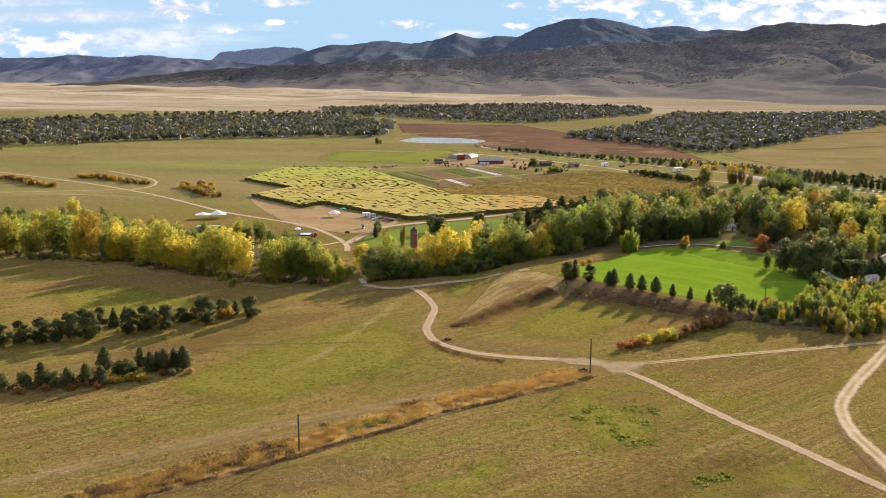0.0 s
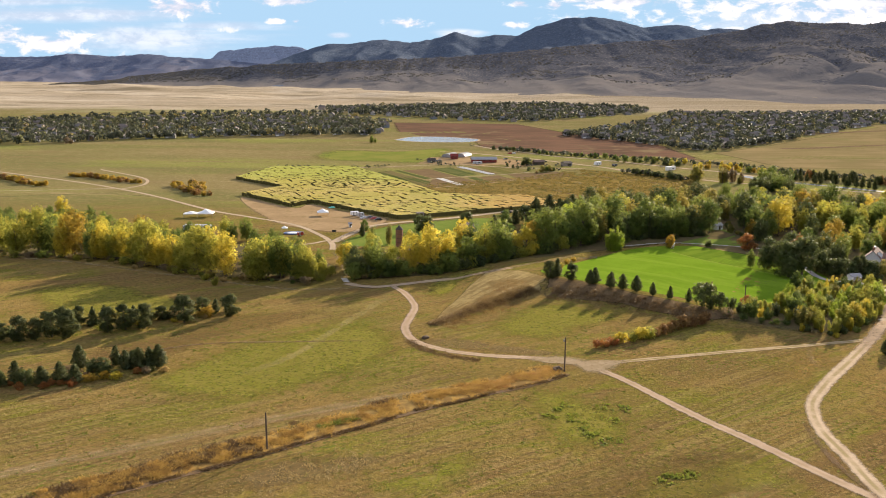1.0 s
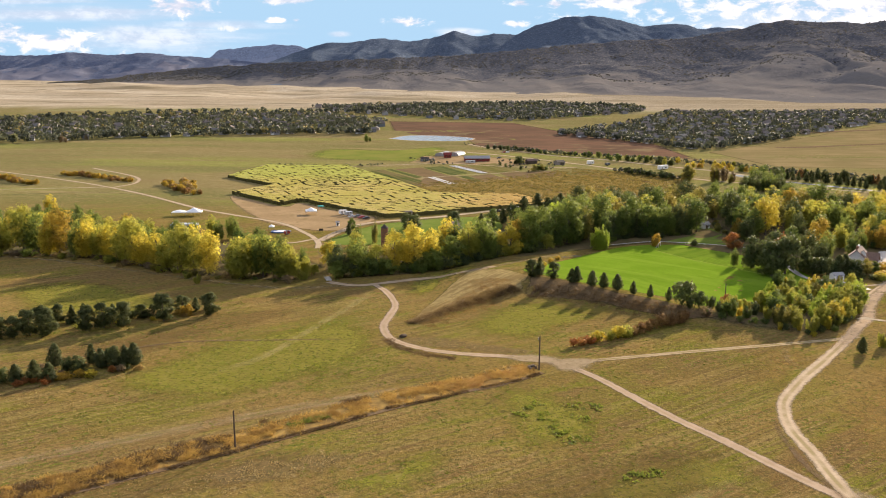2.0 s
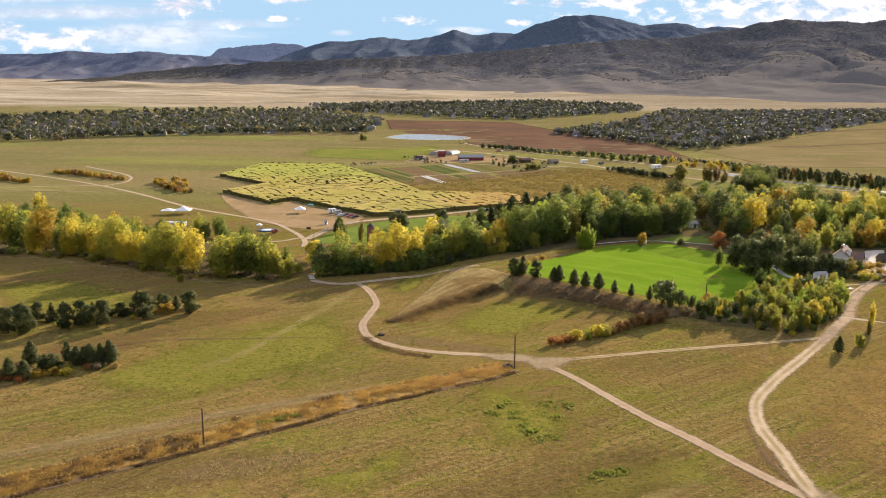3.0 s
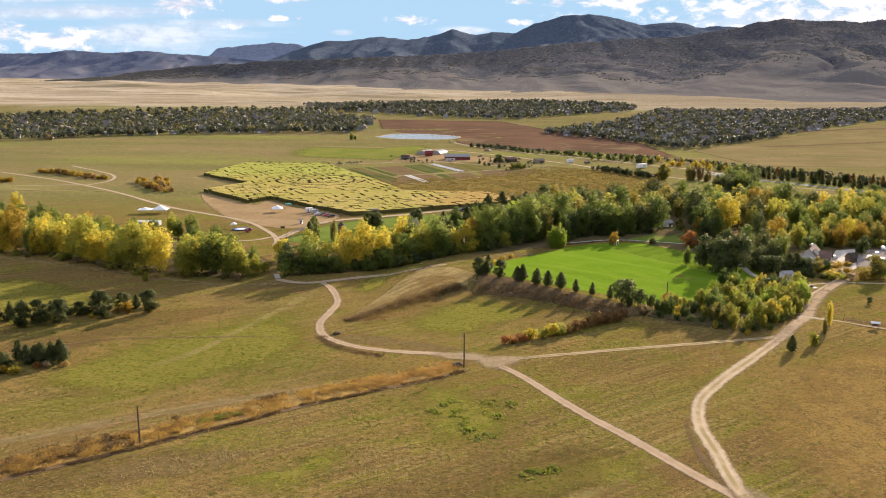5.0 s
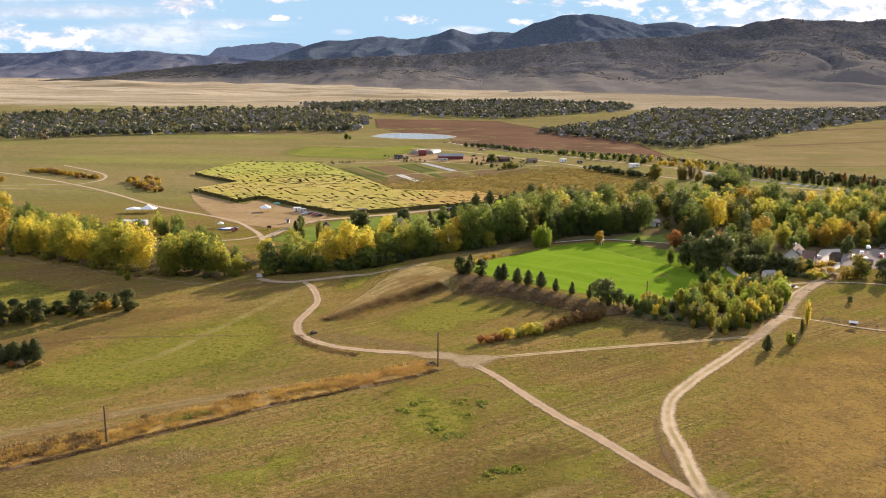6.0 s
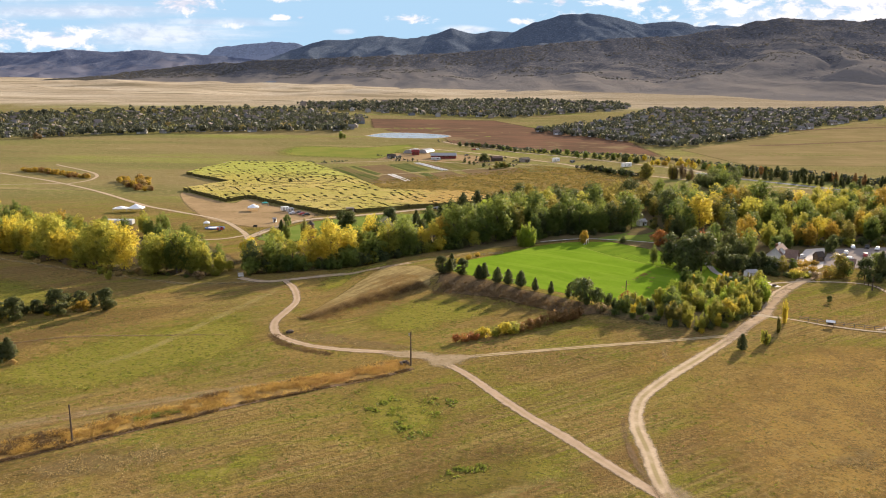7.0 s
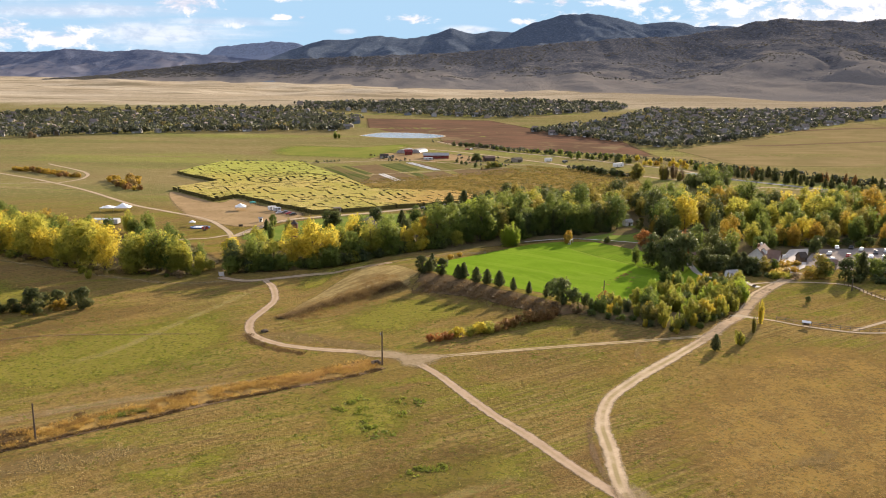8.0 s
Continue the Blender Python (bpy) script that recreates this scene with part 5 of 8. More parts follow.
# grove between the gravel lane and the lawn
GROVE = "in the grove by the lane"
for x, y, h, kind, leaf in ((-43, 329, 12, "cottonwood", "leaf_dark"), (-36, 331, 14, "cottonwood", "leaf_green"), (-47, 338, 11, "cottonwood", "leaf_lime"), (-29, 338, 10, "round", "leaf_lime"), (-22, 339, 15, "cottonwood", "leaf_yellow"),
                            (-14, 342, 17, "cottonwood", "leaf_yellow"), (-7, 347, 15, "cottonwood", "leaf_yellow"), (-18, 352, 14, "cottonwood", "leaf_lime"), (2, 352, 12, "round", "leaf_green"), (9, 357, 16, "cottonwood", "leaf_lime"),
                            (16, 362, 19, "cottonwood", "leaf_green"), (22, 368, 12, "cottonwood", "leaf_yellow"), (28, 372, 12, "round", "leaf_yellow"), (13, 378, 17, "cottonwood", "leaf_green"), (36, 380, 20, "cottonwood", "leaf_green"),
                            (42, 388, 21, "cottonwood", "leaf_green"), (50, 396, 22, "cottonwood", "leaf_green"), (56, 403, 22, "cottonwood", "leaf_green"), (32, 394, 18, "cottonwood", "leaf_green"), (47, 408, 22, "cottonwood", "leaf_green"), (62, 412, 22, "cottonwood", "leaf_green"),
                            (71, 391, 12.5, "poplar", "leaf_spring"), (68.5, 389.5, 10, "poplar", "leaf_spring"), (73, 393, 9, "poplar", "leaf_spring"), (52, 424, 22, "cottonwood", "leaf_spring"), (60, 430, 22, "cottonwood", "leaf_lime"), (-52, 352, 8, "round", "leaf_yellow"), (-40, 352, 12, "cottonwood", "leaf_lime"), (-6, 366, 13, "cottonwood", "leaf_lime"), (31, 380, 13, "cottonwood", "leaf_orange"), (3, 372, 17, "cottonwood", "leaf_green"), (-1, 377, 16, "cottonwood", "leaf_yellow")):
    tree(kind, leaf, x, y, (1.15 * h if h < 16 else 13.5 + 0.3 * h) * rng.uniform(0.92, 1.06), GROVE, "grove trees", 1.35 if kind == "poplar" else 1.0)
for x, y in along([(-44, 327), (-28, 331), (-15, 336), (0, 346), (19, 362), (31, 373), (43, 386)], 3.0, 1.3, 5):
    tree("shrub", choose({"leaf_dark": 0.6, "leaf_green": 0.5, "leaf_lime": 0.12}), x, y, rng.uniform(4.0, 8.5), "at the foot of the grove", "grove undergrowth", 1.0)
for x, y, h, kind, leaf in ((-54, 419, 6, "pine", "needles"), (-45.5, 396, 12, "poplar", "leaf_green"), (-38, 399, 12, "poplar", "leaf_olive"), (-25.5, 438, 8.5, "round", "leaf_dark"), (-22, 438, 8.5, "round", "leaf_dark"), (-1.2, 445, 9.5, "round", "leaf_dark"), (-0.5, 446.5, 9, "round", "leaf_dark"), (37, 435, 11, "spruce", "needles"), (45, 449, 11, "spruce", "needles"), (32.5, 438, 7, "spruce", "needles"), (17, 432, 6, "round", "leaf_dark"),
                            (-55, 436, 6, "round", "leaf_green"), (14, 438, 9, "pine", "needles"), (20, 450, 10, "round", "leaf_green"), (26, 460, 9, "pine", "needles"), (32, 466, 10, "round", "leaf_dark"), (38, 470, 14, "pine", "needles"), (46, 474, 15, "pine", "needles"), (52, 480, 12, "pine", "needles"),
                            (42, 452, 12, "round", "leaf_dark"), (54, 470, 13, "round", "leaf_dark"), (60, 484, 14, "pine", "needles"), (66, 492, 14, "cottonwood", "leaf_green")):
    tree(kind, leaf, x, y, h, "on the lawn round the silo", "park trees")

# the wood behind the lawn
WOOD = "in the wood behind the lawn"
CLEARING = [(100, 405), (140, 402), (146, 424), (141, 470), (131, 470), (124, 437), (112, 430), (98, 420)]


def wood_tree(x, y, lo, hi, sp=1.0):
    """One tree of the wood: green by the lawn, very dark behind, gold and orange towards the house."""
    if inside((x, y), CLEARING):
        return
    g = min(1, max(0, (x - 140) / 60))
    if y > 482 and x < 122:
        weights = {"leaf_dark": 1.0, "leaf_green": 0.12}
    elif y > 470 and x < 150:
        weights = {"leaf_olive": 0.8, "leaf_dark": 0.3, "leaf_yellow": 0.15}
    else:
        weights = {"leaf_green": 1.0 - 0.35 * g, "leaf_dark": 0.22, "leaf_lime": 0.12 + 0.15 * g, "leaf_olive": 0.15 + 0.25 * g, "leaf_yellow": 0.25 * g, "leaf_orange": 0.35 * g}
    tree("cottonwood", choose(weights), x, y, rng.uniform(lo, hi), WOOD, "trees of the wood", sp)


for x, y in scatter([(58, 402), (86, 424), (112, 430), (140, 428), (175, 440), (215, 450), (270, 470), (300, 505), (250, 516), (190, 520), (130, 524), (92, 520), (66, 480), (50, 440)], 9.0, 130, 6):
    wood_tree(x, y, 15 - 0.03 * (y - 400), 22 - 0.03 * (y - 400), rng.uniform(0.95, 1.2))
for x, y in along([(74, 409), (86, 424), (100, 426), (116, 435), (127, 443)], 5.5, 1.0, 7):
    tree("cottonwood", choose({"leaf_green": 0.9, "leaf_dark": 0.3}), x, y, rng.uniform(13, 17.5), WOOD, "trees of the wood", 0.9)
for x, y in along([(146, 424), (160, 420), (182, 420), (210, 424), (240, 430), (280, 440), (320, 452)], 8.0, 3.0, 8):
    wood_tree(x, y, 11, 16)
for x, y in scatter([(215, 425), (320, 440), (370, 500), (310, 515), (255, 480)], 9.5, 45, 9):
    wood_tree(x, y, 12, 17)
for x, y in along([(70, 404), (86, 419), (104, 425), (122, 434)], 4.0, 1.0, 10):
    tree("shrub", choose({"leaf_dark": 0.8, "leaf_green": 0.3}), x, y, rng.uniform(2, 4.5), "at the edge of the wood", "wood undergrowth", 1.2)
for x, y in along([(200, 410), (220, 412), (245, 416), (270, 420), (300, 424)], 6.5, 2.0, 17):
    wood_tree(x, y, 9, 13)
for x, y in along([(198, 405), (225, 406), (260, 411), (300, 412)], 4.0, 1.0, 18):
    tree("shrub", choose({"leaf_dark": 0.6, "leaf_green": 0.4, "leaf_lime": 0.2}), x, y, rng.uniform(3, 5), "at the edge of the wood", "wood undergrowth", 1.2)
for x, y in along([(146, 470), (142, 452), (144, 436), (150, 424)], 4.5, 1.0, 19):
    tree("shrub", choose({"leaf_dark": 0.7, "leaf_olive": 0.4}), x, y, rng.uniform(2, 4), "beside the clearing", "wood undergrowth", 1.1)

# big dark trees and small ornamentals by the lawn
DARK_TREES = [
    (131, 356, 14, "round", "leaf_dark", 0.9), (134.5, 342, 15, "round", "leaf_dark", 0.95), (141.5, 346, 16, "round", "leaf_dark", 0.85), (138, 354, 17, "round", "leaf_dark", 0.85), (145, 362, 13, "round", "leaf_rust", 0.7),
    (124, 358, 9, "cottonwood", "leaf_green", 0.8), (99, 401, 6.5, "round", "leaf_orange", 1.0), (135, 398, 8, "round", "leaf_rust", 1.1), (118, 404, 3.5, "round", "leaf_dark", 1.2), (155, 356, 11, "cottonwood", "leaf_dark", 1.1),
    (161, 360, 13, "cottonwood", "leaf_dark", 1.1), (168, 372, 15, "cottonwood", "leaf_green", 1.0), (160, 372, 16, "cottonwood", "leaf_dark", 1.0), (154, 378, 15, "cottonwood", "leaf_green", 1.0), (185, 384, 9, "round", "leaf_green", 0.9),
    (193, 396, 12, "cottonwood", "leaf_green", 1.0), (206, 402, 13, "cottonwood", "leaf_orange", 1.0),
]
HOUSE_TREES = [
    (186, 400, 14, "cottonwood", "leaf_lime", 1.0), (174, 396, 15, "cottonwood", "leaf_orange", 1.0), (194.5, 339, 9.5, "round", "leaf_olive", 1.0), (198, 341, 8, "round", "leaf_green", 1.0), (204, 336.5, 9, "round", "leaf_dark", 0.9), (192.5, 362, 3, "shrub", "leaf_orange", 1.5), (175.5, 347, 7, "cottonwood", "leaf_olive", 1.1), (177.5, 338, 3, "shrub", "leaf_yellow", 1.6), (153, 346, 7.5, "round", "leaf_dark", 1.1),
    (158, 343.5, 8, "round", "leaf_dark", 1.1), (163, 345, 8.5, "pine", "needles", 1.3), (167, 349, 8, "pine", "needles", 1.3), (179, 341, 4, "shrub", "leaf_orange", 1.4),
    (184, 347, 3, "shrub", "straw_leaf", 1.1), (188, 349, 3.0, "shrub", "leaf_orange", 1.0), (211, 388, 9, "round", "leaf_dark", 0.9),
]
PADDOCK_TREES = [
    (176, 336, 3.2, "shrub", "leaf_lime", 1.4), (181, 337, 3, "shrub", "leaf_lime", 1.4), (190, 336, 3.5, "shrub", "leaf_orange", 1.2), (211, 338, 11, "pine", "needles", 0.9), (218, 342, 8, "round", "leaf_green", 1.0),
    (226, 346, 9, "round", "leaf_dark", 1.0), (234, 350, 9, "round", "leaf_green", 1.0), (242, 354, 10, "round", "leaf_orange", 1.0), (206, 332, 4, "shrub", "leaf_dark", 1.5), (216, 332, 4, "shrub", "leaf_dark", 1.5),
    (226, 338, 4, "shrub", "leaf_green", 1.5), (184, 336, 2.5, "shrub", "bare", 1.3), (170, 340, 2.6, "shrub", "leaf_dark", 1.5), (165, 345, 3, "shrub", "leaf_dark", 1.5), (174, 338, 2.4, "shrub", "leaf_dark", 1.5),
    (178, 340, 2.6, "shrub", "leaf_orange", 1.3), (215, 351, 8.5, "round", "leaf_green", 0.8), (222, 350, 6, "round", "leaf_dark", 1.0),
    (230, 354, 8, "round", "leaf_green", 0.9), (237, 355, 7, "pine", "needles", 1.0), (246, 357, 8.5, "round", "leaf_dark", 0.9), (254, 360, 8, "round", "leaf_orange", 0.9), (262, 364, 9, "round", "leaf_green", 0.9),
    (170, 346, 7, "round", "leaf_dark", 1.0), (166, 341, 4, "shrub", "leaf_dark", 1.3), (181, 352, 5, "round", "leaf_green", 0.9), (186, 356, 4, "shrub", "leaf_orange", 1.2), (151, 351, 9, "round", "leaf_dark", 0.9),
]
for x, y, h, kind, leaf, sp in (*DARK_TREES, *HOUSE_TREES, *PADDOCK_TREES):
    tree(kind, leaf, x, y, h, "near the lawn and farm house", "", sp)

# willow thicket before the lawn
for x, y in scatter([(112, 264), (120, 260), (131, 266), (141, 278), (149.5, 293), (158, 314), (158, 325), (144, 322), (130, 316), (118, 303), (112, 285)], 3.9, 66, 11):
    low = np.interp(y, [268, 285, 300, 320], [0.8, 1.0, 0.95, 0.68])
    tree("cottonwood" if rng.rand() < 0.12 else "willow", choose({"leaf_lime": 1.0, "leaf_green": 0.25, "leaf_yellow": 0.25, "leaf_spring": 0.3, "leaf_olive": 0.1}), x, y, rng.uniform(5.5, 10.5) * low, "in the thicket beside the road", "willow thicket", rng.uniform(0.95, 1.35))
for x, y in scatter([(94, 277), (104, 270), (113, 267), (114, 284), (104, 287)], 4.2, 14, 13):
    tree("willow", choose({"leaf_lime": 0.5, "leaf_green": 0.6, "leaf_dark": 0.4}), x, y, rng.uniform(4.5, 7.5), "in the thicket beside the road", "willow thicket", 1.05)
for x, y in along([(90, 275), (104, 268), (118, 261), (132, 268), (146, 290)], 4.2, 1.0, 12):
    tree("shrub", choose({"leaf_dark": 0.6, "leaf_green": 0.4}), x, y, rng.uniform(1.4, 3.0), "in the thicket beside the road", "willow thicket", 1.2)
for x, y, h, kind, leaf in ((85, 283, 8.0, "shrub", "leaf_dark"), (88.5, 281, 6, "shrub", "leaf_dark"), (94, 282, 6, "willow", "leaf_dark"), (86.5, 280, 5.5, "willow", "leaf_dark"), (101, 289, 5.5, "round", "leaf_rust"), (90, 274, 3.5, "shrub", "bare"), (99, 280, 7, "willow", "leaf_lime"), (101, 273, 4.8, "willow", "leaf_yellow"), (111, 263, 3.4, "willow", "leaf_yellow"), (120, 258, 1.8, "shrub", "leaf_yellow"), (128, 316, 9, "cottonwood", "leaf_green"), (132, 314, 8, "cottonwood", "leaf_green"), (97, 277, 4, "shrub", "leaf_green"), (117, 262.5, 3.2, "willow", "leaf_yellow"), (127, 264.5, 5.0, "willow", "leaf_yellow"), (131, 268, 5.5, "willow", "leaf_lime"), (123, 263, 4.2, "willow", "leaf_lime"), (135, 273, 5.0, "willow", "leaf_yellow")):
    tree(kind, leaf, x, y, h, "at the edge of the lawn")

# shrub row by the track
for x, y, h, leaf in ((43, 243, 2.0, "leaf_rust"), (45.5, 244.5, 2.3, "leaf_rust"), (48, 246, 2.4, "leaf_rust"), (50, 248, 2.3, "leaf_orange"), (52, 249, 2.7, "leaf_yellow"), (55, 250.5, 2.6, "leaf_lime"), (58, 252, 3.0, "leaf_yellow"), (60.5, 254, 3.4, "leaf_lime"), (63, 256, 2.6, "leaf_brown"), (66, 258, 2.8, "leaf_brown"), (68, 261, 2.6, "leaf_brown"), (71, 263, 3.0, "leaf_brown"), (74, 265, 3.4, "leaf_brown"), (77, 267, 3.2, "leaf_brown"), (80, 269, 3.4, "leaf_brown"), (82, 271, 3.2, "leaf_brown")):
    tree("shrub", leaf, x, y, h * 1.2, "in a row beside the track", "shrub row", 1.1)

# pines along the bank of the lawn
for x, y, h in ((34.5, 319, 8.0), (37.5, 321, 6.0), (42.5, 315.5, 7.5), (49, 309.5, 6.0), (51, 311, 6.5), (56, 304, 6.6), (60, 302, 6.2), (64.5, 299, 6.6)):
    tree("bushy" if h > 7 else "pine", "needles", x, y, h * 0.9, "on the bank of the lawn", "pines on the bank", 1.1)
for x, y, h in ((69.5, 294, 5.6), (75, 291, 5.4), (81, 288.5, 5.6), (38, 326, 7.5)):
    tree("spruce", "needles", x, y, h * 0.9, "on the bank of the lawn", "pines on the bank", 1.15)
for x, y, h, leaf in ((40, 338, 3.0, "leaf_yellow"), (44, 350, 2.6, "leaf_orange"), (36, 332, 3.0, "leaf_green"), (48, 358, 2.2, "leaf_orange")):
    tree("shrub", leaf, x, y, h, "at the corner of the lawn")

# dark conifer rows in the meadow
for x, y, h in ((-144, 233, 7), (-139, 236, 7.5), (-134, 238, 8), (-130, 240, 7), (-126, 243, 8), (-121, 243, 9), (-111, 249, 8.5), (-106.5, 252, 8.5), (-101, 254, 8.5), (-90.5, 261, 9.5), (-77.5, 269, 8.0), (-150, 231, 7), (-157, 228, 7), (-164, 226, 7.5)):
    tree("bushy", "needles", x, y, h, "in a row across the meadow", "conifer row in the meadow", 1.15)
for x, y, h in ((-128, 253, 7), (-124, 256, 6.5), (-120, 258, 6), (-117, 260, 6), (-103, 262, 5), (-99, 264, 5), (-96, 266, 4.5), (-92, 270, 5.5), (-88, 272, 6), (-84, 274, 5), (-80, 275, 4.6), (-107, 260, 6), (-132, 251, 6)):
    tree(choose({"bushy": 0.6, "spruce": 0.4}), "needles", x, y, h, "in a row across the meadow", "conifer row in the meadow", 1.3)
for x, y, h, leaf in ((-124, 249, 2.5, "leaf_orange"), (-129, 247, 2.2, "leaf_yellow"), (-94, 262, 1.6, "leaf_yellow"), (-86, 267, 1.6, "straw_leaf"), (-115, 252, 2.0, "leaf_lime"), (-104, 258, 2, "leaf_yellow"), (-136, 244, 2, "straw_leaf")):
    tree("shrub", leaf, x, y, h, "between dark conifers", "", 1.4)
for x, y, h, kind in ((-124, 199, 5, "round"), (-119, 201, 4.5, "round"), (-115, 203, 6.5, "spruce"), (-112, 202, 4.5, "round"), (-108, 203, 5, "pine"), (-104, 205, 5.5, "pine"), (-100, 205, 5, "pine"), (-104, 216, 6.5, "pine"), (-99, 213, 4, "round"), (-95, 219, 6, "spruce"), (-96, 213, 4.5, "round"), (-91, 216, 5.5, "pine"), (-87.5, 217, 6, "pine"), (-85, 218, 6.2, "spruce"), (-82.5, 218.5, 6.5, "pine"), (-90, 220, 4.5, "round"), (-86, 222, 4, "round"), (-130, 198, 5, "round"), (-137, 196, 5, "pine")):
    tree(kind, "needles" if kind != "round" else "leaf_dark", x, y, h, "in the meadow clump", "dark clump in the meadow", 1.25)
for x, y, h, leaf in ((-112, 199, 2.0, "leaf_rust"), (-106, 201, 1.8, "leaf_rust"), (-100, 203, 2.4, "leaf_rust"), (-94, 208, 2.4, "leaf_orange"), (-90, 208, 2.2, "leaf_yellow"), (-97, 206, 2.4, "leaf_orange"), (-84, 213, 2.0, "bare"), (-80, 215, 1.6, "straw_leaf"), (-118, 197, 1.8, "leaf_rust"), (-126, 196, 1.6, "leaf_rust"), (-103, 210, 3, "bare")):
    tree("shrub", leaf, x, y, h, "before the dark clump", "", 1.3)

for x, y in along([(-166, 231), (-140, 243), (-112, 257), (-84, 273)], 5.0, 2.0, 14):
    tree("shrub", choose({"leaf_dark": 0.9, "straw_leaf": 0.12, "leaf_lime": 0.15, "leaf_orange": 0.12}), x, y, rng.uniform(1.6, 4.2), "between the meadow conifers", "conifer row undergrowth", 1.2)
for x, y in along([(-138, 197), (-118, 200), (-100, 206), (-84, 215)], 3.0, 1.4, 15):
    tree("shrub", choose({"leaf_dark": 0.4, "leaf_rust": 0.3, "bare": 0.3, "leaf_orange": 0.2}), x, y, rng.uniform(1.0, 2.6), "in the meadow clump", "clump undergrowth", 1.2)

# young trees by the road fork
for x, y, h, kind, leaf in ((128, 242, 5.0, "pine", "needles"), (136.6, 248.2, 6.2, "willow", "leaf_lime"), (138.5, 250, 3.0, "willow", "leaf_green"), (144.5, 259.7, 7.0, "poplar", "leaf_olive"), (149.7, 269.5, 9.5, "poplar", "leaf_yellow"), (176, 300, 2.6, "round", "leaf_dark")):
    tree(kind, leaf, x, y, h, "beside the broad dirt road", "", 0.6 if kind == "poplar" else 0.95)

# far hedges and rows
for i, line in enumerate(([(-385, 648), (-358, 632), (-336, 612), (-318, 604)], [(-330, 668), (-300, 652), (-270, 634), (-255, 626)], [(-224, 612), (-214, 596), (-200, 578), (-183, 562)], [(-212, 622), (-204, 606), (-196, 590)])):
    for x, y in along(line, 1.8, 1.8, 30 + i):
        tree("shrub", choose({"leaf_orange": 0.9, "leaf_brown": 0.35, "straw_leaf": 0.35}), x, y, rng.uniform(2.8, 4.6), "in a thicket on the plain", "orange thickets", 1.0)
for x, y in along([(70, 905), (110, 880), (150, 858), (185, 838), (215, 815), (245, 785), (262, 750), (285, 715)], 9.0, 3.0, 40):
    tree("round", choose({"leaf_green": 0.5, "leaf_lime": 0.4, "leaf_yellow": 0.5 if 205 < x < 275 else 0.1, "leaf_dark": 0.3}), x, y, rng.uniform(3.0, 6.5), "beside the country road", "roadside trees")
for x, y in along([(20, 960), (45, 940), (75, 915)], 8.0, 3.0, 41):
    tree("round", "leaf_dark", x, y, rng.uniform(4, 6), "beside the country road", "roadside trees")
for x, y in along([(137, 727), (146, 719), (154, 706), (162, 694), (170, 682)], 3.4, 1.5, 42):
    tree("round", "leaf_dark", x, y, rng.uniform(4, 6), "beside the tawny field", "field edge trees", 1.2)
for x, y, h in ((178, 675, 12.5), (180, 679, 11)):
    tree("round", "leaf_olive", x, y, h, "beside the tawny field", "field edge trees", 1.0)
for x, y, h, leaf in ((197.6, 669, 15, "leaf_olive"), (201, 672, 13, "bare"), (208, 677, 13, "bare"), (209, 663, 8, "leaf_olive"), (213, 670, 10, "bare")):
    tree("poplar", leaf, x, y, h, "beside the creek", "bare trees by the creek", 1.5)
for x, y in scatter([(203, 612), (212, 600), (226, 598), (240, 640), (252, 674), (232, 682), (222, 650)], 7.0, 24, 44):
    tree("cottonwood", choose({"leaf_dark": 0.6, "leaf_green": 0.5}), x, y, rng.uniform(11, 15), "beside the creek", "creek trees")
for x, y in along([(268, 720), (285, 700), (305, 680), (325, 655), (345, 630), (370, 600), (400, 570), (440, 530)], 4.4, 2.5, 45):
    tree(choose({"pine": 0.3, "spruce": 0.6, "round": 0.2}), choose({"needles": 0.7, "leaf_brown": 0.25, "leaf_orange": 0.08}), x, y, rng.uniform(6, 9.5), "along the creek road", "conifers along the creek road")
for x, y in scatter([(290, 560), (340, 530), (390, 520), (370, 500), (320, 515), (280, 535)], 10.0, 22, 46):
    tree("cottonwood", choose({"leaf_green": 0.5, "leaf_lime": 0.35, "leaf_yellow": 0.4, "leaf_orange": 0.4}), x, y, rng.uniform(9, 13), "by the creek", "creek trees")
for x, y in along([(262, 714), (268, 682), (287, 665), (299, 643), (313, 623), (326, 610)], 4.6, 2.0, 47):
    tree("spruce", "needles", x, y, rng.uniform(6, 9), "along the creek road", "conifers along the creek road", 1.1)
for x, y in along([(205, 782), (222, 772), (236, 752), (254, 734)], 4.0, 1.6, 48):
    tree("round", choose({"leaf_yellow": 0.5, "leaf_orange": 0.4, "leaf_green": 0.2}), x, y, rng.uniform(4, 6.5), "beside the country road", "roadside trees")
for x, y in along([(144, 835), (173, 826), (193, 795)], 5.0, 2.0, 50):
    tree("round", choose({"leaf_dark": 0.5, "leaf_green": 0.5, "leaf_lime": 0.2}), x, y, rng.uniform(4.5, 7), "beside the country road", "roadside trees")
for x, y, h in ((-131, 1033, 11), (-127, 1036, 7)):
    tree("cottonwood", "leaf_green", x, y, h, "alone beside the pond")
for x, y, h in ((-494, 986, 8), (-490, 988, 6), (-482, 1025, 6), (-535, 905, 5)):
    tree("round", "bare", x, y, h, "alone on the plain", "", 1.0)
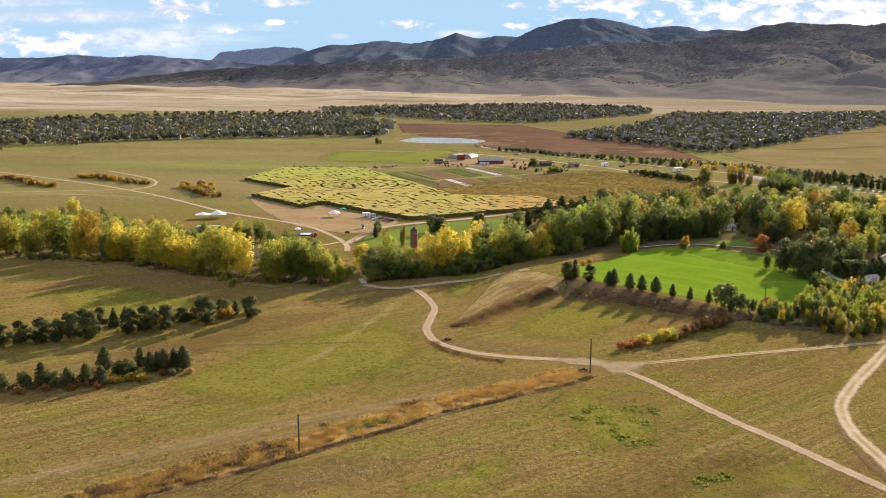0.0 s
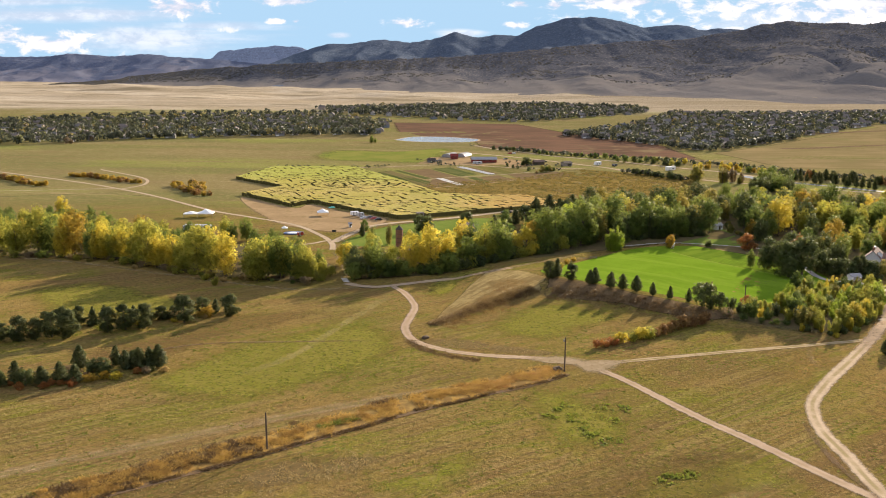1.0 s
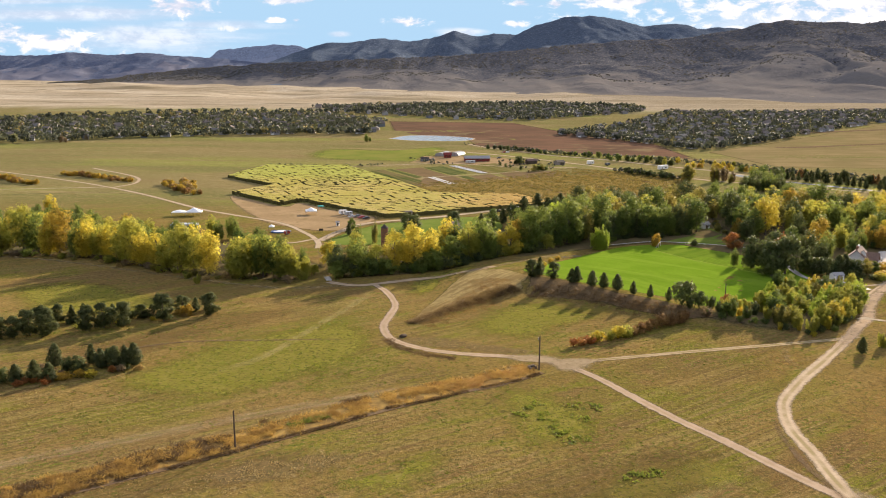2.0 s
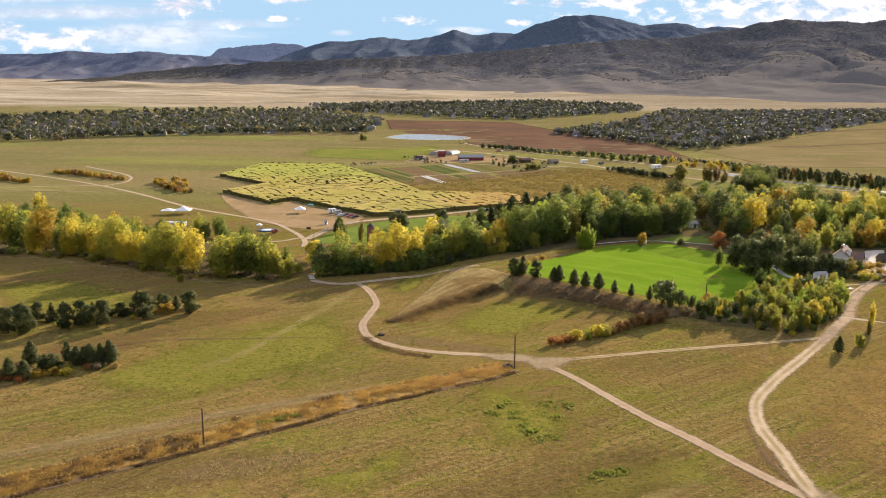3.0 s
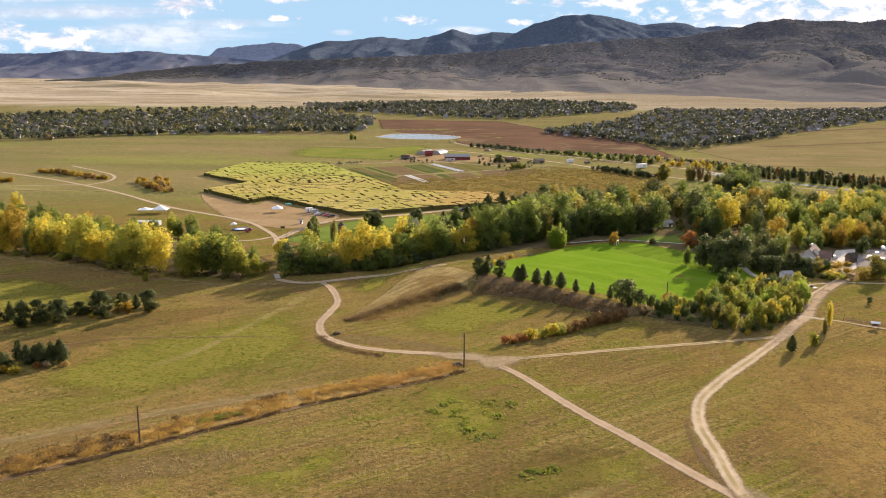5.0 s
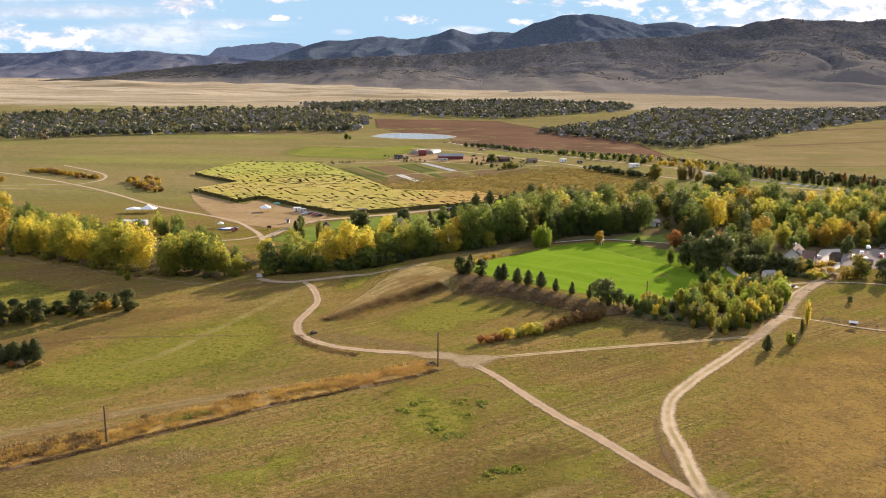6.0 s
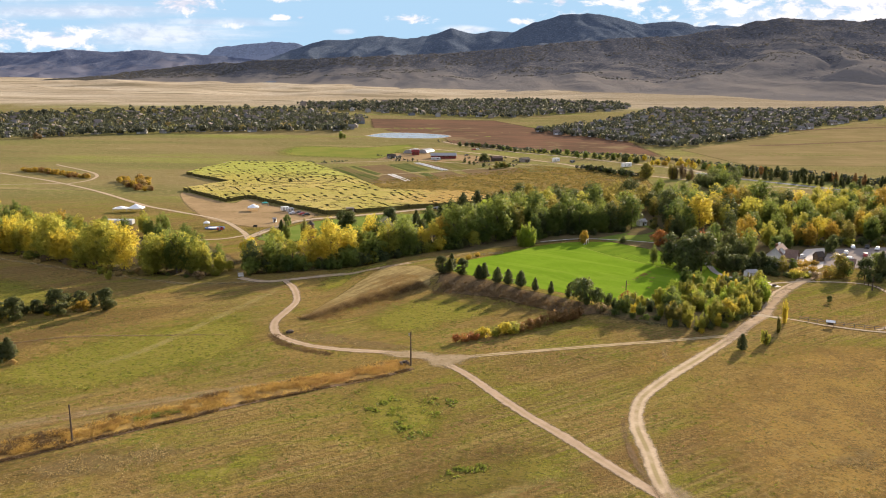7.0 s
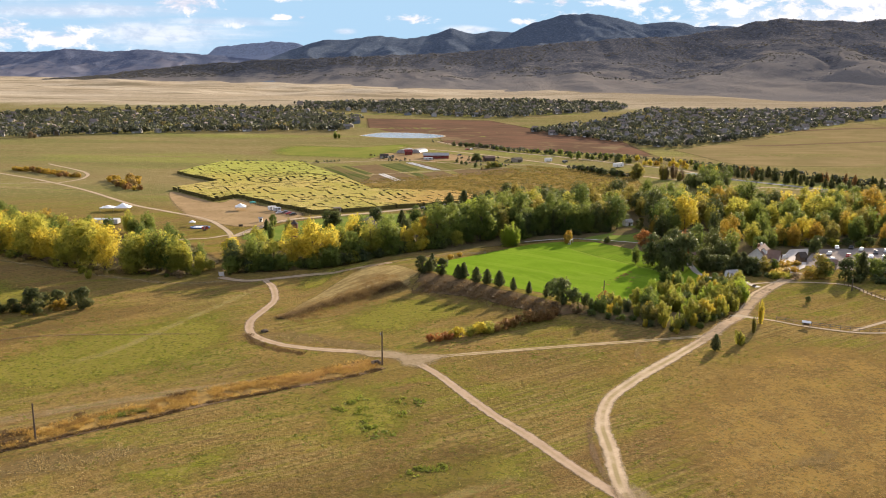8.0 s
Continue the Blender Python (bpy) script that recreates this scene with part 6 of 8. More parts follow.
for x, y, h, leaf in ((48, 789, 8, "leaf_dark"), (45, 786, 5, "leaf_dark"), (35, 762, 3.5, "leaf_dark"), (48, 740, 4, "leaf_dark"), (59, 733, 6, "leaf_olive"), (63, 736, 5, "leaf_green"), (66, 738, 6, "leaf_olive"), (70, 742, 4, "leaf_green"), (30, 778, 3.5, "leaf_dark"), (54, 722, 2.5, "straw_leaf"), (39, 760, 3, "leaf_dark"), (52, 792, 4, "leaf_olive")):
    tree("round", leaf, x, y, h, "beside the farm lane", "farm trees", 1.1)

# ---- corn maze ----
CORN = [(-191, 658), (-180, 742), (-109, 748), (-49, 634), (-21, 573), (38, 569), (59, 532), (-41, 474), (-74, 505), (-104, 534), (-113, 516), (-159, 565), (-139, 606)]


def corn_material():
    k = Nodes("ripe_corn", 0.9, 0.15)
    x, y, z = k.xyz()
    n, fine = k.noise(0.02, 5, 0.6, warp=0.4), k.noise(1.3, 4, 0.75)
    rows = k.noise(1.0, 3, 0.6, k.mapped((0.05, 0.9, 1), 63))
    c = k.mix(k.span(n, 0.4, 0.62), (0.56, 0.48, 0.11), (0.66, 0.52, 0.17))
    c = k.mix(k.span(k.math("ADD", x, k.math("MULTIPLY", n, 90)), 30, 75), c, (0.62, 0.40, 0.12))
    c = k.mix(k.math("MULTIPLY", k.span(k.math("ADD", y, k.math("MULTIPLY", n, 160)), 690, 760), 0.75), c, (0.50, 0.53, 0.10))
    c = k.mix(k.span(rows, 0.47, 0.68, 0, 0.4), c, (0.42, 0.38, 0.06))
    c = k.mix(k.span(fine, 0.45, 0.7, 0, 0.3), c, (0.24, 0.22, 0.04))
    k.colour(c)
    k.bump(fine, 0.25, 0.6)
    return k.translucent(0.3, c).m


def corn_maze():
    """Standing corn, about 2.4 m high, cut by the narrow crooked paths of a maze."""
    rs = np.random.RandomState(9)
    cell, pitch = 0.75, 6.0
    u = np.array([88.0, -175.0]) / np.hypot(88, 175)
    v = np.array([-u[1], u[0]])
    o = np.array([-191.0, 742.0])
    poly = [((np.array(p) - o) @ u, (np.array(p) - o) @ v) for p in CORN]
    a0, a1 = min(p[0] for p in poly), max(p[0] for p in poly)
    b0, b1 = min(p[1] for p in poly), max(p[1] for p in poly)
    na, nb = int((a1 - a0) / cell) + 2, int((b1 - b0) / cell) + 2
    A, B = np.meshgrid(a0 + (np.arange(na) + 0.5) * cell, b0 + (np.arange(nb) + 0.5) * cell, indexing="ij")
    solid = np.zeros(A.shape, bool)
    for (ax, ay), (bx, by) in zip(poly, poly[1:] + poly[:1]):
        cross = (ay > B) != (by > B)
        solid ^= cross & (A < (bx - ax) * (B - ay) / (by - ay + 1e-12) + ax)
    ca, cb = int((a1 - a0) / pitch) + 1, int((b1 - b0) / pitch) + 1
    seen, links, stack = np.zeros((ca, cb), bool), [], [(2, 2)]
    seen[2, 2] = True
    while stack:
        i, j = stack[-1]
        nxt = [(i + p, j + q) for p, q in ((1, 0), (-1, 0), (0, 1), (0, -1)) if 0 <= i + p < ca and 0 <= j + q < cb and not seen[i + p, j + q]]
        if not nxt:
            stack.pop()
            continue
        k = nxt[rs.randint(len(nxt))]
        seen[k] = True
        links.append(((i, j), k))
        stack.append(k)
    bend = 3.2 * wave2(A, B, 31, 4.0), 3.2 * wave2(B, A, 37, 7.0)
    half = 0.95
    for (i, j), (p, q) in links:
        if rs.rand() < 0.5:
            continue
        x0, x1 = a0 + (min(i, p) + 0.5) * pitch, a0 + (max(i, p) + 0.5) * pitch
        y0, y1 = b0 + (min(j, q) + 0.5) * pitch, b0 + (max(j, q) + 0.5) * pitch
        s = (slice(max(0, int((x0 - a0 - 4) / cell)), int((x1 - a0 + 4) / cell)), slice(max(0, int((y0 - b0 - 4) / cell)), int((y1 - b0 + 4) / cell)))
        aa, bb = A[s] + bend[0][s], B[s] + bend[1][s]
        solid[s] &= ~((aa > x0 - half) & (aa < x1 + half) & (bb > y0 - half) & (bb < y1 + half))
    hub = np.array([-88.0, 622.0]) - o  # broken rings round the middle of the maze
    ra, rb = A - hub @ u, B - hub @ v
    reach, turn = np.hypot(ra, rb), np.arctan2(rb, ra)
    for i, ring in enumerate((9.0, 17.0, 25.0, 33.0)):
        solid &= ~((np.abs(reach - ring) < 1.0) & (np.sin(turn * 3 + i * 2.1) > -0.55))
    top = 2.35 + 0.25 * wave2(np.arange(na + 1)[:, None] * cell, np.arange(nb + 1)[None] * cell, 12, 2.0) + rs.normal(size=(na + 1, nb + 1)) * 0.09
    index, verts, faces, sides = {}, [], [], []

    def vert(i, j, up):
        key = (i, j, up)
        if key not in index:
            index[key] = len(verts)
            g = o + u * (a0 + i * cell) + v * (b0 + j * cell)
            verts.append((g[0], g[1], top[i, j] if up else 0.0))
        return index[key]

    for i, j in zip(*np.nonzero(solid)):
        faces.append((vert(i, j, 1), vert(i + 1, j, 1), vert(i + 1, j + 1, 1), vert(i, j + 1, 1)))
        sides.append(0)
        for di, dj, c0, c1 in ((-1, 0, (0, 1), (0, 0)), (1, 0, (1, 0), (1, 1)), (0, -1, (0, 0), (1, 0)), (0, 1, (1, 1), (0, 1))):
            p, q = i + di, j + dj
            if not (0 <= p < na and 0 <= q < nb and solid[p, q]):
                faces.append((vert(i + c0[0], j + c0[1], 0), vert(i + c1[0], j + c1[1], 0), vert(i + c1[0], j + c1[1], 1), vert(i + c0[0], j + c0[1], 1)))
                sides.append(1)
    ii, jj = np.nonzero(solid)
    pa, pb = a0 + (ii + rs.rand(len(ii))) * cell, b0 + (jj + rs.rand(len(ii))) * cell
    px, py = o[0] + u[0] * pa + v[0] * pb, o[1] + u[1] * pa + v[1] * pb
    some = rs.rand(len(px)) < 0.5
    px, py, ii, jj = px[some], py[some], ii[some], jj[some]
    n = len(px)
    ang, hh, ww = rs.uniform(0, 6.28, n), rs.uniform(0.15, 0.42, n), rs.uniform(0.2, 0.36, n)
    z0 = top[ii, jj] - 0.15
    dx, dy = np.cos(ang) * ww, np.sin(ang) * ww
    lx, ly = rs.normal(size=n) * 0.15, rs.normal(size=n) * 0.15
    leaf = np.stack([np.stack([px - dx, py - dy, z0], 1), np.stack([px + dx, py + dy, z0], 1), np.stack([px + dx * 0.6 + lx, py + dy * 0.6 + ly, z0 + hh], 1), np.stack([px - dx * 0.7 + lx, py - dy * 0.7 + ly, z0 + hh * 0.85], 1)], 1)
    k = Nodes("corn_leaves", 0.8, 0.1)
    n1 = k.noise(0.03, 5, 0.6)
    x_, y_, z_ = k.xyz()
    c = k.mix(k.span(n1, 0.4, 0.6), (0.54, 0.46, 0.105), (0.65, 0.51, 0.165))
    c = k.mix(k.span(k.math("ADD", x_, k.math("MULTIPLY", n1, 90)), 30, 75), c, (0.60, 0.38, 0.12))
    c = k.mix(k.math("MULTIPLY", k.span(k.math("ADD", y_, k.math("MULTIPLY", n1, 160)), 690, 760), 0.75), c, (0.48, 0.51, 0.10))
    c = k.mix(k.island(), k.mix(0.25, c, (0.2, 0.2, 0.04)), c)
    k.colour(c).translucent(0.55, c)
    tagged(new("corn_tassels", quads_mesh("corn_tassels", leaf, k.m)), "yellow tassels and leaves on the standing corn", "corn", kind="stuff")
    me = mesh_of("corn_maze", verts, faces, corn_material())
    # side faces of dry stalks, darkened in colour as if in shade
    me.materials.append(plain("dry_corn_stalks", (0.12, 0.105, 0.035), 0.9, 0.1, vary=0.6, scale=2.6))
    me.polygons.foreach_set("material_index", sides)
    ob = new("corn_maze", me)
    return tagged(ob, "ripe yellow-green corn field cut into a maze", "corn field", kind="stuff")


corn_maze()

# ---- suburbs below the hills ----
SUB_1 = [(-760, 1080), (-573, 967), (-469, 1042), (-323, 1110), (-140, 1150), (-137, 1311), (-247, 1433), (-439, 1420), (-566, 1369), (-800, 1290)]
SUB_2 = [(-213, 1468), (-51, 1381), (86, 1363), (299, 1534), (318, 1634), (121, 1744), (-108, 1687), (-319, 1599)]
SUB_3 = [(113, 1163), (196, 1066), (254, 968), (330, 1040), (436, 1167), (670, 1400), (960, 1660), (940, 1720), (753, 1600), (549, 1533), (351, 1540), (240, 1330)]
M["wall_white"] = plain("white_siding", (0.36, 0.35, 0.33), 0.8, 0.2)
M["wall_grey"] = plain("grey_siding", (0.25, 0.245, 0.24), 0.8, 0.2)
M["wall_tan"] = plain("tan_siding", (0.30, 0.25, 0.20), 0.8, 0.2)
M["wall_blue"] = plain("blue_grey_siding", (0.18, 0.20, 0.225), 0.8, 0.2)
M["roof_grey"] = plain("grey_shingles", (0.165, 0.155, 0.145), 0.9, 0.2)
M["roof_brown"] = plain("weathered_brown_shingles", (0.17, 0.142, 0.125), 0.9, 0.2)


def gable_walls(name, w, d, eave, ridge, material):
    """Walls of a gabled house, ridge along x."""
    v = [(sx * w / 2, sy * d / 2, z) for z in (-0.5, eave) for sx in (-1, 1) for sy in (-1, 1)]
    v += [(-w / 2, 0, ridge), (w / 2, 0, ridge)]
    f = [(0, 1, 5, 8, 4), (2, 6, 9, 7, 3), (0, 4, 6, 2), (1, 3, 7, 5), (0, 2, 3, 1)]
    return mesh_of(name, v, f, material)


def gable_roof(name, w, d, eave, ridge, material, over=0.45, thick=0.18):
    """Two thick pitches with eaves."""
    slope = (ridge - eave) / (d / 2)
    w2, d2, low = w / 2 + over, d / 2 + over, eave - slope * over
    v = []
    for lift in (0.02, thick):
        v += [(-w2, -d2, low + lift), (w2, -d2, low + lift), (w2, 0, ridge + lift), (-w2, 0, ridge + lift), (-w2, d2, low + lift), (w2, d2, low + lift)]
    f = [(0, 3, 2, 1), (3, 4, 5, 2), (6, 7, 8, 9), (9, 8, 11, 10), (0, 1, 7, 6), (4, 10, 11, 5), (0, 6, 9, 3), (3, 9, 10, 4), (1, 2, 8, 7), (2, 5, 11, 8)]
    return mesh_of(name, v, f, material)


PANE = box("window", (1.5, 0.14, 1.3), (0, 0, 0), M["glass"])
GARAGE = box("garage_door", (4.6, 0.14, 2.2), (0, 0, 0), M["white"])
HOUSES = []
for i, (w, d, eave, ridge) in enumerate(((13, 10, 5.4, 8.6), (15, 9, 5.2, 8.0), (11, 9, 5.6, 9.0), (14, 11, 3.2, 6.6))):
    for wall in ("wall_white", "wall_grey", "wall_tan", "wall_blue"):
        roof = "roof_grey" if (i + len(wall)) % 2 else "roof_brown"
        HOUSES.append((gable_walls("wall", w, d, eave, ridge, M[wall]), gable_roof("roof", w, d, eave, ridge, M[roof]), w, d, eave, wall, roof))


def suburb(poly, gap, most, seed, group, single):
    got = sorted(scatter(poly, gap, most, seed), key=lambda p: p[1])
    rs = np.random.RandomState(seed + 100)
    rest_v, rest_f, rest_m, base = [], [], [], 0
    for i, (x, y) in enumerate(got):
        walls, roof, w, d, eave, wall, rf = HOUSES[rs.choice(len(HOUSES), p=np.tile([0.3, 0.3, 0.28, 0.12], 4) / 4)]
        m = Matrix.Translation((x, y, float(land(x, y)))) @ Matrix.Rotation(radians(rs.choice([0, 90]) + rs.normal() * 14 + 12), 4, "Z") @ Matrix.Diagonal((0.82, 0.82, 0.82 * rs.uniform(0.9, 1.1), 1))
        if i >= single:
            for k, me in ((0, walls), (1, roof)):
                rest_v += [m @ v.co for v in me.vertices]
                rest_f += [[base + q for q in p.vertices] for p in me.polygons]
                rest_m += [2 * ["wall_white", "wall_grey", "wall_tan", "wall_blue"].index(wall) + k] * len(me.polygons)
                base += len(me.vertices)
            continue
        ob = new("house")
        ob.matrix_basis = m
        part("wall", walls, ob)
        part("roof", roof, ob)
        for sx in (-0.3, 0.05, 0.33):
            part("window", PANE, ob, m=Matrix.Translation((sx * w, -d / 2 - 0.02, eave - 2.2)))
        part("garage_door", GARAGE, ob, m=Matrix.Translation((-w * 0.25, -d / 2 - 0.02, 0.0)))
        tagged(ob, f"{ {'wall_white': 'white', 'wall_grey': 'grey', 'wall_tan': 'tan', 'wall_blue': 'blue-grey'}[wall]} two-storey house with {'grey' if rf == 'roof_grey' else 'brown'} shingle roof among trees", "house", group)
    if rest_f:
        me = mesh_of("distant_housing", rest_v, rest_f)
        for wall in ("wall_white", "wall_grey", "wall_tan", "wall_blue"):
            me.materials.append(M[wall])
            me.materials.append(M["roof_brown"])
        me.polygons.foreach_set("material_index", rest_m)
        tagged(new("distant_housing", me), "distant suburb houses with brown roofs among trees", "houses", kind="stuff")
    return got


suburb(SUB_1, 22, 250, 51, "western suburb houses", 120)
suburb(SUB_2, 24, 170, 52, "middle suburb houses", 55)
suburb(SUB_3, 22, 330, 53, "eastern suburb houses", 120)


def suburb_leaf():
    k = Nodes("suburb_leaves", 0.7, 0.15)
    t = k.attr("tint").outputs["Fac"]
    c = k.mix(k.span(t, 0.0, 0.55), (0.066, 0.075, 0.052), (0.105, 0.115, 0.066))
    c = k.mix(k.span(t, 0.70, 0.86), c, (0.18, 0.185, 0.07))
    c = k.mix(k.span(t, 0.93, 0.98), c, (0.27, 0.22, 0.075))
    c = k.mix(k.math("MULTIPLY", k.island(), 0.5), c, k.mix(0.6, c, (0.02, 0.02, 0.015)))
    return k.colour(c).translucent(0.36, c).m


M["suburb_leaf"] = suburb_leaf()
M["slope_leaf"] = leaf_material("slope_scrub", (0.11, 0.108, 0.10), (0.125, 0.118, 0.105), (0.135, 0.128, 0.11), 0.25, 0.2, 0)


def far_wood(name, places, seed, lo, hi, label, per=34, tint=(0.0, 1.0)):
    """Many small trees too far off to count: each a ragged heap of leaf sprays."""
    rs = np.random.RandomState(seed)
    quads, tints, soft = [], [], []
    for x, y in places:
        h = rs.uniform(lo, hi)
        r = h * rs.uniform(0.38, 0.58)
        d = rs.normal(size=(per, 3))
        d /= np.linalg.norm(d, axis=1)[:, None]
        d[:, 2] = np.abs(d[:, 2]) * np.where(rs.rand(per) < 0.3, -0.6, 1.0)
        c = d * np.array([r, r, h * 0.46]) * (0.65 + 0.35 * rs.rand(per, 1)) + np.array([x, y, float(land(x, y)) + h * 0.48])
        soft.append(unit(d + 0.45 * rs.normal(size=(per, 3))))
        quads.append(leaf_quads(rs, c, d, h * 0.20 + 0.3, 1.3))
        tints.append(np.full(per, tint[0] + (tint[1] - tint[0]) * rs.rand() ** 3.2))
    ob = new(name, quads_mesh(name, np.concatenate(quads), M["suburb_leaf"], np.concatenate(tints), np.concatenate(soft)))
    return tagged(ob, label, "trees", kind="stuff")


far_wood("suburb_trees", scatter(SUB_1, 6.5, 1900, 61), 61, 4.5, 11, "mixed green and yellow suburb trees between houses", 26, (0.25, 1.1))
far_wood("suburb_trees", scatter(SUB_2, 7.0, 1500, 62), 62, 4.5, 10.5, "mixed green and yellow suburb trees between houses", 26)
far_wood("suburb_trees", scatter(SUB_3, 6.5, 2300, 63), 63, 4.0, 9.5, "mixed green and yellow suburb trees between houses", 24)
far_wood("suburb_edge_trees", along([(-760, 1075), (-573, 962), (-469, 1036), (-323, 1102), (-140, 1142)], 6.0, 4.0, 64), 64, 7, 13, "green trees along the suburb edge", tint=(0.2, 1.0))
far_wood("suburb_edge_trees", along([(-860, 1180), (-760, 1220), (-640, 1350), (-440, 1430), (-250, 1450), (-120, 1560), (-20, 1640), (120, 1680), (300, 1640)], 7.0, 7.0, 65), 65, 8, 13, "trees along the far suburb edge", tint=(0.0, 0.85))
far_wood("suburb_edge_trees", along([(120, 1158), (196, 1062), (254, 962), (330, 1036), (436, 1160)], 7.0, 4.0, 66), 66, 6, 11, "dark green trees along the suburb edge", tint=(0.0, 0.8))
far_wood("road_hedge", along([(20, 962), (45, 940), (75, 912), (110, 886), (150, 864), (185, 843), (215, 820), (245, 790), (262, 755), (290, 715)], 2.6, 2.2, 90), 90, 2.5, 6.0, "green and yellow hedge along the country road", 20, (0.1, 1.0))
far_wood("field_hedge", along([(130, 738), (140, 725), (150, 713), (162, 694), (172, 680)], 2.0, 1.6, 91), 91, 2.5, 5.5, "dark hedge beside the tawny field", 20, (0.0, 0.4))
far_wood("farm_thicket", scatter([(26, 805), (45, 775), (70, 765), (104, 776), (96, 815), (50, 840)], 3.2, 40, 67), 67, 0.6, 2.6, "dark thicket and stored machinery mounds by the farm", 22, (0.0, 0.5))
far_wood("field_edge_scrub", along([(-180, 752), (-150, 750), (-110, 753), (-80, 770)], 2.2, 1.2, 68), 68, 1.4, 3.2, "low scrub behind the corn maze", 16, (0.3, 0.9))
far_wood("farm_hedge", along([(45, 929), (70, 920), (90, 906), (113, 882)], 2.2, 2.0, 92), 92, 2.0, 4.5, "dark hedge behind the farm lane", 18, (0.0, 0.4))
far_wood("farm_thicket", along([(-50, 812), (-38, 810), (-32, 799), (-20, 796)], 2.4, 2.2, 93), 93, 1.2, 3.0, "dark scrub and heaps round the farm yard", 16, (0.0, 0.4))
far_wood("farm_thicket", scatter([(27, 772), (41, 752), (50, 747), (74, 735), (80, 758), (60, 785), (44, 802)], 2.6, 30, 94), 94, 0.6, 2.8, "dark thicket beside the farm lane", 18, (0.0, 0.7))
far_wood("creek_hedge", along([(262, 745), (285, 712), (310, 690), (340, 650), (372, 612), (410, 572), (450, 530)], 2.4, 3.0, 95), 95, 3.0, 7.5, "dark hedge along the creek road", 20, (0.0, 0.6))
far_wood("lane_scrub", along([(-60, 835), (-44, 822), (-30, 784), (-15, 782)], 3.2, 2.5, 69), 69, 1.2, 3.0, "dark low scrub round the farm yard", 16, (0.0, 0.5))
far_wood("roadside_scrub", along([(-10, 1015), (40, 950), (85, 895), (145, 848), (190, 800)], 5.0, 2.0, 70), 70, 1.0, 2.6, "low scrub along the country road", 14, (0.1, 0.6))

for name, places, seed in SCRUB:  # junipers and oaks on the slopes
    rs_m = np.random.RandomState(int(seed * 7))
    n = len(places)
    h = rs_m.uniform(1.8, 4.2, n)
    rep = 7
    d_m = rs_m.normal(size=(n * rep, 3))
    d_m /= np.linalg.norm(d_m, axis=1)[:, None]
    hh = np.repeat(h, rep)[:, None]
    c_m = np.repeat(places, rep, 0) + d_m * hh * np.array([0.5, 0.5, 0.32]) + hh * np.array([0, 0, 0.35])
    tagged(new("slope_scrub", quads_mesh("slope_scrub", np.stack([c_m + q for q in (hh * np.array([-0.3, 0, -0.2]), hh * np.array([0.3, 0.1, -0.2]), hh * np.array([0.25, 0, 0.3]), hh * np.array([-0.25, 0.1, 0.25]))], 1), M["slope_leaf"])), "dark scrub oak and juniper on the mountain slope", "scrub", kind="stuff")

# ---- tall grass, weeds ----


def grass_stuff(name, centres, seed, lo, hi, material, label, blades=7, spread=0.5, width=0.22):
    rs = np.random.RandomState(seed)
    c = np.repeat(np.asarray(centres, float), blades, axis=0)
    n = len(c)
    x, y = c[:, 0] + rs.normal(size=n) * spread, c[:, 1] + rs.normal(size=n) * spread
    h = rs.uniform(lo, hi, n)
    z = land(x, y) - 0.02
    a = rs.uniform(0, 6.28, n)
    lean = rs.normal(size=(n, 2)) * 0.7 * h[:, None]
    w = width * (0.6 + 0.8 * rs.rand(n))
    dx, dy = np.cos(a) * w, np.sin(a) * w
    q = np.stack([np.stack([x - dx, y - dy, z], 1), np.stack([x + dx, y + dy, z], 1), np.stack([x + dx * 0.4 + lean[:, 0], y + dy * 0.4 + lean[:, 1], z + h], 1), np.stack([x - dx * 0.6 + lean[:, 0], y - dy * 0.6 + lean[:, 1], z + h * 0.9], 1)], 1)
    return tagged(new(name, quads_mesh(name, q, material)), label, "grass", kind="stuff")


def band(points, half, count, seed):
    """Places strewn along a curve within half its width."""
    rs = np.random.RandomState(seed)
    line = smooth_line(points, 1.0)
    i = rs.randint(0, len(line) - 1, count)
    d = line[i + 1] - line[i]
    d /= np.linalg.norm(d, axis=1)[:, None] + 1e-9
    off = np.clip(rs.normal(size=(count, 1)) * 0.45, -1, 1) * half
    return line[i] + np.stack([-d[:, 1], d[:, 0]], 1) * off


def clumped(places, size, level):
    """Keeps the places where a slow noise is high, so that they stand in clumps."""
    return places[fbm(places[:, 0] / size, places[:, 1] / size, 3) > level]


DITCH = [(-76, 142), (-59, 155), (-40, 170), (-20, 187), (1, 203), (17, 213), (29, 223)]
M["gold_leaf"] = leaf_material("golden_grass", (0.43, 0.275, 0.095), (0.50, 0.325, 0.115), (0.34, 0.19, 0.07), 0.5, 0.4, 0)
M["ditch_brown"] = leaf_material("tawny_ditch_grass", (0.27, 0.165, 0.055), (0.33, 0.21, 0.075), (0.18, 0.105, 0.04), 0.4, 0.5, 0)
M["bank_leaf"] = leaf_material("rough_bank_straw", (0.27, 0.19, 0.08), (0.33, 0.235, 0.10), (0.19, 0.125, 0.055), 0.35, 0.5, 0)
M["ditch_leaf"] = leaf_material("yellow_ditch_grass", (0.43, 0.29, 0.08), (0.50, 0.335, 0.095), (0.29, 0.175, 0.055), 0.45, 0.45, 0)
M["brown_leaf"] = leaf_material("dead_brown_grass", (0.17, 0.11, 0.05), (0.22, 0.145, 0.065), (0.12, 0.075, 0.038), 0.3, 0.45, 0)
M["ditch_turf"] = dirt_road_material("ditch_turf", (0.34, 0.225, 0.07), (0.19, 0.12, 0.045), (0.17, 0.115, 0.045), 0.6)
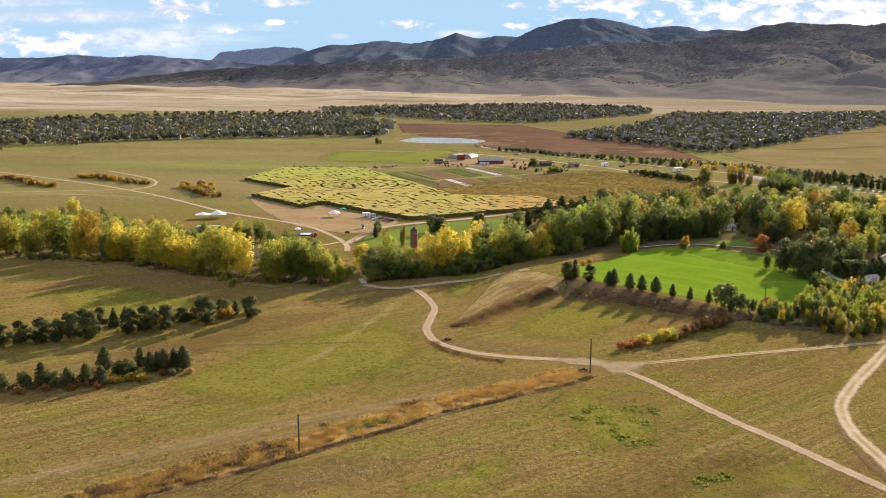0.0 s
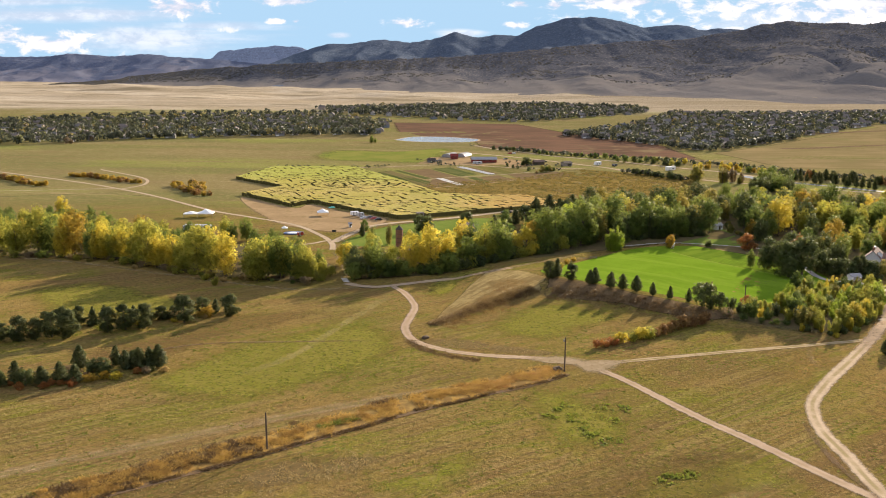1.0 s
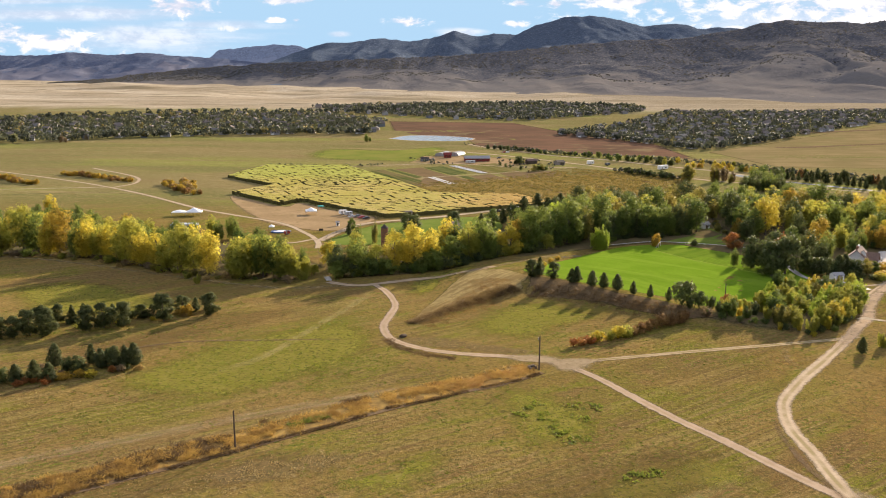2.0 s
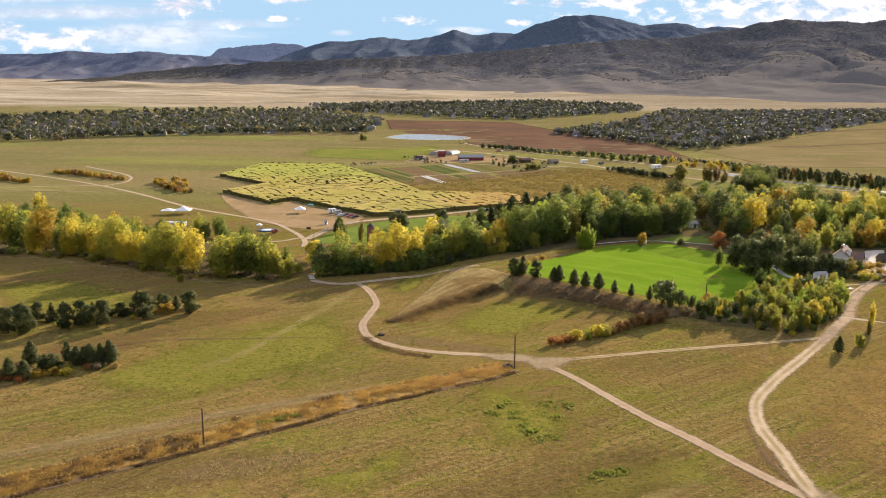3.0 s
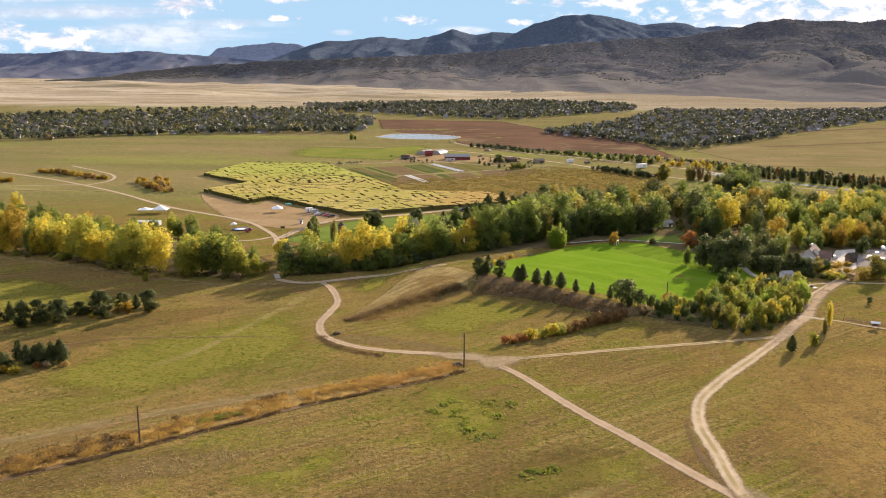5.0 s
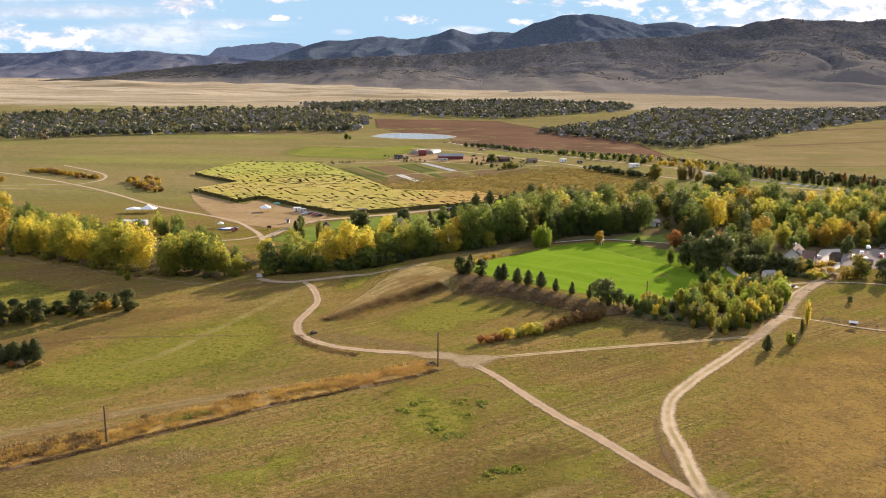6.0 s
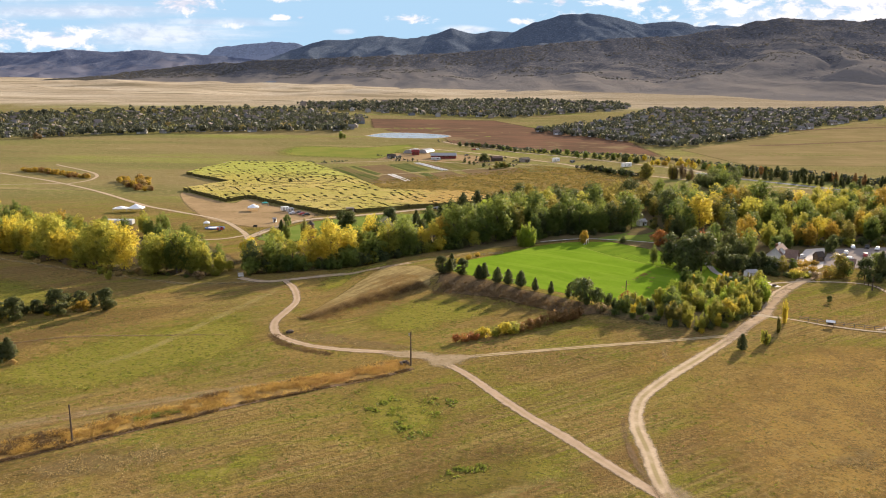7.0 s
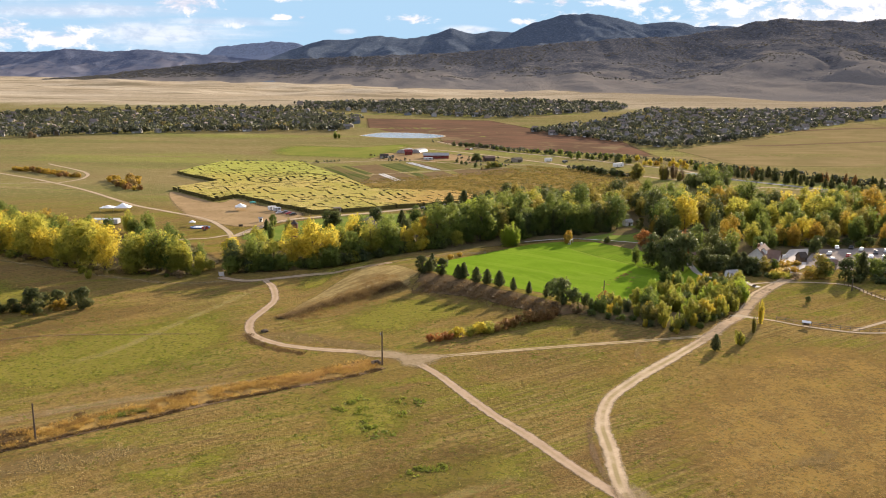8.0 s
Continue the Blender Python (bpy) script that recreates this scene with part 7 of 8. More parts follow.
strip("ditch_floor", [(p[0] + 0.3, p[1] - 0.4) for p in DITCH], 12.5, M["ditch_turf"], "golden grass-covered ditch floor", "ditch", cols=9)
grass_stuff("tall_grass", clumped(band(DITCH[2:], 4.8, 3800, 71), 3.0, 0.47), 71, 0.15, 0.75, M["ditch_leaf"], "tall yellow grass in clumps along the ditch", 12, 0.5, 0.06)
# dark strip paints the edge's shadow; the ditch has no modelled step
strip("ditch_edge", [(p[0] + 3.05, p[1] - 3.85) for p in DITCH], 2.2, M["dark_line"], "dark eroded near edge of the ditch with painted shadow", "ditch", cols=5)
grass_stuff("tall_grass", clumped(band(DITCH[:3], 4.4, 3200, 70), 2.6, 0.48), 70, 0.15, 0.85, M["ditch_leaf"], "tall straw-coloured grass along the ditch", 12, 0.45, 0.06)
grass_stuff("tall_grass", clumped(band([(6, 206), (17, 212.5), (28, 221)], 2.8, 1100, 72), 2.5, 0.45), 72, 0.15, 0.7, M["gold_leaf"], "tall orange-gold grass along the ditch", 11, 0.7, 0.06)
# dark blades deepen the painted shadow line along the near edge
grass_stuff("dead_grass", clumped(band([(p[0] + 3.0 + 0.5 * math.sin(i * 2.3), p[1] - 3.7 - 0.6 * math.sin(i * 1.7)) for i, p in enumerate(smooth_line(DITCH, 7.0))], 0.5, 2200, 73), 5.0, 0.34), 73, 0.12, 0.42, M["brown_leaf"], "dark dead grass standing in for the ditch edge shadow", 8, 0.25, 0.12)
grass_stuff("dead_grass", clumped(band([(-82, 138), (-66, 151), (-52, 163), (-44, 169)], 4.2, 1900, 74), 3.0, 0.50), 74, 0.15, 0.7, M["brown_leaf"], "brown brush in the ditch", 9, 0.5, 0.08)
grass_stuff("dead_grass", clumped(band([(-40, 178), (-20, 194), (0, 209)], 1.2, 500, 84), 4.0, 0.55), 84, 0.15, 0.5, M["brown_leaf"], "dead brush on the far edge of the ditch", 8, 0.5, 0.12)
grass_stuff("dead_grass", band([(-47, 168.5), (-41, 173)], 1.1, 150, 86), 86, 0.2, 0.6, M["brown_leaf"], "dark brush clump in the ditch beside the pole", 9, 0.5, 0.14)
grass_stuff("green_weeds", band([(-29, 180), (-21, 186)], 1.2, 120, 75), 75, 0.3, 0.7, M["weed_leaf"], "green weeds in the ditch", 7, 0.4, 0.14)
grass_stuff("bank_brush", band([(-14, 247), (-10, 239), (-2, 233), (8, 229)], 1.6, 260, 76), 76, 0.1, 0.4, M["brown_leaf"], "brown brush along the road bank", 7, 0.5, 0.12)
grass_stuff("bank_hay", band([(-5, 262), (5, 279), (16, 298), (20, 318)], 9.0, 1600, 77), 77, 0.06, 0.22, M["ditch_brown"], "cut hay lying on the bank", 8, 0.7, 0.12)
grass_stuff("bank_hay", band([(-7.5, 263.5), (0, 273.5), (9.5, 286), (20, 300), (28, 309)], 2.8, 1900, 78), 78, 0.15, 0.75, M["bank_leaf"], "rough brown straw at the foot of the bank", 8, 0.6, 0.08)
grass_stuff("bank_brush", clumped(band([(-8, 262.5), (0, 272.5), (9.5, 285), (20, 299), (28, 308)], 1.2, 900, 89), 2.0, 0.46), 89, 0.2, 0.8, M["brown_leaf"], "dark brown brush at the foot of the bank", 9, 0.4, 0.10)
grass_stuff("dead_grass", clumped(band([(-84, 134.5), (-66, 149.5), (-50, 162), (-40, 168)], 2.4, 1100, 90), 2.2, 0.50), 90, 0.2, 0.8, M["brown_leaf"], "dark brown brush along the near side of the ditch", 10, 0.4, 0.09)
grass_stuff("bank_scrub", band([(34, 306), (50, 298), (66, 286), (84, 275)], 6.0, 500, 79), 79, 0.2, 0.7, M["brown_leaf"], "brown scrub on the bank below the pines", 8, 0.6, 0.14)
TAWNY = [(-19, 577), (-45, 632), (2, 665), (45, 697), (95, 754), (178, 712), (172, 603), (72, 552), (38, 575)]
rs_c = np.random.RandomState(88)
crop = np.stack([rs_c.uniform(-45, 180, 16000), rs_c.uniform(552, 754, 16000)], 1)
crop = np.array([p for p in crop if inside(p, TAWNY)])
M["crop_leaf"] = leaf_material("dry_crop_plants", (0.20, 0.15, 0.045), (0.25, 0.185, 0.055), (0.10, 0.105, 0.03), 0.4, 0.6, 0)
grass_stuff("crop_plants", clumped(crop, 5.0, 0.42), 88, 0.3, 0.75, M["crop_leaf"], "low dry tawny crop plants in the field", 4, 0.5, 0.3)
M["tuft_leaf"] = leaf_material("pale_grass_tufts", (0.34, 0.26, 0.09), (0.38, 0.29, 0.11), (0.28, 0.22, 0.07), 0.3, 0.3)
rs_w = np.random.RandomState(80)
M["pale_tuft"] = leaf_material("bleached_grass_tufts", (0.40, 0.315, 0.145), (0.46, 0.36, 0.17), (0.33, 0.25, 0.10), 0.35, 0.3, 0)
grass_stuff("bleached_tufts", clumped(rs_w.normal(size=(900, 2)) * (9, 3.4) @ np.array([[0.80, 0.60], [-0.60, 0.80]]) + (-26, 158), 2.5, 0.48), 87, 0.08, 0.28, M["pale_tuft"], "bleached grass tufts on worn turf", 7, 0.4, 0.10)
wx, wy = rs_w.uniform(-150, 175, 40000), rs_w.uniform(128, 300, 40000)
ROADS = np.vstack([smooth_line(q, 3.0) for q in ([(-25, 312), (-16, 287), (-17, 260), (-13, 247), (-3, 238), (25, 232), (34, 229.5), (53.8, 203.5), (69.6, 178), (84.8, 153)], [(92, 137), (87, 158), (87.3, 185), (92.4, 203.5), (119.3, 241.5), (146, 280), (161, 311)], [(33, 230), (53, 232), (101, 247), (134, 258)])])
free = np.array([np.min((ROADS[:, 0] - a) ** 2 + (ROADS[:, 1] - b) ** 2) > 14 for a, b in zip(wx, wy)])
wx, wy = wx[free], wy[free]
keep = fbm(wx / 26, wy / 20, 4) + 0.30 * fbm(wx / 5, wy / 5, 2) + 0.10 * ((wx + 35) ** 2 / 900 + (wy - 222) ** 2 / 500 < 1) > 0.715
grass_stuff("weed_tufts", np.stack([wx, wy], 1)[keep][:2600], 80, 0.06, 0.20, M["weed_leaf"], "low green weeds strewn over the meadow", 5, 0.3, 0.26)
keep = fbm(wx / 22 + 40, wy / 16 + 9, 4) > 0.53
grass_stuff("straw_tufts", np.stack([wx, wy], 1)[keep][:6000], 81, 0.08, 0.25, M["tuft_leaf"], "straw-coloured grass tufts strewn over the meadow", 5, 0.4, 0.16)
grass_stuff("green_weeds", np.array([(27, 194), (30, 189), (33, 184), (34, 181), (35, 178), (29, 196), (40, 190), (43, 195), (25, 190), (46, 158), (48, 159), (50, 160), (52, 162), (36, 176), (38, 196)]).repeat(5, 0) + rs_w.normal(size=(75, 2)) * 1.1, 82, 0.2, 0.5, M["weed_leaf"], "dark green weed patches in the meadow", 9, 0.5, 0.3)

spots_w = rs_w.normal(size=(2600, 2))
spots_w = np.concatenate([spots_w[:1900] * (24, 15) + (-44, 222), spots_w[1900:2000] * (8, 4) + (-2, 158), spots_w[2000:2070] * (11, 4) + (54, 160), spots_w[2070:2140] * (6, 7) + (33, 190)])
spots_w = clumped(spots_w, 3.0, 0.5)
M["low_weed"] = leaf_material("low_dark_weeds", (0.155, 0.19, 0.03), (0.19, 0.215, 0.034), (0.22, 0.225, 0.038), 0.5, 0.3, 0)
grass_stuff("low_weeds", spots_w, 85, 0.06, 0.20, M["low_weed"], "small dark green weeds dotted over the turf", 6, 0.35, 0.22)

# ---- poles, wires, fences ----


def utility_pole(x, y, h, arm=True):
    ob = new("utility_pole")
    ob.matrix_basis = Matrix.Translation((x, y, float(land(x, y)) - 0.1))
    part("shaft", tube("shaft", (0, 0, 0), (0, 0, h), 0.23, 0.16, M["pole_wood"]), ob)
    part("insulator", tube("insulator", (0, 0, h), (0, 0, h + 0.22), 0.05, 0.035, M["iron"]), ob)
    if arm:
        part("bracket", box("bracket", (0.6, 0.12, 0.12), (-0.25, 0, h - 0.9), M["pole_wood"]), ob)
        part("transformer", tube("transformer", (-0.45, 0, h - 1.2), (-0.45, 0, h - 0.5), 0.16, 0.16, M["grey_roof"]), ob)
    return tagged(ob, "weathered brown wooden utility pole in the meadow", "utility pole", "utility poles")


utility_pole(-38.6, 167.5, 8.6, False)
utility_pole(31.2, 221.5, 10.0)
utility_pole(101.5, 291.5, 8.6, False)
utility_pole(199, 318, 5.0, False)


def wire(a, b, sag):
    cu = bpy.data.curves.new("power_line", "CURVE")
    cu.dimensions, cu.bevel_depth = "3D", 0.011
    sp = cu.splines.new("POLY")
    sp.points.add(16)
    for i in range(17):
        t = i / 16
        sp.points[i].co = (*(Vector(a).lerp(Vector(b), t) - Vector((0, 0, sag * 4 * t * (1 - t)))), 1)
    cu.materials.append(M["cable"])
    tagged(new("power_line", cu), "thin dark overhead power line to the farm house", "power line", "overhead lines")


ztop = float(land(101.5, 291.5)) + 8.6
wire((101.5, 291.5, ztop), (173, 357, 6.5), 1.2)
wire((101.5, 291.5, ztop - 0.5), (173, 358, 5.6), 1.4)


def rail_fence(points, gap, height, label, mat="grey_wood"):
    line = smooth_line(points, gap)
    base = line[0]
    ob = new("rail_fence")
    z0 = float(land(*base))
    ob.matrix_basis = Matrix.Translation((base[0], base[1], z0))
    post = box("post", (0.16, 0.16, height + 0.3), (0, 0, -0.3), M[mat])
    for i, (x, y) in enumerate(line):
        z = float(land(x, y)) - z0
        part("post", post, ob, m=Matrix.Translation((x - base[0], y - base[1], z)))
        if i + 1 < len(line):
            x2, y2 = line[i + 1]
            z2 = float(land(x2, y2)) - z0
            for k in (0.45, 0.9):
                part("rail", tube("rail", (x - base[0], y - base[1], z + height * k), (x2 - base[0], y2 - base[1], z2 + height * k), 0.07, 0.07, M[mat], 5), ob)
    return tagged(ob, label, "fence")


rail_fence([(157, 276), (169, 270), (180, 266), (190, 266), (210, 268)], 2.6, 1.3, "grey wooden post-and-rail fence beside the meadow")
rail_fence([(200, 327), (203, 314), (206, 303), (210, 290)], 2.2, 1.4, "dark wooden rail fence beside a gravel path", "pole_wood")
rail_fence([(-58, 398), (-64, 410), (-60, 428), (-50, 446), (-30, 460), (-5, 476)], 3.5, 1.1, "low grey fence round the park lawn")
rail_fence([(47, 358), (53, 363), (59, 367)], 2.5, 1.2, "grey rail fence at the corner of the lawn")
M["gravel_apron"] = patch_material("pale_gravel", (0.40, 0.335, 0.25), (0.34, 0.28, 0.20), 0.4, (0.2, 1.2))
field("path_apron", [(141, 279), (146, 284), (153, 278), (152, 275)], M["gravel_apron"], "pale paved apron where the path meets the road", "path", rings=5, n=40)
strip("gravel_path", [(146, 280), (152, 277), (166, 269), (180, 264), (196, 266), (215, 268)], 2.2, M["gravel"], "pale gravel path along the fence", "path")
strip("gravel_path", [(178, 266), (186, 272), (196, 279), (210, 284)], 2.0, M["gravel"], "pale gravel path to the field", "path")
strip("gravel_path", [(160, 325), (178, 330), (200, 328), (204, 314), (208, 300), (214, 288)], 2.2, M["gravel"], "pale gravel path round the paddock", "path")

# ---- farm house, shed and car park ----


def house_window(parent, x, y, z, rz, w=1.1, h=1.4):
    m = Matrix.Translation((x, y, z)) @ Matrix.Rotation(radians(rz), 4, "Z")
    win = part("window", box("window", (w + 0.2, 0.10, h + 0.2), (0, 0, -0.1), M["white"], 0.02), parent, "white-framed window", m)
    part("pane", box("pane", (w, 0.04, h), (0, -0.05, 0), M["glass"]), win)


M["house_white"] = plain("old_white_plaster", (0.66, 0.64, 0.60), 0.85, 0.2)


def farm_house():
    ob = new("farm_house")
    ob.matrix_basis = pose(178, 362, float(land(178, 362)), 0, 0, 58)
    part("wall", gable_walls("wall", 11, 8, 4.6, 8.4, M["house_white"]), ob)
    part("roof", gable_roof("roof", 11, 8, 4.6, 8.4, M["shingle"], 0.6), ob, "weathered brown shingle roof")
    turn = Matrix.Translation((1.2, -4.6, 0)) @ Matrix.Rotation(radians(90), 4, "Z")
    part("wing_wall", gable_walls("wing_wall", 6, 5.6, 3.9, 6.8, M["house_white"]), ob, m=turn)
    part("wing_roof", gable_roof("wing_roof", 6.2, 5.6, 3.9, 6.8, M["shingle"], 0.5), ob, "weathered brown shingle roof", turn)
    part("porch_roof", box("porch_roof", (4.4, 2.6, 0.18), (-3.4, -5.1, 2.7), M["shingle"], 0.03), ob)
    for x in (-5.3, -1.7):
        part("porch_post", box("porch_post", (0.16, 0.16, 2.7), (x, -6.2, 0), M["white"]), ob)
    part("chimney", box("chimney", (0.9, 0.9, 3.0), (-2.0, 0.4, 6.6), M["brick"], 0.02), ob, "brown brick chimney")
    part("chimney", box("chimney", (0.8, 0.8, 2.0), (3.2, 0.6, 7.2), M["white"], 0.02), ob, "white plastered chimney")
    part("dormer", gable_walls("dormer", 2.2, 2.0, 7.4, 8.2, M["white"]), ob, m=Matrix.Translation((-2.6, -2.2, 0)))
    part("dormer_roof", gable_roof("dormer_roof", 2.3, 2.0, 7.4, 8.3, M["shingle"], 0.25, 0.12), ob, m=Matrix.Translation((-2.6, -2.2, 0)))
    for x, z in ((-0.2, 1.2), (2.2, 1.2), (1.0, 4.2)):
        house_window(ob, x, -7.62, z, 0)
    for x in (-4.4, -2.8, 4.6):
        house_window(ob, x, -4.03, 1.2, 0)
    part("front_door", box("front_door", (1.0, 0.1, 2.1), (-3.6, -4.03, 0.1), M["red_board"], 0.02), ob, "dark red front door")
    tagged(ob, "white farm house with brown cross-gabled roof and chimneys", "house")


farm_house()


def garden_shed():
    ob = new("garden_shed")
    ob.matrix_basis = pose(159.3, 337.5, float(land(159.3, 337.5)), 0, 0, 16)
    part("wall", gable_walls("wall", 4.6, 3.0, 2.1, 3.0, M["white"]), ob)
    part("roof", gable_roof("roof", 4.6, 3.0, 2.1, 3.0, M["grey_roof"], 0.25, 0.1), ob, "pale grey roof")
    for x in (-0.75, 0.75):
        door = part("door", box("door", (1.2, 0.08, 1.8), (x, -1.53, 0.1), M["grey_roof"], 0.02), ob, "pale grey door")
        part("handle", box("handle", (0.06, 0.06, 0.2), (x * 0.4, -1.6, 1.0), M["iron"]), door)
    part("foundation", box("foundation", (4.8, 3.2, 0.3), (0, 0, -0.25), M["concrete"]), ob)
    tagged(ob, "small white garden shed with double doors on the path", "shed")


garden_shed()


def small_hut(x, y, w, d, eave, ridge, rz, wall, roof, label, name="hut", category="hut"):
    ob = new(name)
    ob.matrix_basis = pose(x, y, float(land(x, y)), 0, 0, rz)
    part("wall", gable_walls("wall", w, d, eave, ridge, M[wall]), ob)
    part("roof", gable_roof("roof", w, d, eave, ridge, M[roof], 0.35, 0.12), ob)
    part("door", box("door", (min(2.4, w * 0.3), 0.1, min(2.2, eave * 0.8)), (0, -d / 2 - 0.02, 0), M["pole_wood"]), ob)
    part("window", box("window", (0.9, 0.1, 0.8), (w * 0.32, -d / 2 - 0.02, eave * 0.45), M["glass"]), ob)
    return tagged(ob, label, category)


small_hut(199, 371, 3.4, 3.4, 2.4, 4.2, 20, "pole_wood", "dark_shingle", "small dark wooden gazebo beside the forecourt", "gazebo", "gazebo")
small_hut(206, 358, 6, 4.5, 2.6, 4.0, -25, "wall_tan", "shingle", "low tan outbuilding with brown roof", "outbuilding", "outbuilding")
small_hut(152, 368, 5, 4, 2.6, 4.0, 10, "wall_tan", "shingle", "small tan hut half hidden by trees", "hut")
small_hut(136, 455, 4.5, 3.5, 2.4, 3.6, 30, "white", "grey_roof", "white outbuilding at the edge of the wood", "outbuilding", "outbuilding")


def kiosk():
    ob = new("information_kiosk")
    ob.matrix_basis = pose(164, 268.5, float(land(164, 268.5)), 0, 0, -20)
    for x in (-0.9, 0.9):
        part("post", box("post", (0.14, 0.14, 2.0), (x, 0, -0.1), M["grey_wood"]), ob)
    part("roof", gable_roof("roof", 2.4, 1.4, 1.9, 2.3, M["white"], 0.2, 0.1), ob, "white roof")
    part("board", box("board", (1.6, 0.06, 1.0), (0, 0, 0.8), M["pole_wood"]), ob)
    tagged(ob, "small white-roofed notice board beside the fence", "notice board")


kiosk()


def soccer_goal():
    ob = new("sports_goal")
    ob.matrix_basis = pose(100.5, 400, float(land(100.5, 400)) + 0.1, 0, 0, 70)
    for x in (-2.4, 2.4):
        part("upright", tube("upright", (x, 0, 0), (x, 0, 2.2), 0.09, 0.09, M["white"]), ob)
        part("stay", tube("stay", (x, 1.2, 0), (x, 0, 2.2), 0.06, 0.06, M["white"]), ob)
    part("crossbar", tube("crossbar", (-2.4, 0, 2.2), (2.4, 0, 2.2), 0.09, 0.09, M["white"]), ob)
    part("ground_bar", tube("ground_bar", (-2.4, 1.2, 0.06), (2.4, 1.2, 0.06), 0.06, 0.06, M["white"]), ob)
    tagged(ob, "white metal sports goal at the back of the lawn", "goal")


soccer_goal()

PAINTS = {"white": (0.75, 0.75, 0.74), "silver": (0.45, 0.46, 0.47), "black": (0.02, 0.02, 0.022), "red": (0.35, 0.03, 0.025), "blue": (0.04, 0.09, 0.25), "dark": (0.07, 0.075, 0.08)}
for key, value in PAINTS.items():
    M["paint_" + key] = plain("car_paint_" + key, value, 0.3, 0.6, 0.1, vary=0.06)


def car_shape(name, length, width, height, material):
    """A car body: bonnet, cabin and boot as one bevelled hull."""
    bm = bmesh.new()
    prof = [(-0.5, 0.22), (-0.5, 0.52), (-0.44, 0.60), (-0.24, 0.64), (-0.12, 0.96), (0.05, 1.0), (0.26, 0.98), (0.42, 0.66), (0.5, 0.60), (0.5, 0.22)]
    rings = []
    for side in (-1, 1):
        rings.append([bm.verts.new((p * length, side * width / 2 * (0.82 if z > 0.7 else 1.0), z * height)) for p, z in prof])
    bm.faces.new(rings[0]), bm.faces.new(rings[1][::-1])
    for i in range(len(prof)):
        j = (i + 1) % len(prof)
        bm.faces.new((rings[0][i], rings[1][i], rings[1][j], rings[0][j]))
    bmesh.ops.recalc_face_normals(bm, faces=bm.faces)
    bmesh.ops.bevel(bm, geom=bm.edges, offset=0.05, segments=2, affect="EDGES")
    return bm_mesh(name, bm, material)


TYRE = tube("tyre", (0, -0.11, 0), (0, 0.11, 0), 0.34, 0.34, M["tyre"], 16)
RIM = tube("rim", (0, -0.12, 0), (0, 0.12, 0), 0.2, 0.2, M["rim"], 12)
HULLS = {key: car_shape("body", 4.6, 1.85, 1.6, M["paint_" + key]) for key in PAINTS}
SCREEN = box("windscreen", (0.06, 1.36, 0.5), (0, 0, 0), M["glass"])
SIDE = box("side_window", (1.5, 0.06, 0.42), (0, 0, 0), M["glass"])
LAMP = box("headlight", (0.06, 0.35, 0.16), (0, 0, 0), M["rim"])


def car(x, y, rz, paint, place, group="parked cars"):
    ob = new("car")
    ob.matrix_basis = pose(x, y, float(land(x, y)) + 0.13, 0, 0, rz)
    part("body", HULLS[paint], ob)
    part("windscreen", SCREEN, ob, m=pose(-0.86, 0, 1.04, 0, 22, 0))
    part("rear_window", SCREEN, ob, m=pose(1.6, 0, 1.06, 0, -28, 0))
    for s in (-1, 1):
        part("side_window", SIDE, ob, m=pose(0.35, s * 0.86, 1.1, s * 14, 0, 0))
        part("headlight", LAMP, ob, m=pose(-2.3, s * 0.6, 0.75))
        for a in (-1.45, 1.4):
            wheel = part("wheel", TYRE, ob, m=pose(a, s * 0.82, 0.34))
            part("rim", RIM, wheel)
    return tagged(ob, f"{'dark grey' if paint == 'dark' else paint} car parked {place}", "car", group)


for x, y, rz, paint in ((217, 386, 60, "silver"), (226, 400, 70, "white"), (213, 373, 40, "white"), (233, 401, 62, "black"), (224, 382, 62, "red"), (236, 397, 60, "white"), (229, 378, 60, "silver"), (233, 380, 60, "white"), (240, 391, 65, "dark"), (238, 378, 58, "white"), (246, 394, 62, "silver"), (252, 386, 60, "white"), (258, 396, 60, "red"), (246, 372, 64, "silver"), (255, 376, 60, "blue"), (266, 390, 62, "white"), (210, 378, 58, "white"), (187, 374, 15, "white"), (190, 375, 15, "white"), (193, 376, 15, "silver")):
    car(x, y, rz, paint, "on the pale car park")
for x, y, rz, paint in ((-58, 475, 30, "dark"), (-55, 471, 30, "red"), (-52, 468, 30, "black"), (-61, 473, 40, "silver")):
    car(x, y, rz, paint, "beside the corn maze", "cars by the maze")
for x, y, rz, paint in ((-40, 822, 0, "black"), (-36, 826, 10, "dark"), (30, 843, 20, "dark"), (40, 905, 10, "white"), (36, 903, 30, "red")):
    car(x, y, rz, paint, "in the farm yard", "cars in the farm yard")

# ---- visitor yard: tents, trailers, silo, barn ----


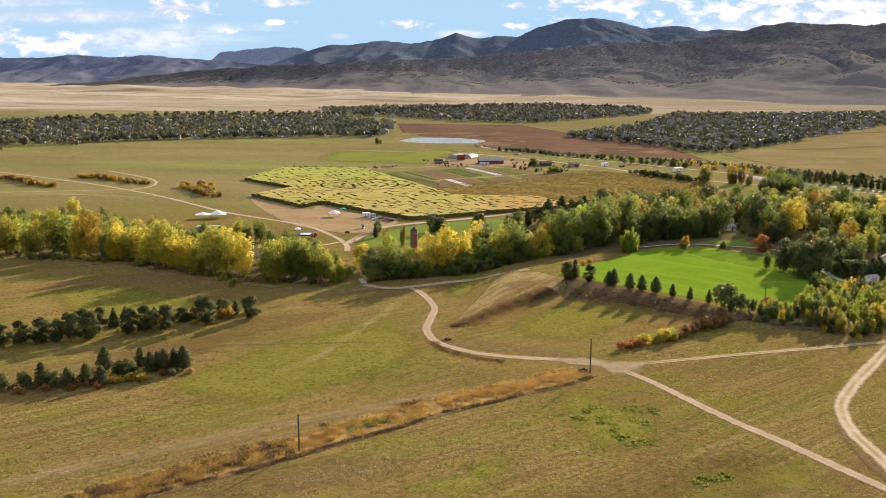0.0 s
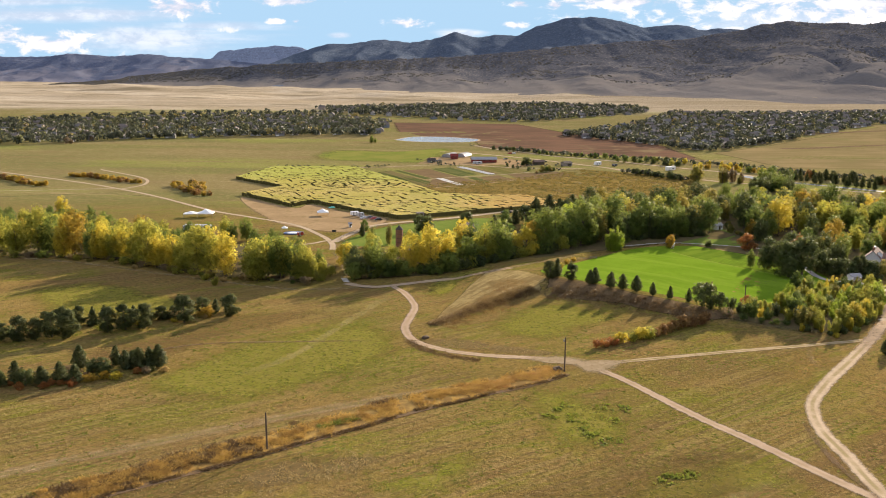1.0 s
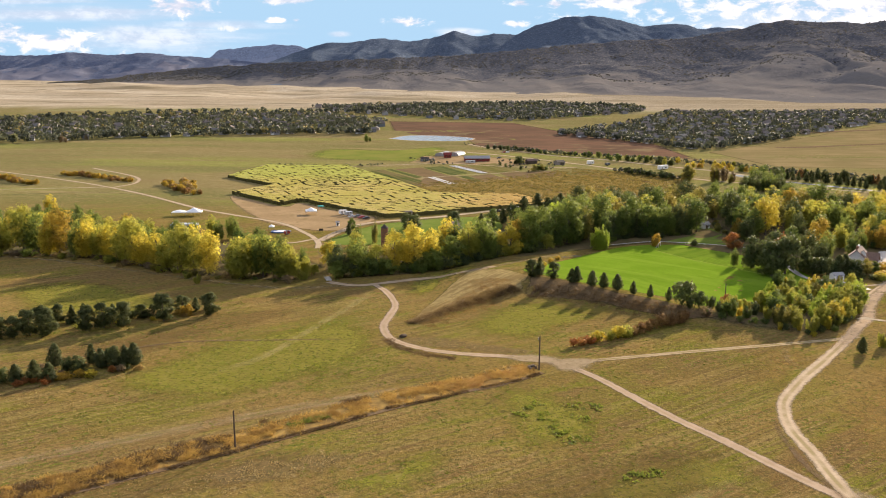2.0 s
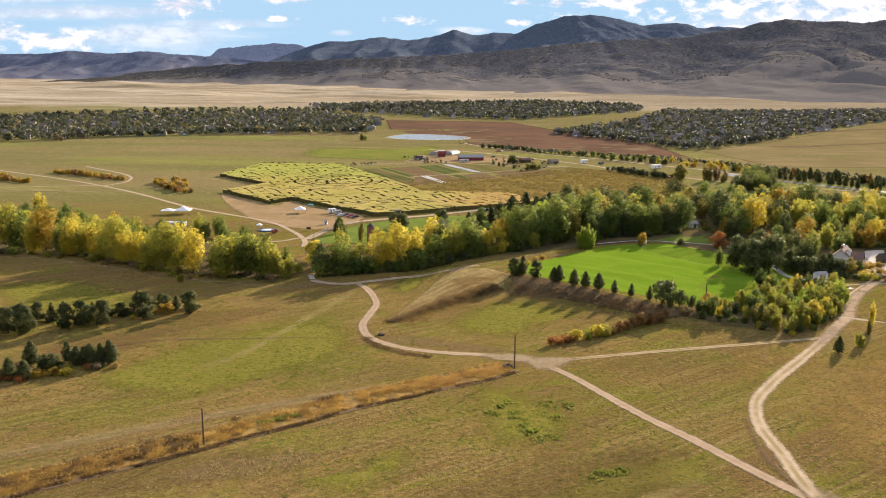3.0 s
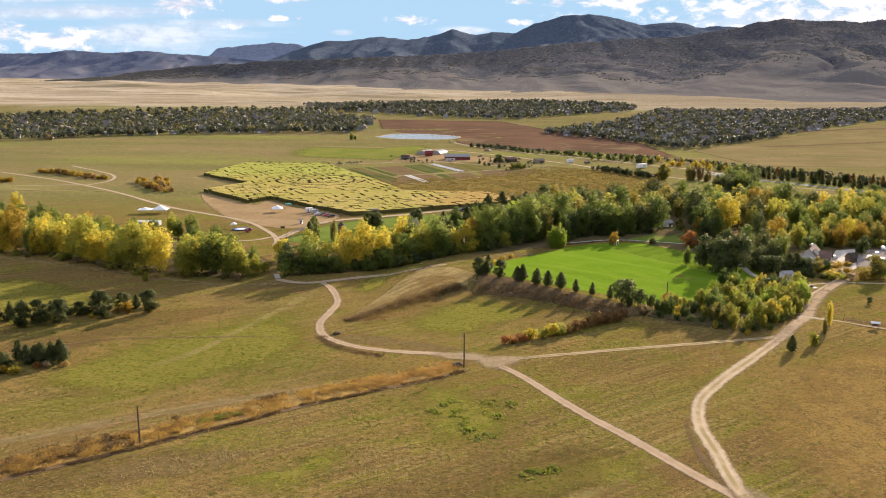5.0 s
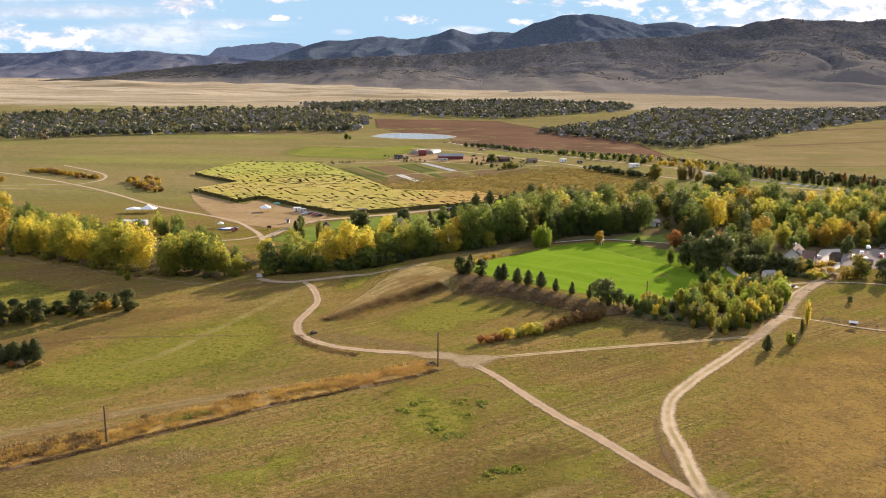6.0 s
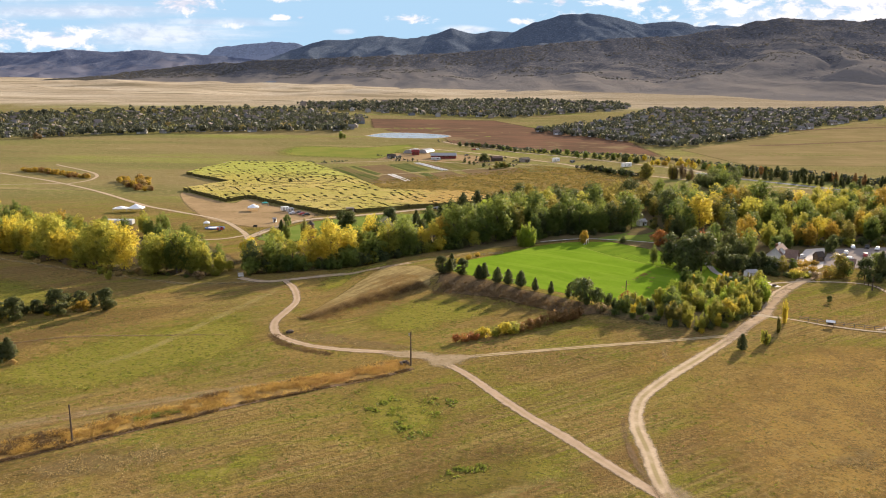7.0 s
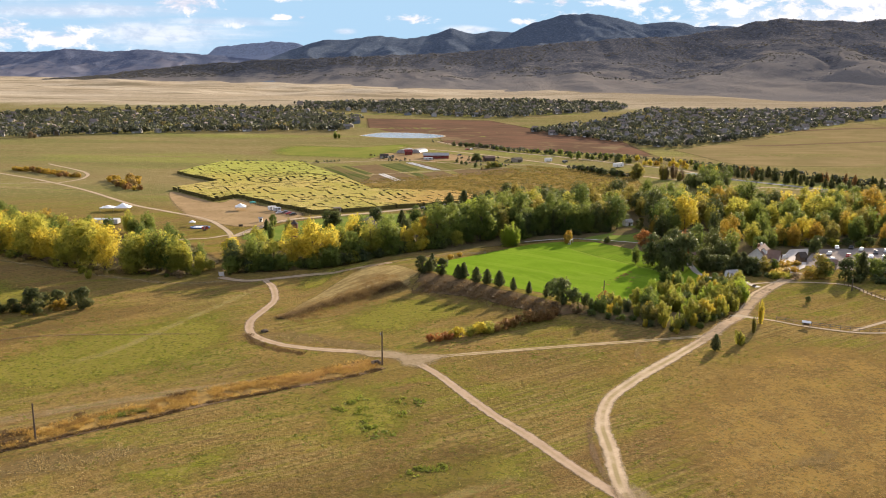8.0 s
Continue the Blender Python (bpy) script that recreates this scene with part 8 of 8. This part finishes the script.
def pavilion(x, y, w, d, h, rz, label, cloth="canvas", peak=1.8):
    """A peaked canvas roof on corner poles."""
    ob = new("tent_pavilion")
    ob.matrix_basis = pose(x, y, float(land(x, y)), 0, 0, rz)
    n = 9
    g = np.linspace(-1, 1, n)
    U, V = np.meshgrid(g, g)
    r = np.maximum(np.abs(U), np.abs(V))
    part("canopy", grid_mesh("canopy", U * w / 2, V * d / 2, h + peak * (1 - r) ** 1.25, M[cloth]), ob)
    val = [(sx * w / 2, sy * d / 2, z) for z in (h - 0.35, h) for sx, sy in ((-1, -1), (1, -1), (1, 1), (-1, 1))]
    part("valance", mesh_of("valance", val, [(0, 1, 5, 4), (1, 2, 6, 5), (2, 3, 7, 6), (3, 0, 4, 7)], M[cloth]), ob)
    for sx in (-1, 1):
        for sy in (-1, 1):
            part("pole", tube("pole", (sx * w / 2 * 0.97, sy * d / 2 * 0.97, 0), (sx * w / 2 * 0.97, sy * d / 2 * 0.97, h), 0.06, 0.06, M["grey_roof"], 6), ob)
    return tagged(ob, label, "tent")


pavilion(-87, 484, 6.5, 6.5, 2.4, 15, "white peaked tent pavilion on the bare yard")
pavilion(-162, 472, 8, 6, 2.4, 8, "white canvas tent on the meadow", peak=1.2)
pavilion(-154, 474, 9, 7, 2.4, 8, "white peaked marquee on the meadow", peak=2.4)
pavilion(-97, 430, 3, 3, 2.2, 10, "small white canopy tent by the bouncing pad", peak=1.0)
M["teal"] = plain("teal_canvas", (0.05, 0.32, 0.28), 0.7, 0.2)
pavilion(-85, 503, 3.6, 3.0, 2.2, 25, "small teal canopy tent at the maze entrance", "teal", 0.6)


def bouncing_pad():
    ob = new("bouncing_pad")
    ob.matrix_basis = pose(-91, 425, 0.05, 0, 0, 10)
    bm = bmesh.new()
    bmesh.ops.create_uvsphere(bm, u_segments=24, v_segments=10, radius=1)
    bmesh.ops.scale(bm, vec=(4.2, 2.8, 0.7), verts=bm.verts)
    part("cushion", bm_mesh("cushion", bm, M["canvas"]), ob, "white inflated cushion")
    n, ring, f = 36, [], []
    for i in range(n):
        a = 2 * math.pi * i / n
        for rr, z in ((4.4, 0), (4.4, 0.5), (5.2, 0.5), (5.2, 0)):
            ring.append((rr * math.cos(a), rr * 0.68 * math.sin(a), z))
        for k in range(4):
            f.append((4 * i + k, 4 * i + (k + 1) % 4, (4 * i + (k + 1) % 4 + 4) % (4 * n), (4 * i + k + 4) % (4 * n)))
    part("rim", mesh_of("rim", ring, f, M["paint_blue"]), ob, "bright blue rim")
    tagged(ob, "white bouncing pad with blue rim on the grass", "play equipment")


bouncing_pad()


def trailer(x, y, l, w, h, rz, paint, label, name="trailer"):
    ob = new(name)
    ob.matrix_basis = pose(x, y, float(land(x, y)), 0, 0, rz)
    part("body", box("body", (l, w, h), (0, 0, 0.6), M[paint], 0.12), ob)
    part("window", box("window", (l * 0.2, 0.06, 0.7), (l * 0.2, -w / 2 - 0.01, 1.6), M["glass"]), ob)
    part("door", box("door", (0.8, 0.06, 1.8), (-l * 0.2, -w / 2 - 0.01, 0.7), M["grey_roof"]), ob)
    part("drawbar", box("drawbar", (1.4, 0.15, 0.15), (l / 2 + 0.6, 0, 0.55), M["iron"]), ob)
    for s in (-1, 1):
        for a in (-0.5, 0.45):
            wheel = part("wheel", TYRE, ob, m=pose(a, s * (w / 2 - 0.1), 0.34))
            part("rim", RIM, wheel)
    return tagged(ob, label, "trailer", "trailers and trucks")


trailer(-68, 484, 4.6, 2.2, 2.2, 30, "white", "white trailer beside the corn maze")
trailer(-64, 480, 4.2, 2.2, 2.0, 35, "paint_silver", "silver trailer beside the corn maze")
trailer(-29, 483, 4.6, 2.4, 2.4, 20, "wall_tan", "tan ticket trailer beside the corn maze")
trailer(34, 503, 6.5, 2.4, 2.5, 28, "white", "white camper trailer beside the maze lane")
trailer(22, 498, 6.0, 2.4, 1.2, 28, "paint_black", "black flat trailer beside the maze lane")
trailer(40, 490, 5.0, 2.4, 2.2, 20, "white", "white trailer among dark trees")
trailer(-86, 418, 3.0, 1.6, 1.4, 40, "paint_red", "red farm wagon by the bouncing pad")
trailer(-144, 430, 14, 5.0, 2.4, 5, "paint_silver", "long silver and red trailer behind the cottonwoods")
trailer(116, 797, 7.5, 2.5, 3.2, 35, "white", "white box truck on the country road", "box_truck")
trailer(176, 758, 12, 2.6, 3.4, 40, "white", "white freight trailer beside the country road")
trailer(131, 790, 5, 2.2, 1.8, 30, "paint_dark", "dark farm trailer beside the country road")
trailer(2, 795, 9, 2.6, 2.2, 5, "paint_silver", "silver tank trailer by the red barn")


def silo():
    ob = new("silo")
    ob.matrix_basis = pose(-31.4, 385, float(land(-31.4, 385)))
    part("shaft", tube("shaft", (0, 0, -0.2), (0, 0, 10.2), 1.75, 1.7, M["brick"], 24), ob)
    part("roof", tube("roof", (0, 0, 10.2), (0, 0, 12.0), 1.95, 0.12, M["dark_shingle"], 24), ob, "dark conical roof")
    for z in (2, 4, 6, 8):
        part("hoop", tube("hoop", (0, 0, z), (0, 0, z + 0.12), 1.79, 1.79, M["iron"], 24), ob)
    tagged(ob, "round brown brick silo with dark conical roof", "silo")


silo()


def barn(x, y, w, d, eave, ridge, rz, wall, roof, label, doors=2):
    ob = new("barn")
    ob.matrix_basis = pose(x, y, float(land(x, y)), 0, 0, rz)
    part("wall", gable_walls("wall", w, d, eave, ridge, M[wall]), ob)
    part("roof", gable_roof("roof", w, d, eave, ridge, M[roof], 0.7, 0.2), ob)
    for i in range(doors):
        door = part("door", box("door", (3.0, 0.12, eave * 0.75), ((i - (doors - 1) / 2) * w / doors, -d / 2 - 0.03, 0), M["shingle"], 0.03), ob, "brown sliding barn door")
        part("panel", box("panel", (2.5, 0.06, eave * 0.75 - 0.5), ((i - (doors - 1) / 2) * w / doors, -d / 2 - 0.1, 0.25), M[wall]), door)
    for i in range(doors + 1):
        part("window", box("window", (1.2, 0.1, 1.0), ((i - doors / 2) * w / (doors + 1.2), -d / 2 - 0.02, eave * 0.55), M["glass"]), ob)
    return tagged(ob, label, "barn")


barn(-1, 406, 11, 10, 4.5, 10.0, 62, "pole_wood", "dark_shingle", "dark brown barn with steep dark roof")
barn(8, 816, 24, 10, 3.2, 5.2, 8, "red_board", "grey_roof", "long red barn with grey metal roof", 4)
barn(-22, 847, 7, 6, 3.2, 5.2, 8, "red_board", "red_board", "small red barn beside the greenhouse", 1)
small_hut(60, 796, 10, 6, 3, 4.5, 20, "pole_wood", "shingle", "brown farm outbuilding among scrub", "outbuilding", "outbuilding")
small_hut(86, 790, 9, 6, 3, 4.2, 35, "wall_tan", "dark_shingle", "tan farm outbuilding among scrub", "outbuilding", "outbuilding")
small_hut(-43, 816, 8, 5, 2.6, 4.0, 5, "wall_grey", "dark_shingle", "low grey farm shed", "outbuilding", "outbuilding")


def hoop_house(x, y, l, w, h, rz):
    ob = new("greenhouse")
    ob.matrix_basis = pose(x, y, float(land(x, y)), 0, 0, rz)
    a = np.linspace(0, math.pi, 15)
    s = np.linspace(-l / 2, l / 2, 13)
    S, Aa = np.meshgrid(s, a, indexing="ij")
    bulge = 1 - 0.02 * (np.arange(13) % 2)[:, None]
    part("skin", grid_mesh("skin", S, np.cos(Aa) * w / 2 * bulge, np.sin(Aa) * h * bulge, M["film"]), ob, "grey-white plastic skin")
    for e in (-1, 1):
        v = [(e * l / 2, math.cos(t) * w / 2, math.sin(t) * h) for t in a]
        part("end_wall", mesh_of("end_wall", v, [range(len(v))], M["film"]), ob)
        part("door", box("door", (0.1, 2.4, 2.4), (e * (l / 2 + 0.03), 0, 0), M["grey_roof"]), ob)
    for t in s[::2]:
        part("hoop", grid_mesh("hoop", np.stack([np.full(15, t - 0.08), np.full(15, t + 0.08)]), np.stack([np.cos(a) * (w / 2 + 0.05)] * 2), np.stack([np.sin(a) * (h + 0.05)] * 2), M["grey_roof"]), ob)
    return tagged(ob, "grey-white plastic-covered hoop greenhouse at the farm", "greenhouse", "greenhouses")


hoop_house(-27, 868, 20, 11, 3.6, 70)
hoop_house(-13, 872, 20, 11, 3.6, 70)


def mulch_strip(a, b, width, rows):
    a, b = Vector((*a, 0)), Vector((*b, 0))
    d = (b - a).normalized()
    side = Vector((-d.y, d.x, 0))
    for i in range(rows):
        off = side * (i - (rows - 1) / 2) * width * 1.35
        n = 24
        t = np.linspace(0, 1, n)[:, None]
        u = np.linspace(-1, 1, 5)[None]
        base = np.array(a + off)[None] * (1 - t) + np.array(b + off)[None] * t
        wob = 0.15 * np.sin(np.arange(n) * 2.1 + i)[:, None]
        X = base[:, :1] + np.array(side)[0] * (u * width / 2 + wob)
        Y = base[:, 1:2] + np.array(side)[1] * (u * width / 2 + wob)
        ob = new("row_cover", grid_mesh("row_cover", X, Y, 0.12 + 0.25 * (1 - u * u) + 0 * X, M["fleece"]))
        tagged(ob, "long white fabric row cover over a vegetable bed", "row cover", "row covers")


mulch_strip((-28, 679), (-9, 636), 2.4, 2)
mulch_strip((-14, 772), (16, 712), 1.8, 3)

# ---- stones and small things ----


def boulder(x, y, r, seed, label):
    rs = np.random.RandomState(seed)
    bm = bmesh.new()
    bmesh.ops.create_icosphere(bm, subdivisions=3, radius=1)
    for v in bm.verts:
        k = 1 + 0.22 * noise.noise(v.co * 1.7 + Vector((seed, 0, 0))) + 0.1 * noise.noise(v.co * 4 + Vector((seed, 3, 0)))
        v.co = Vector((v.co.x * r * 1.3, v.co.y * r, v.co.z * r * 0.62)) * k
    ob = new("boulder", bm_mesh("boulder", bm, M["rock"]))
    ob.matrix_basis = pose(x, y, float(land(x, y)) + r * 0.25, 0, 0, rs.uniform(0, 360))
    tagged(ob, label, "boulder")


boulder(-9.5, 249.5, 1.0, 3, "dark low boulder heap beside the dirt road")
culvert = new("culvert_headwall")
culvert.matrix_basis = pose(29.0, 222.6, float(land(29, 222.6)), 0, 0, 40)
part("headwall", box("headwall", (2.4, 0.35, 1.1), (0, 0, -0.1), M["old_concrete"], 0.03), culvert)
part("wing_wall", box("wing_wall", (0.3, 1.2, 0.9), (-1.05, -0.76, -0.1), M["old_concrete"], 0.03), culvert)
part("wing_wall", box("wing_wall", (0.3, 1.2, 0.9), (1.05, -0.76, -0.1), M["old_concrete"], 0.03), culvert)
part("pipe", tube("pipe", (0, -0.32, 0.4), (0, 0.1, 0.4), 0.35, 0.35, M["iron"], 16), culvert, "dark round pipe mouth")
tagged(culvert, "small stained concrete culvert headwall beside the ditch", "culvert")
boulder(164, 323, 0.8, 11, "grey boulder at the end of the footpath")
small_hut(-64.5, 446, 1.6, 1.6, 2.1, 2.5, 0, "white", "grey_roof", "small white ticket booth on the bare yard", "ticket_booth", "booth")


def notice(x, y):
    ob = new("sign_board")
    ob.matrix_basis = pose(x, y, 0, 0, 0, 5)
    for sx in (-0.8, 0.8):
        part("post", box("post", (0.12, 0.12, 1.8), (sx, 0, -0.1), M["pole_wood"]), ob)
    part("panel", box("panel", (2.2, 0.08, 1.1), (0, 0, 0.7), M["iron"], 0.02), ob, "dark plain panel")
    tagged(ob, "dark sign board at the lane junction", "sign")


notice(-70, 427)


def footbridge():
    ob = new("footbridge")
    ob.matrix_basis = pose(-47, 323, 0.1, 0, 0, -70)
    part("deck", box("deck", (6.4, 2.2, 0.25), (0, 0, 0.1), M["concrete"], 0.03), ob)
    for s in (-1, 1):
        part("handrail", tube("handrail", (-3.2, s * 1.0, 1.1), (3.2, s * 1.0, 1.1), 0.05, 0.05, M["grey_wood"]), ob)
        for x in (-3.1, -1.0, 1.0, 3.1):
            part("baluster", box("baluster", (0.1, 0.1, 0.9), (x, s * 1.0, 0.25), M["grey_wood"]), ob)
    tagged(ob, "pale concrete footbridge with grey wooden handrails over the creek", "bridge")


footbridge()
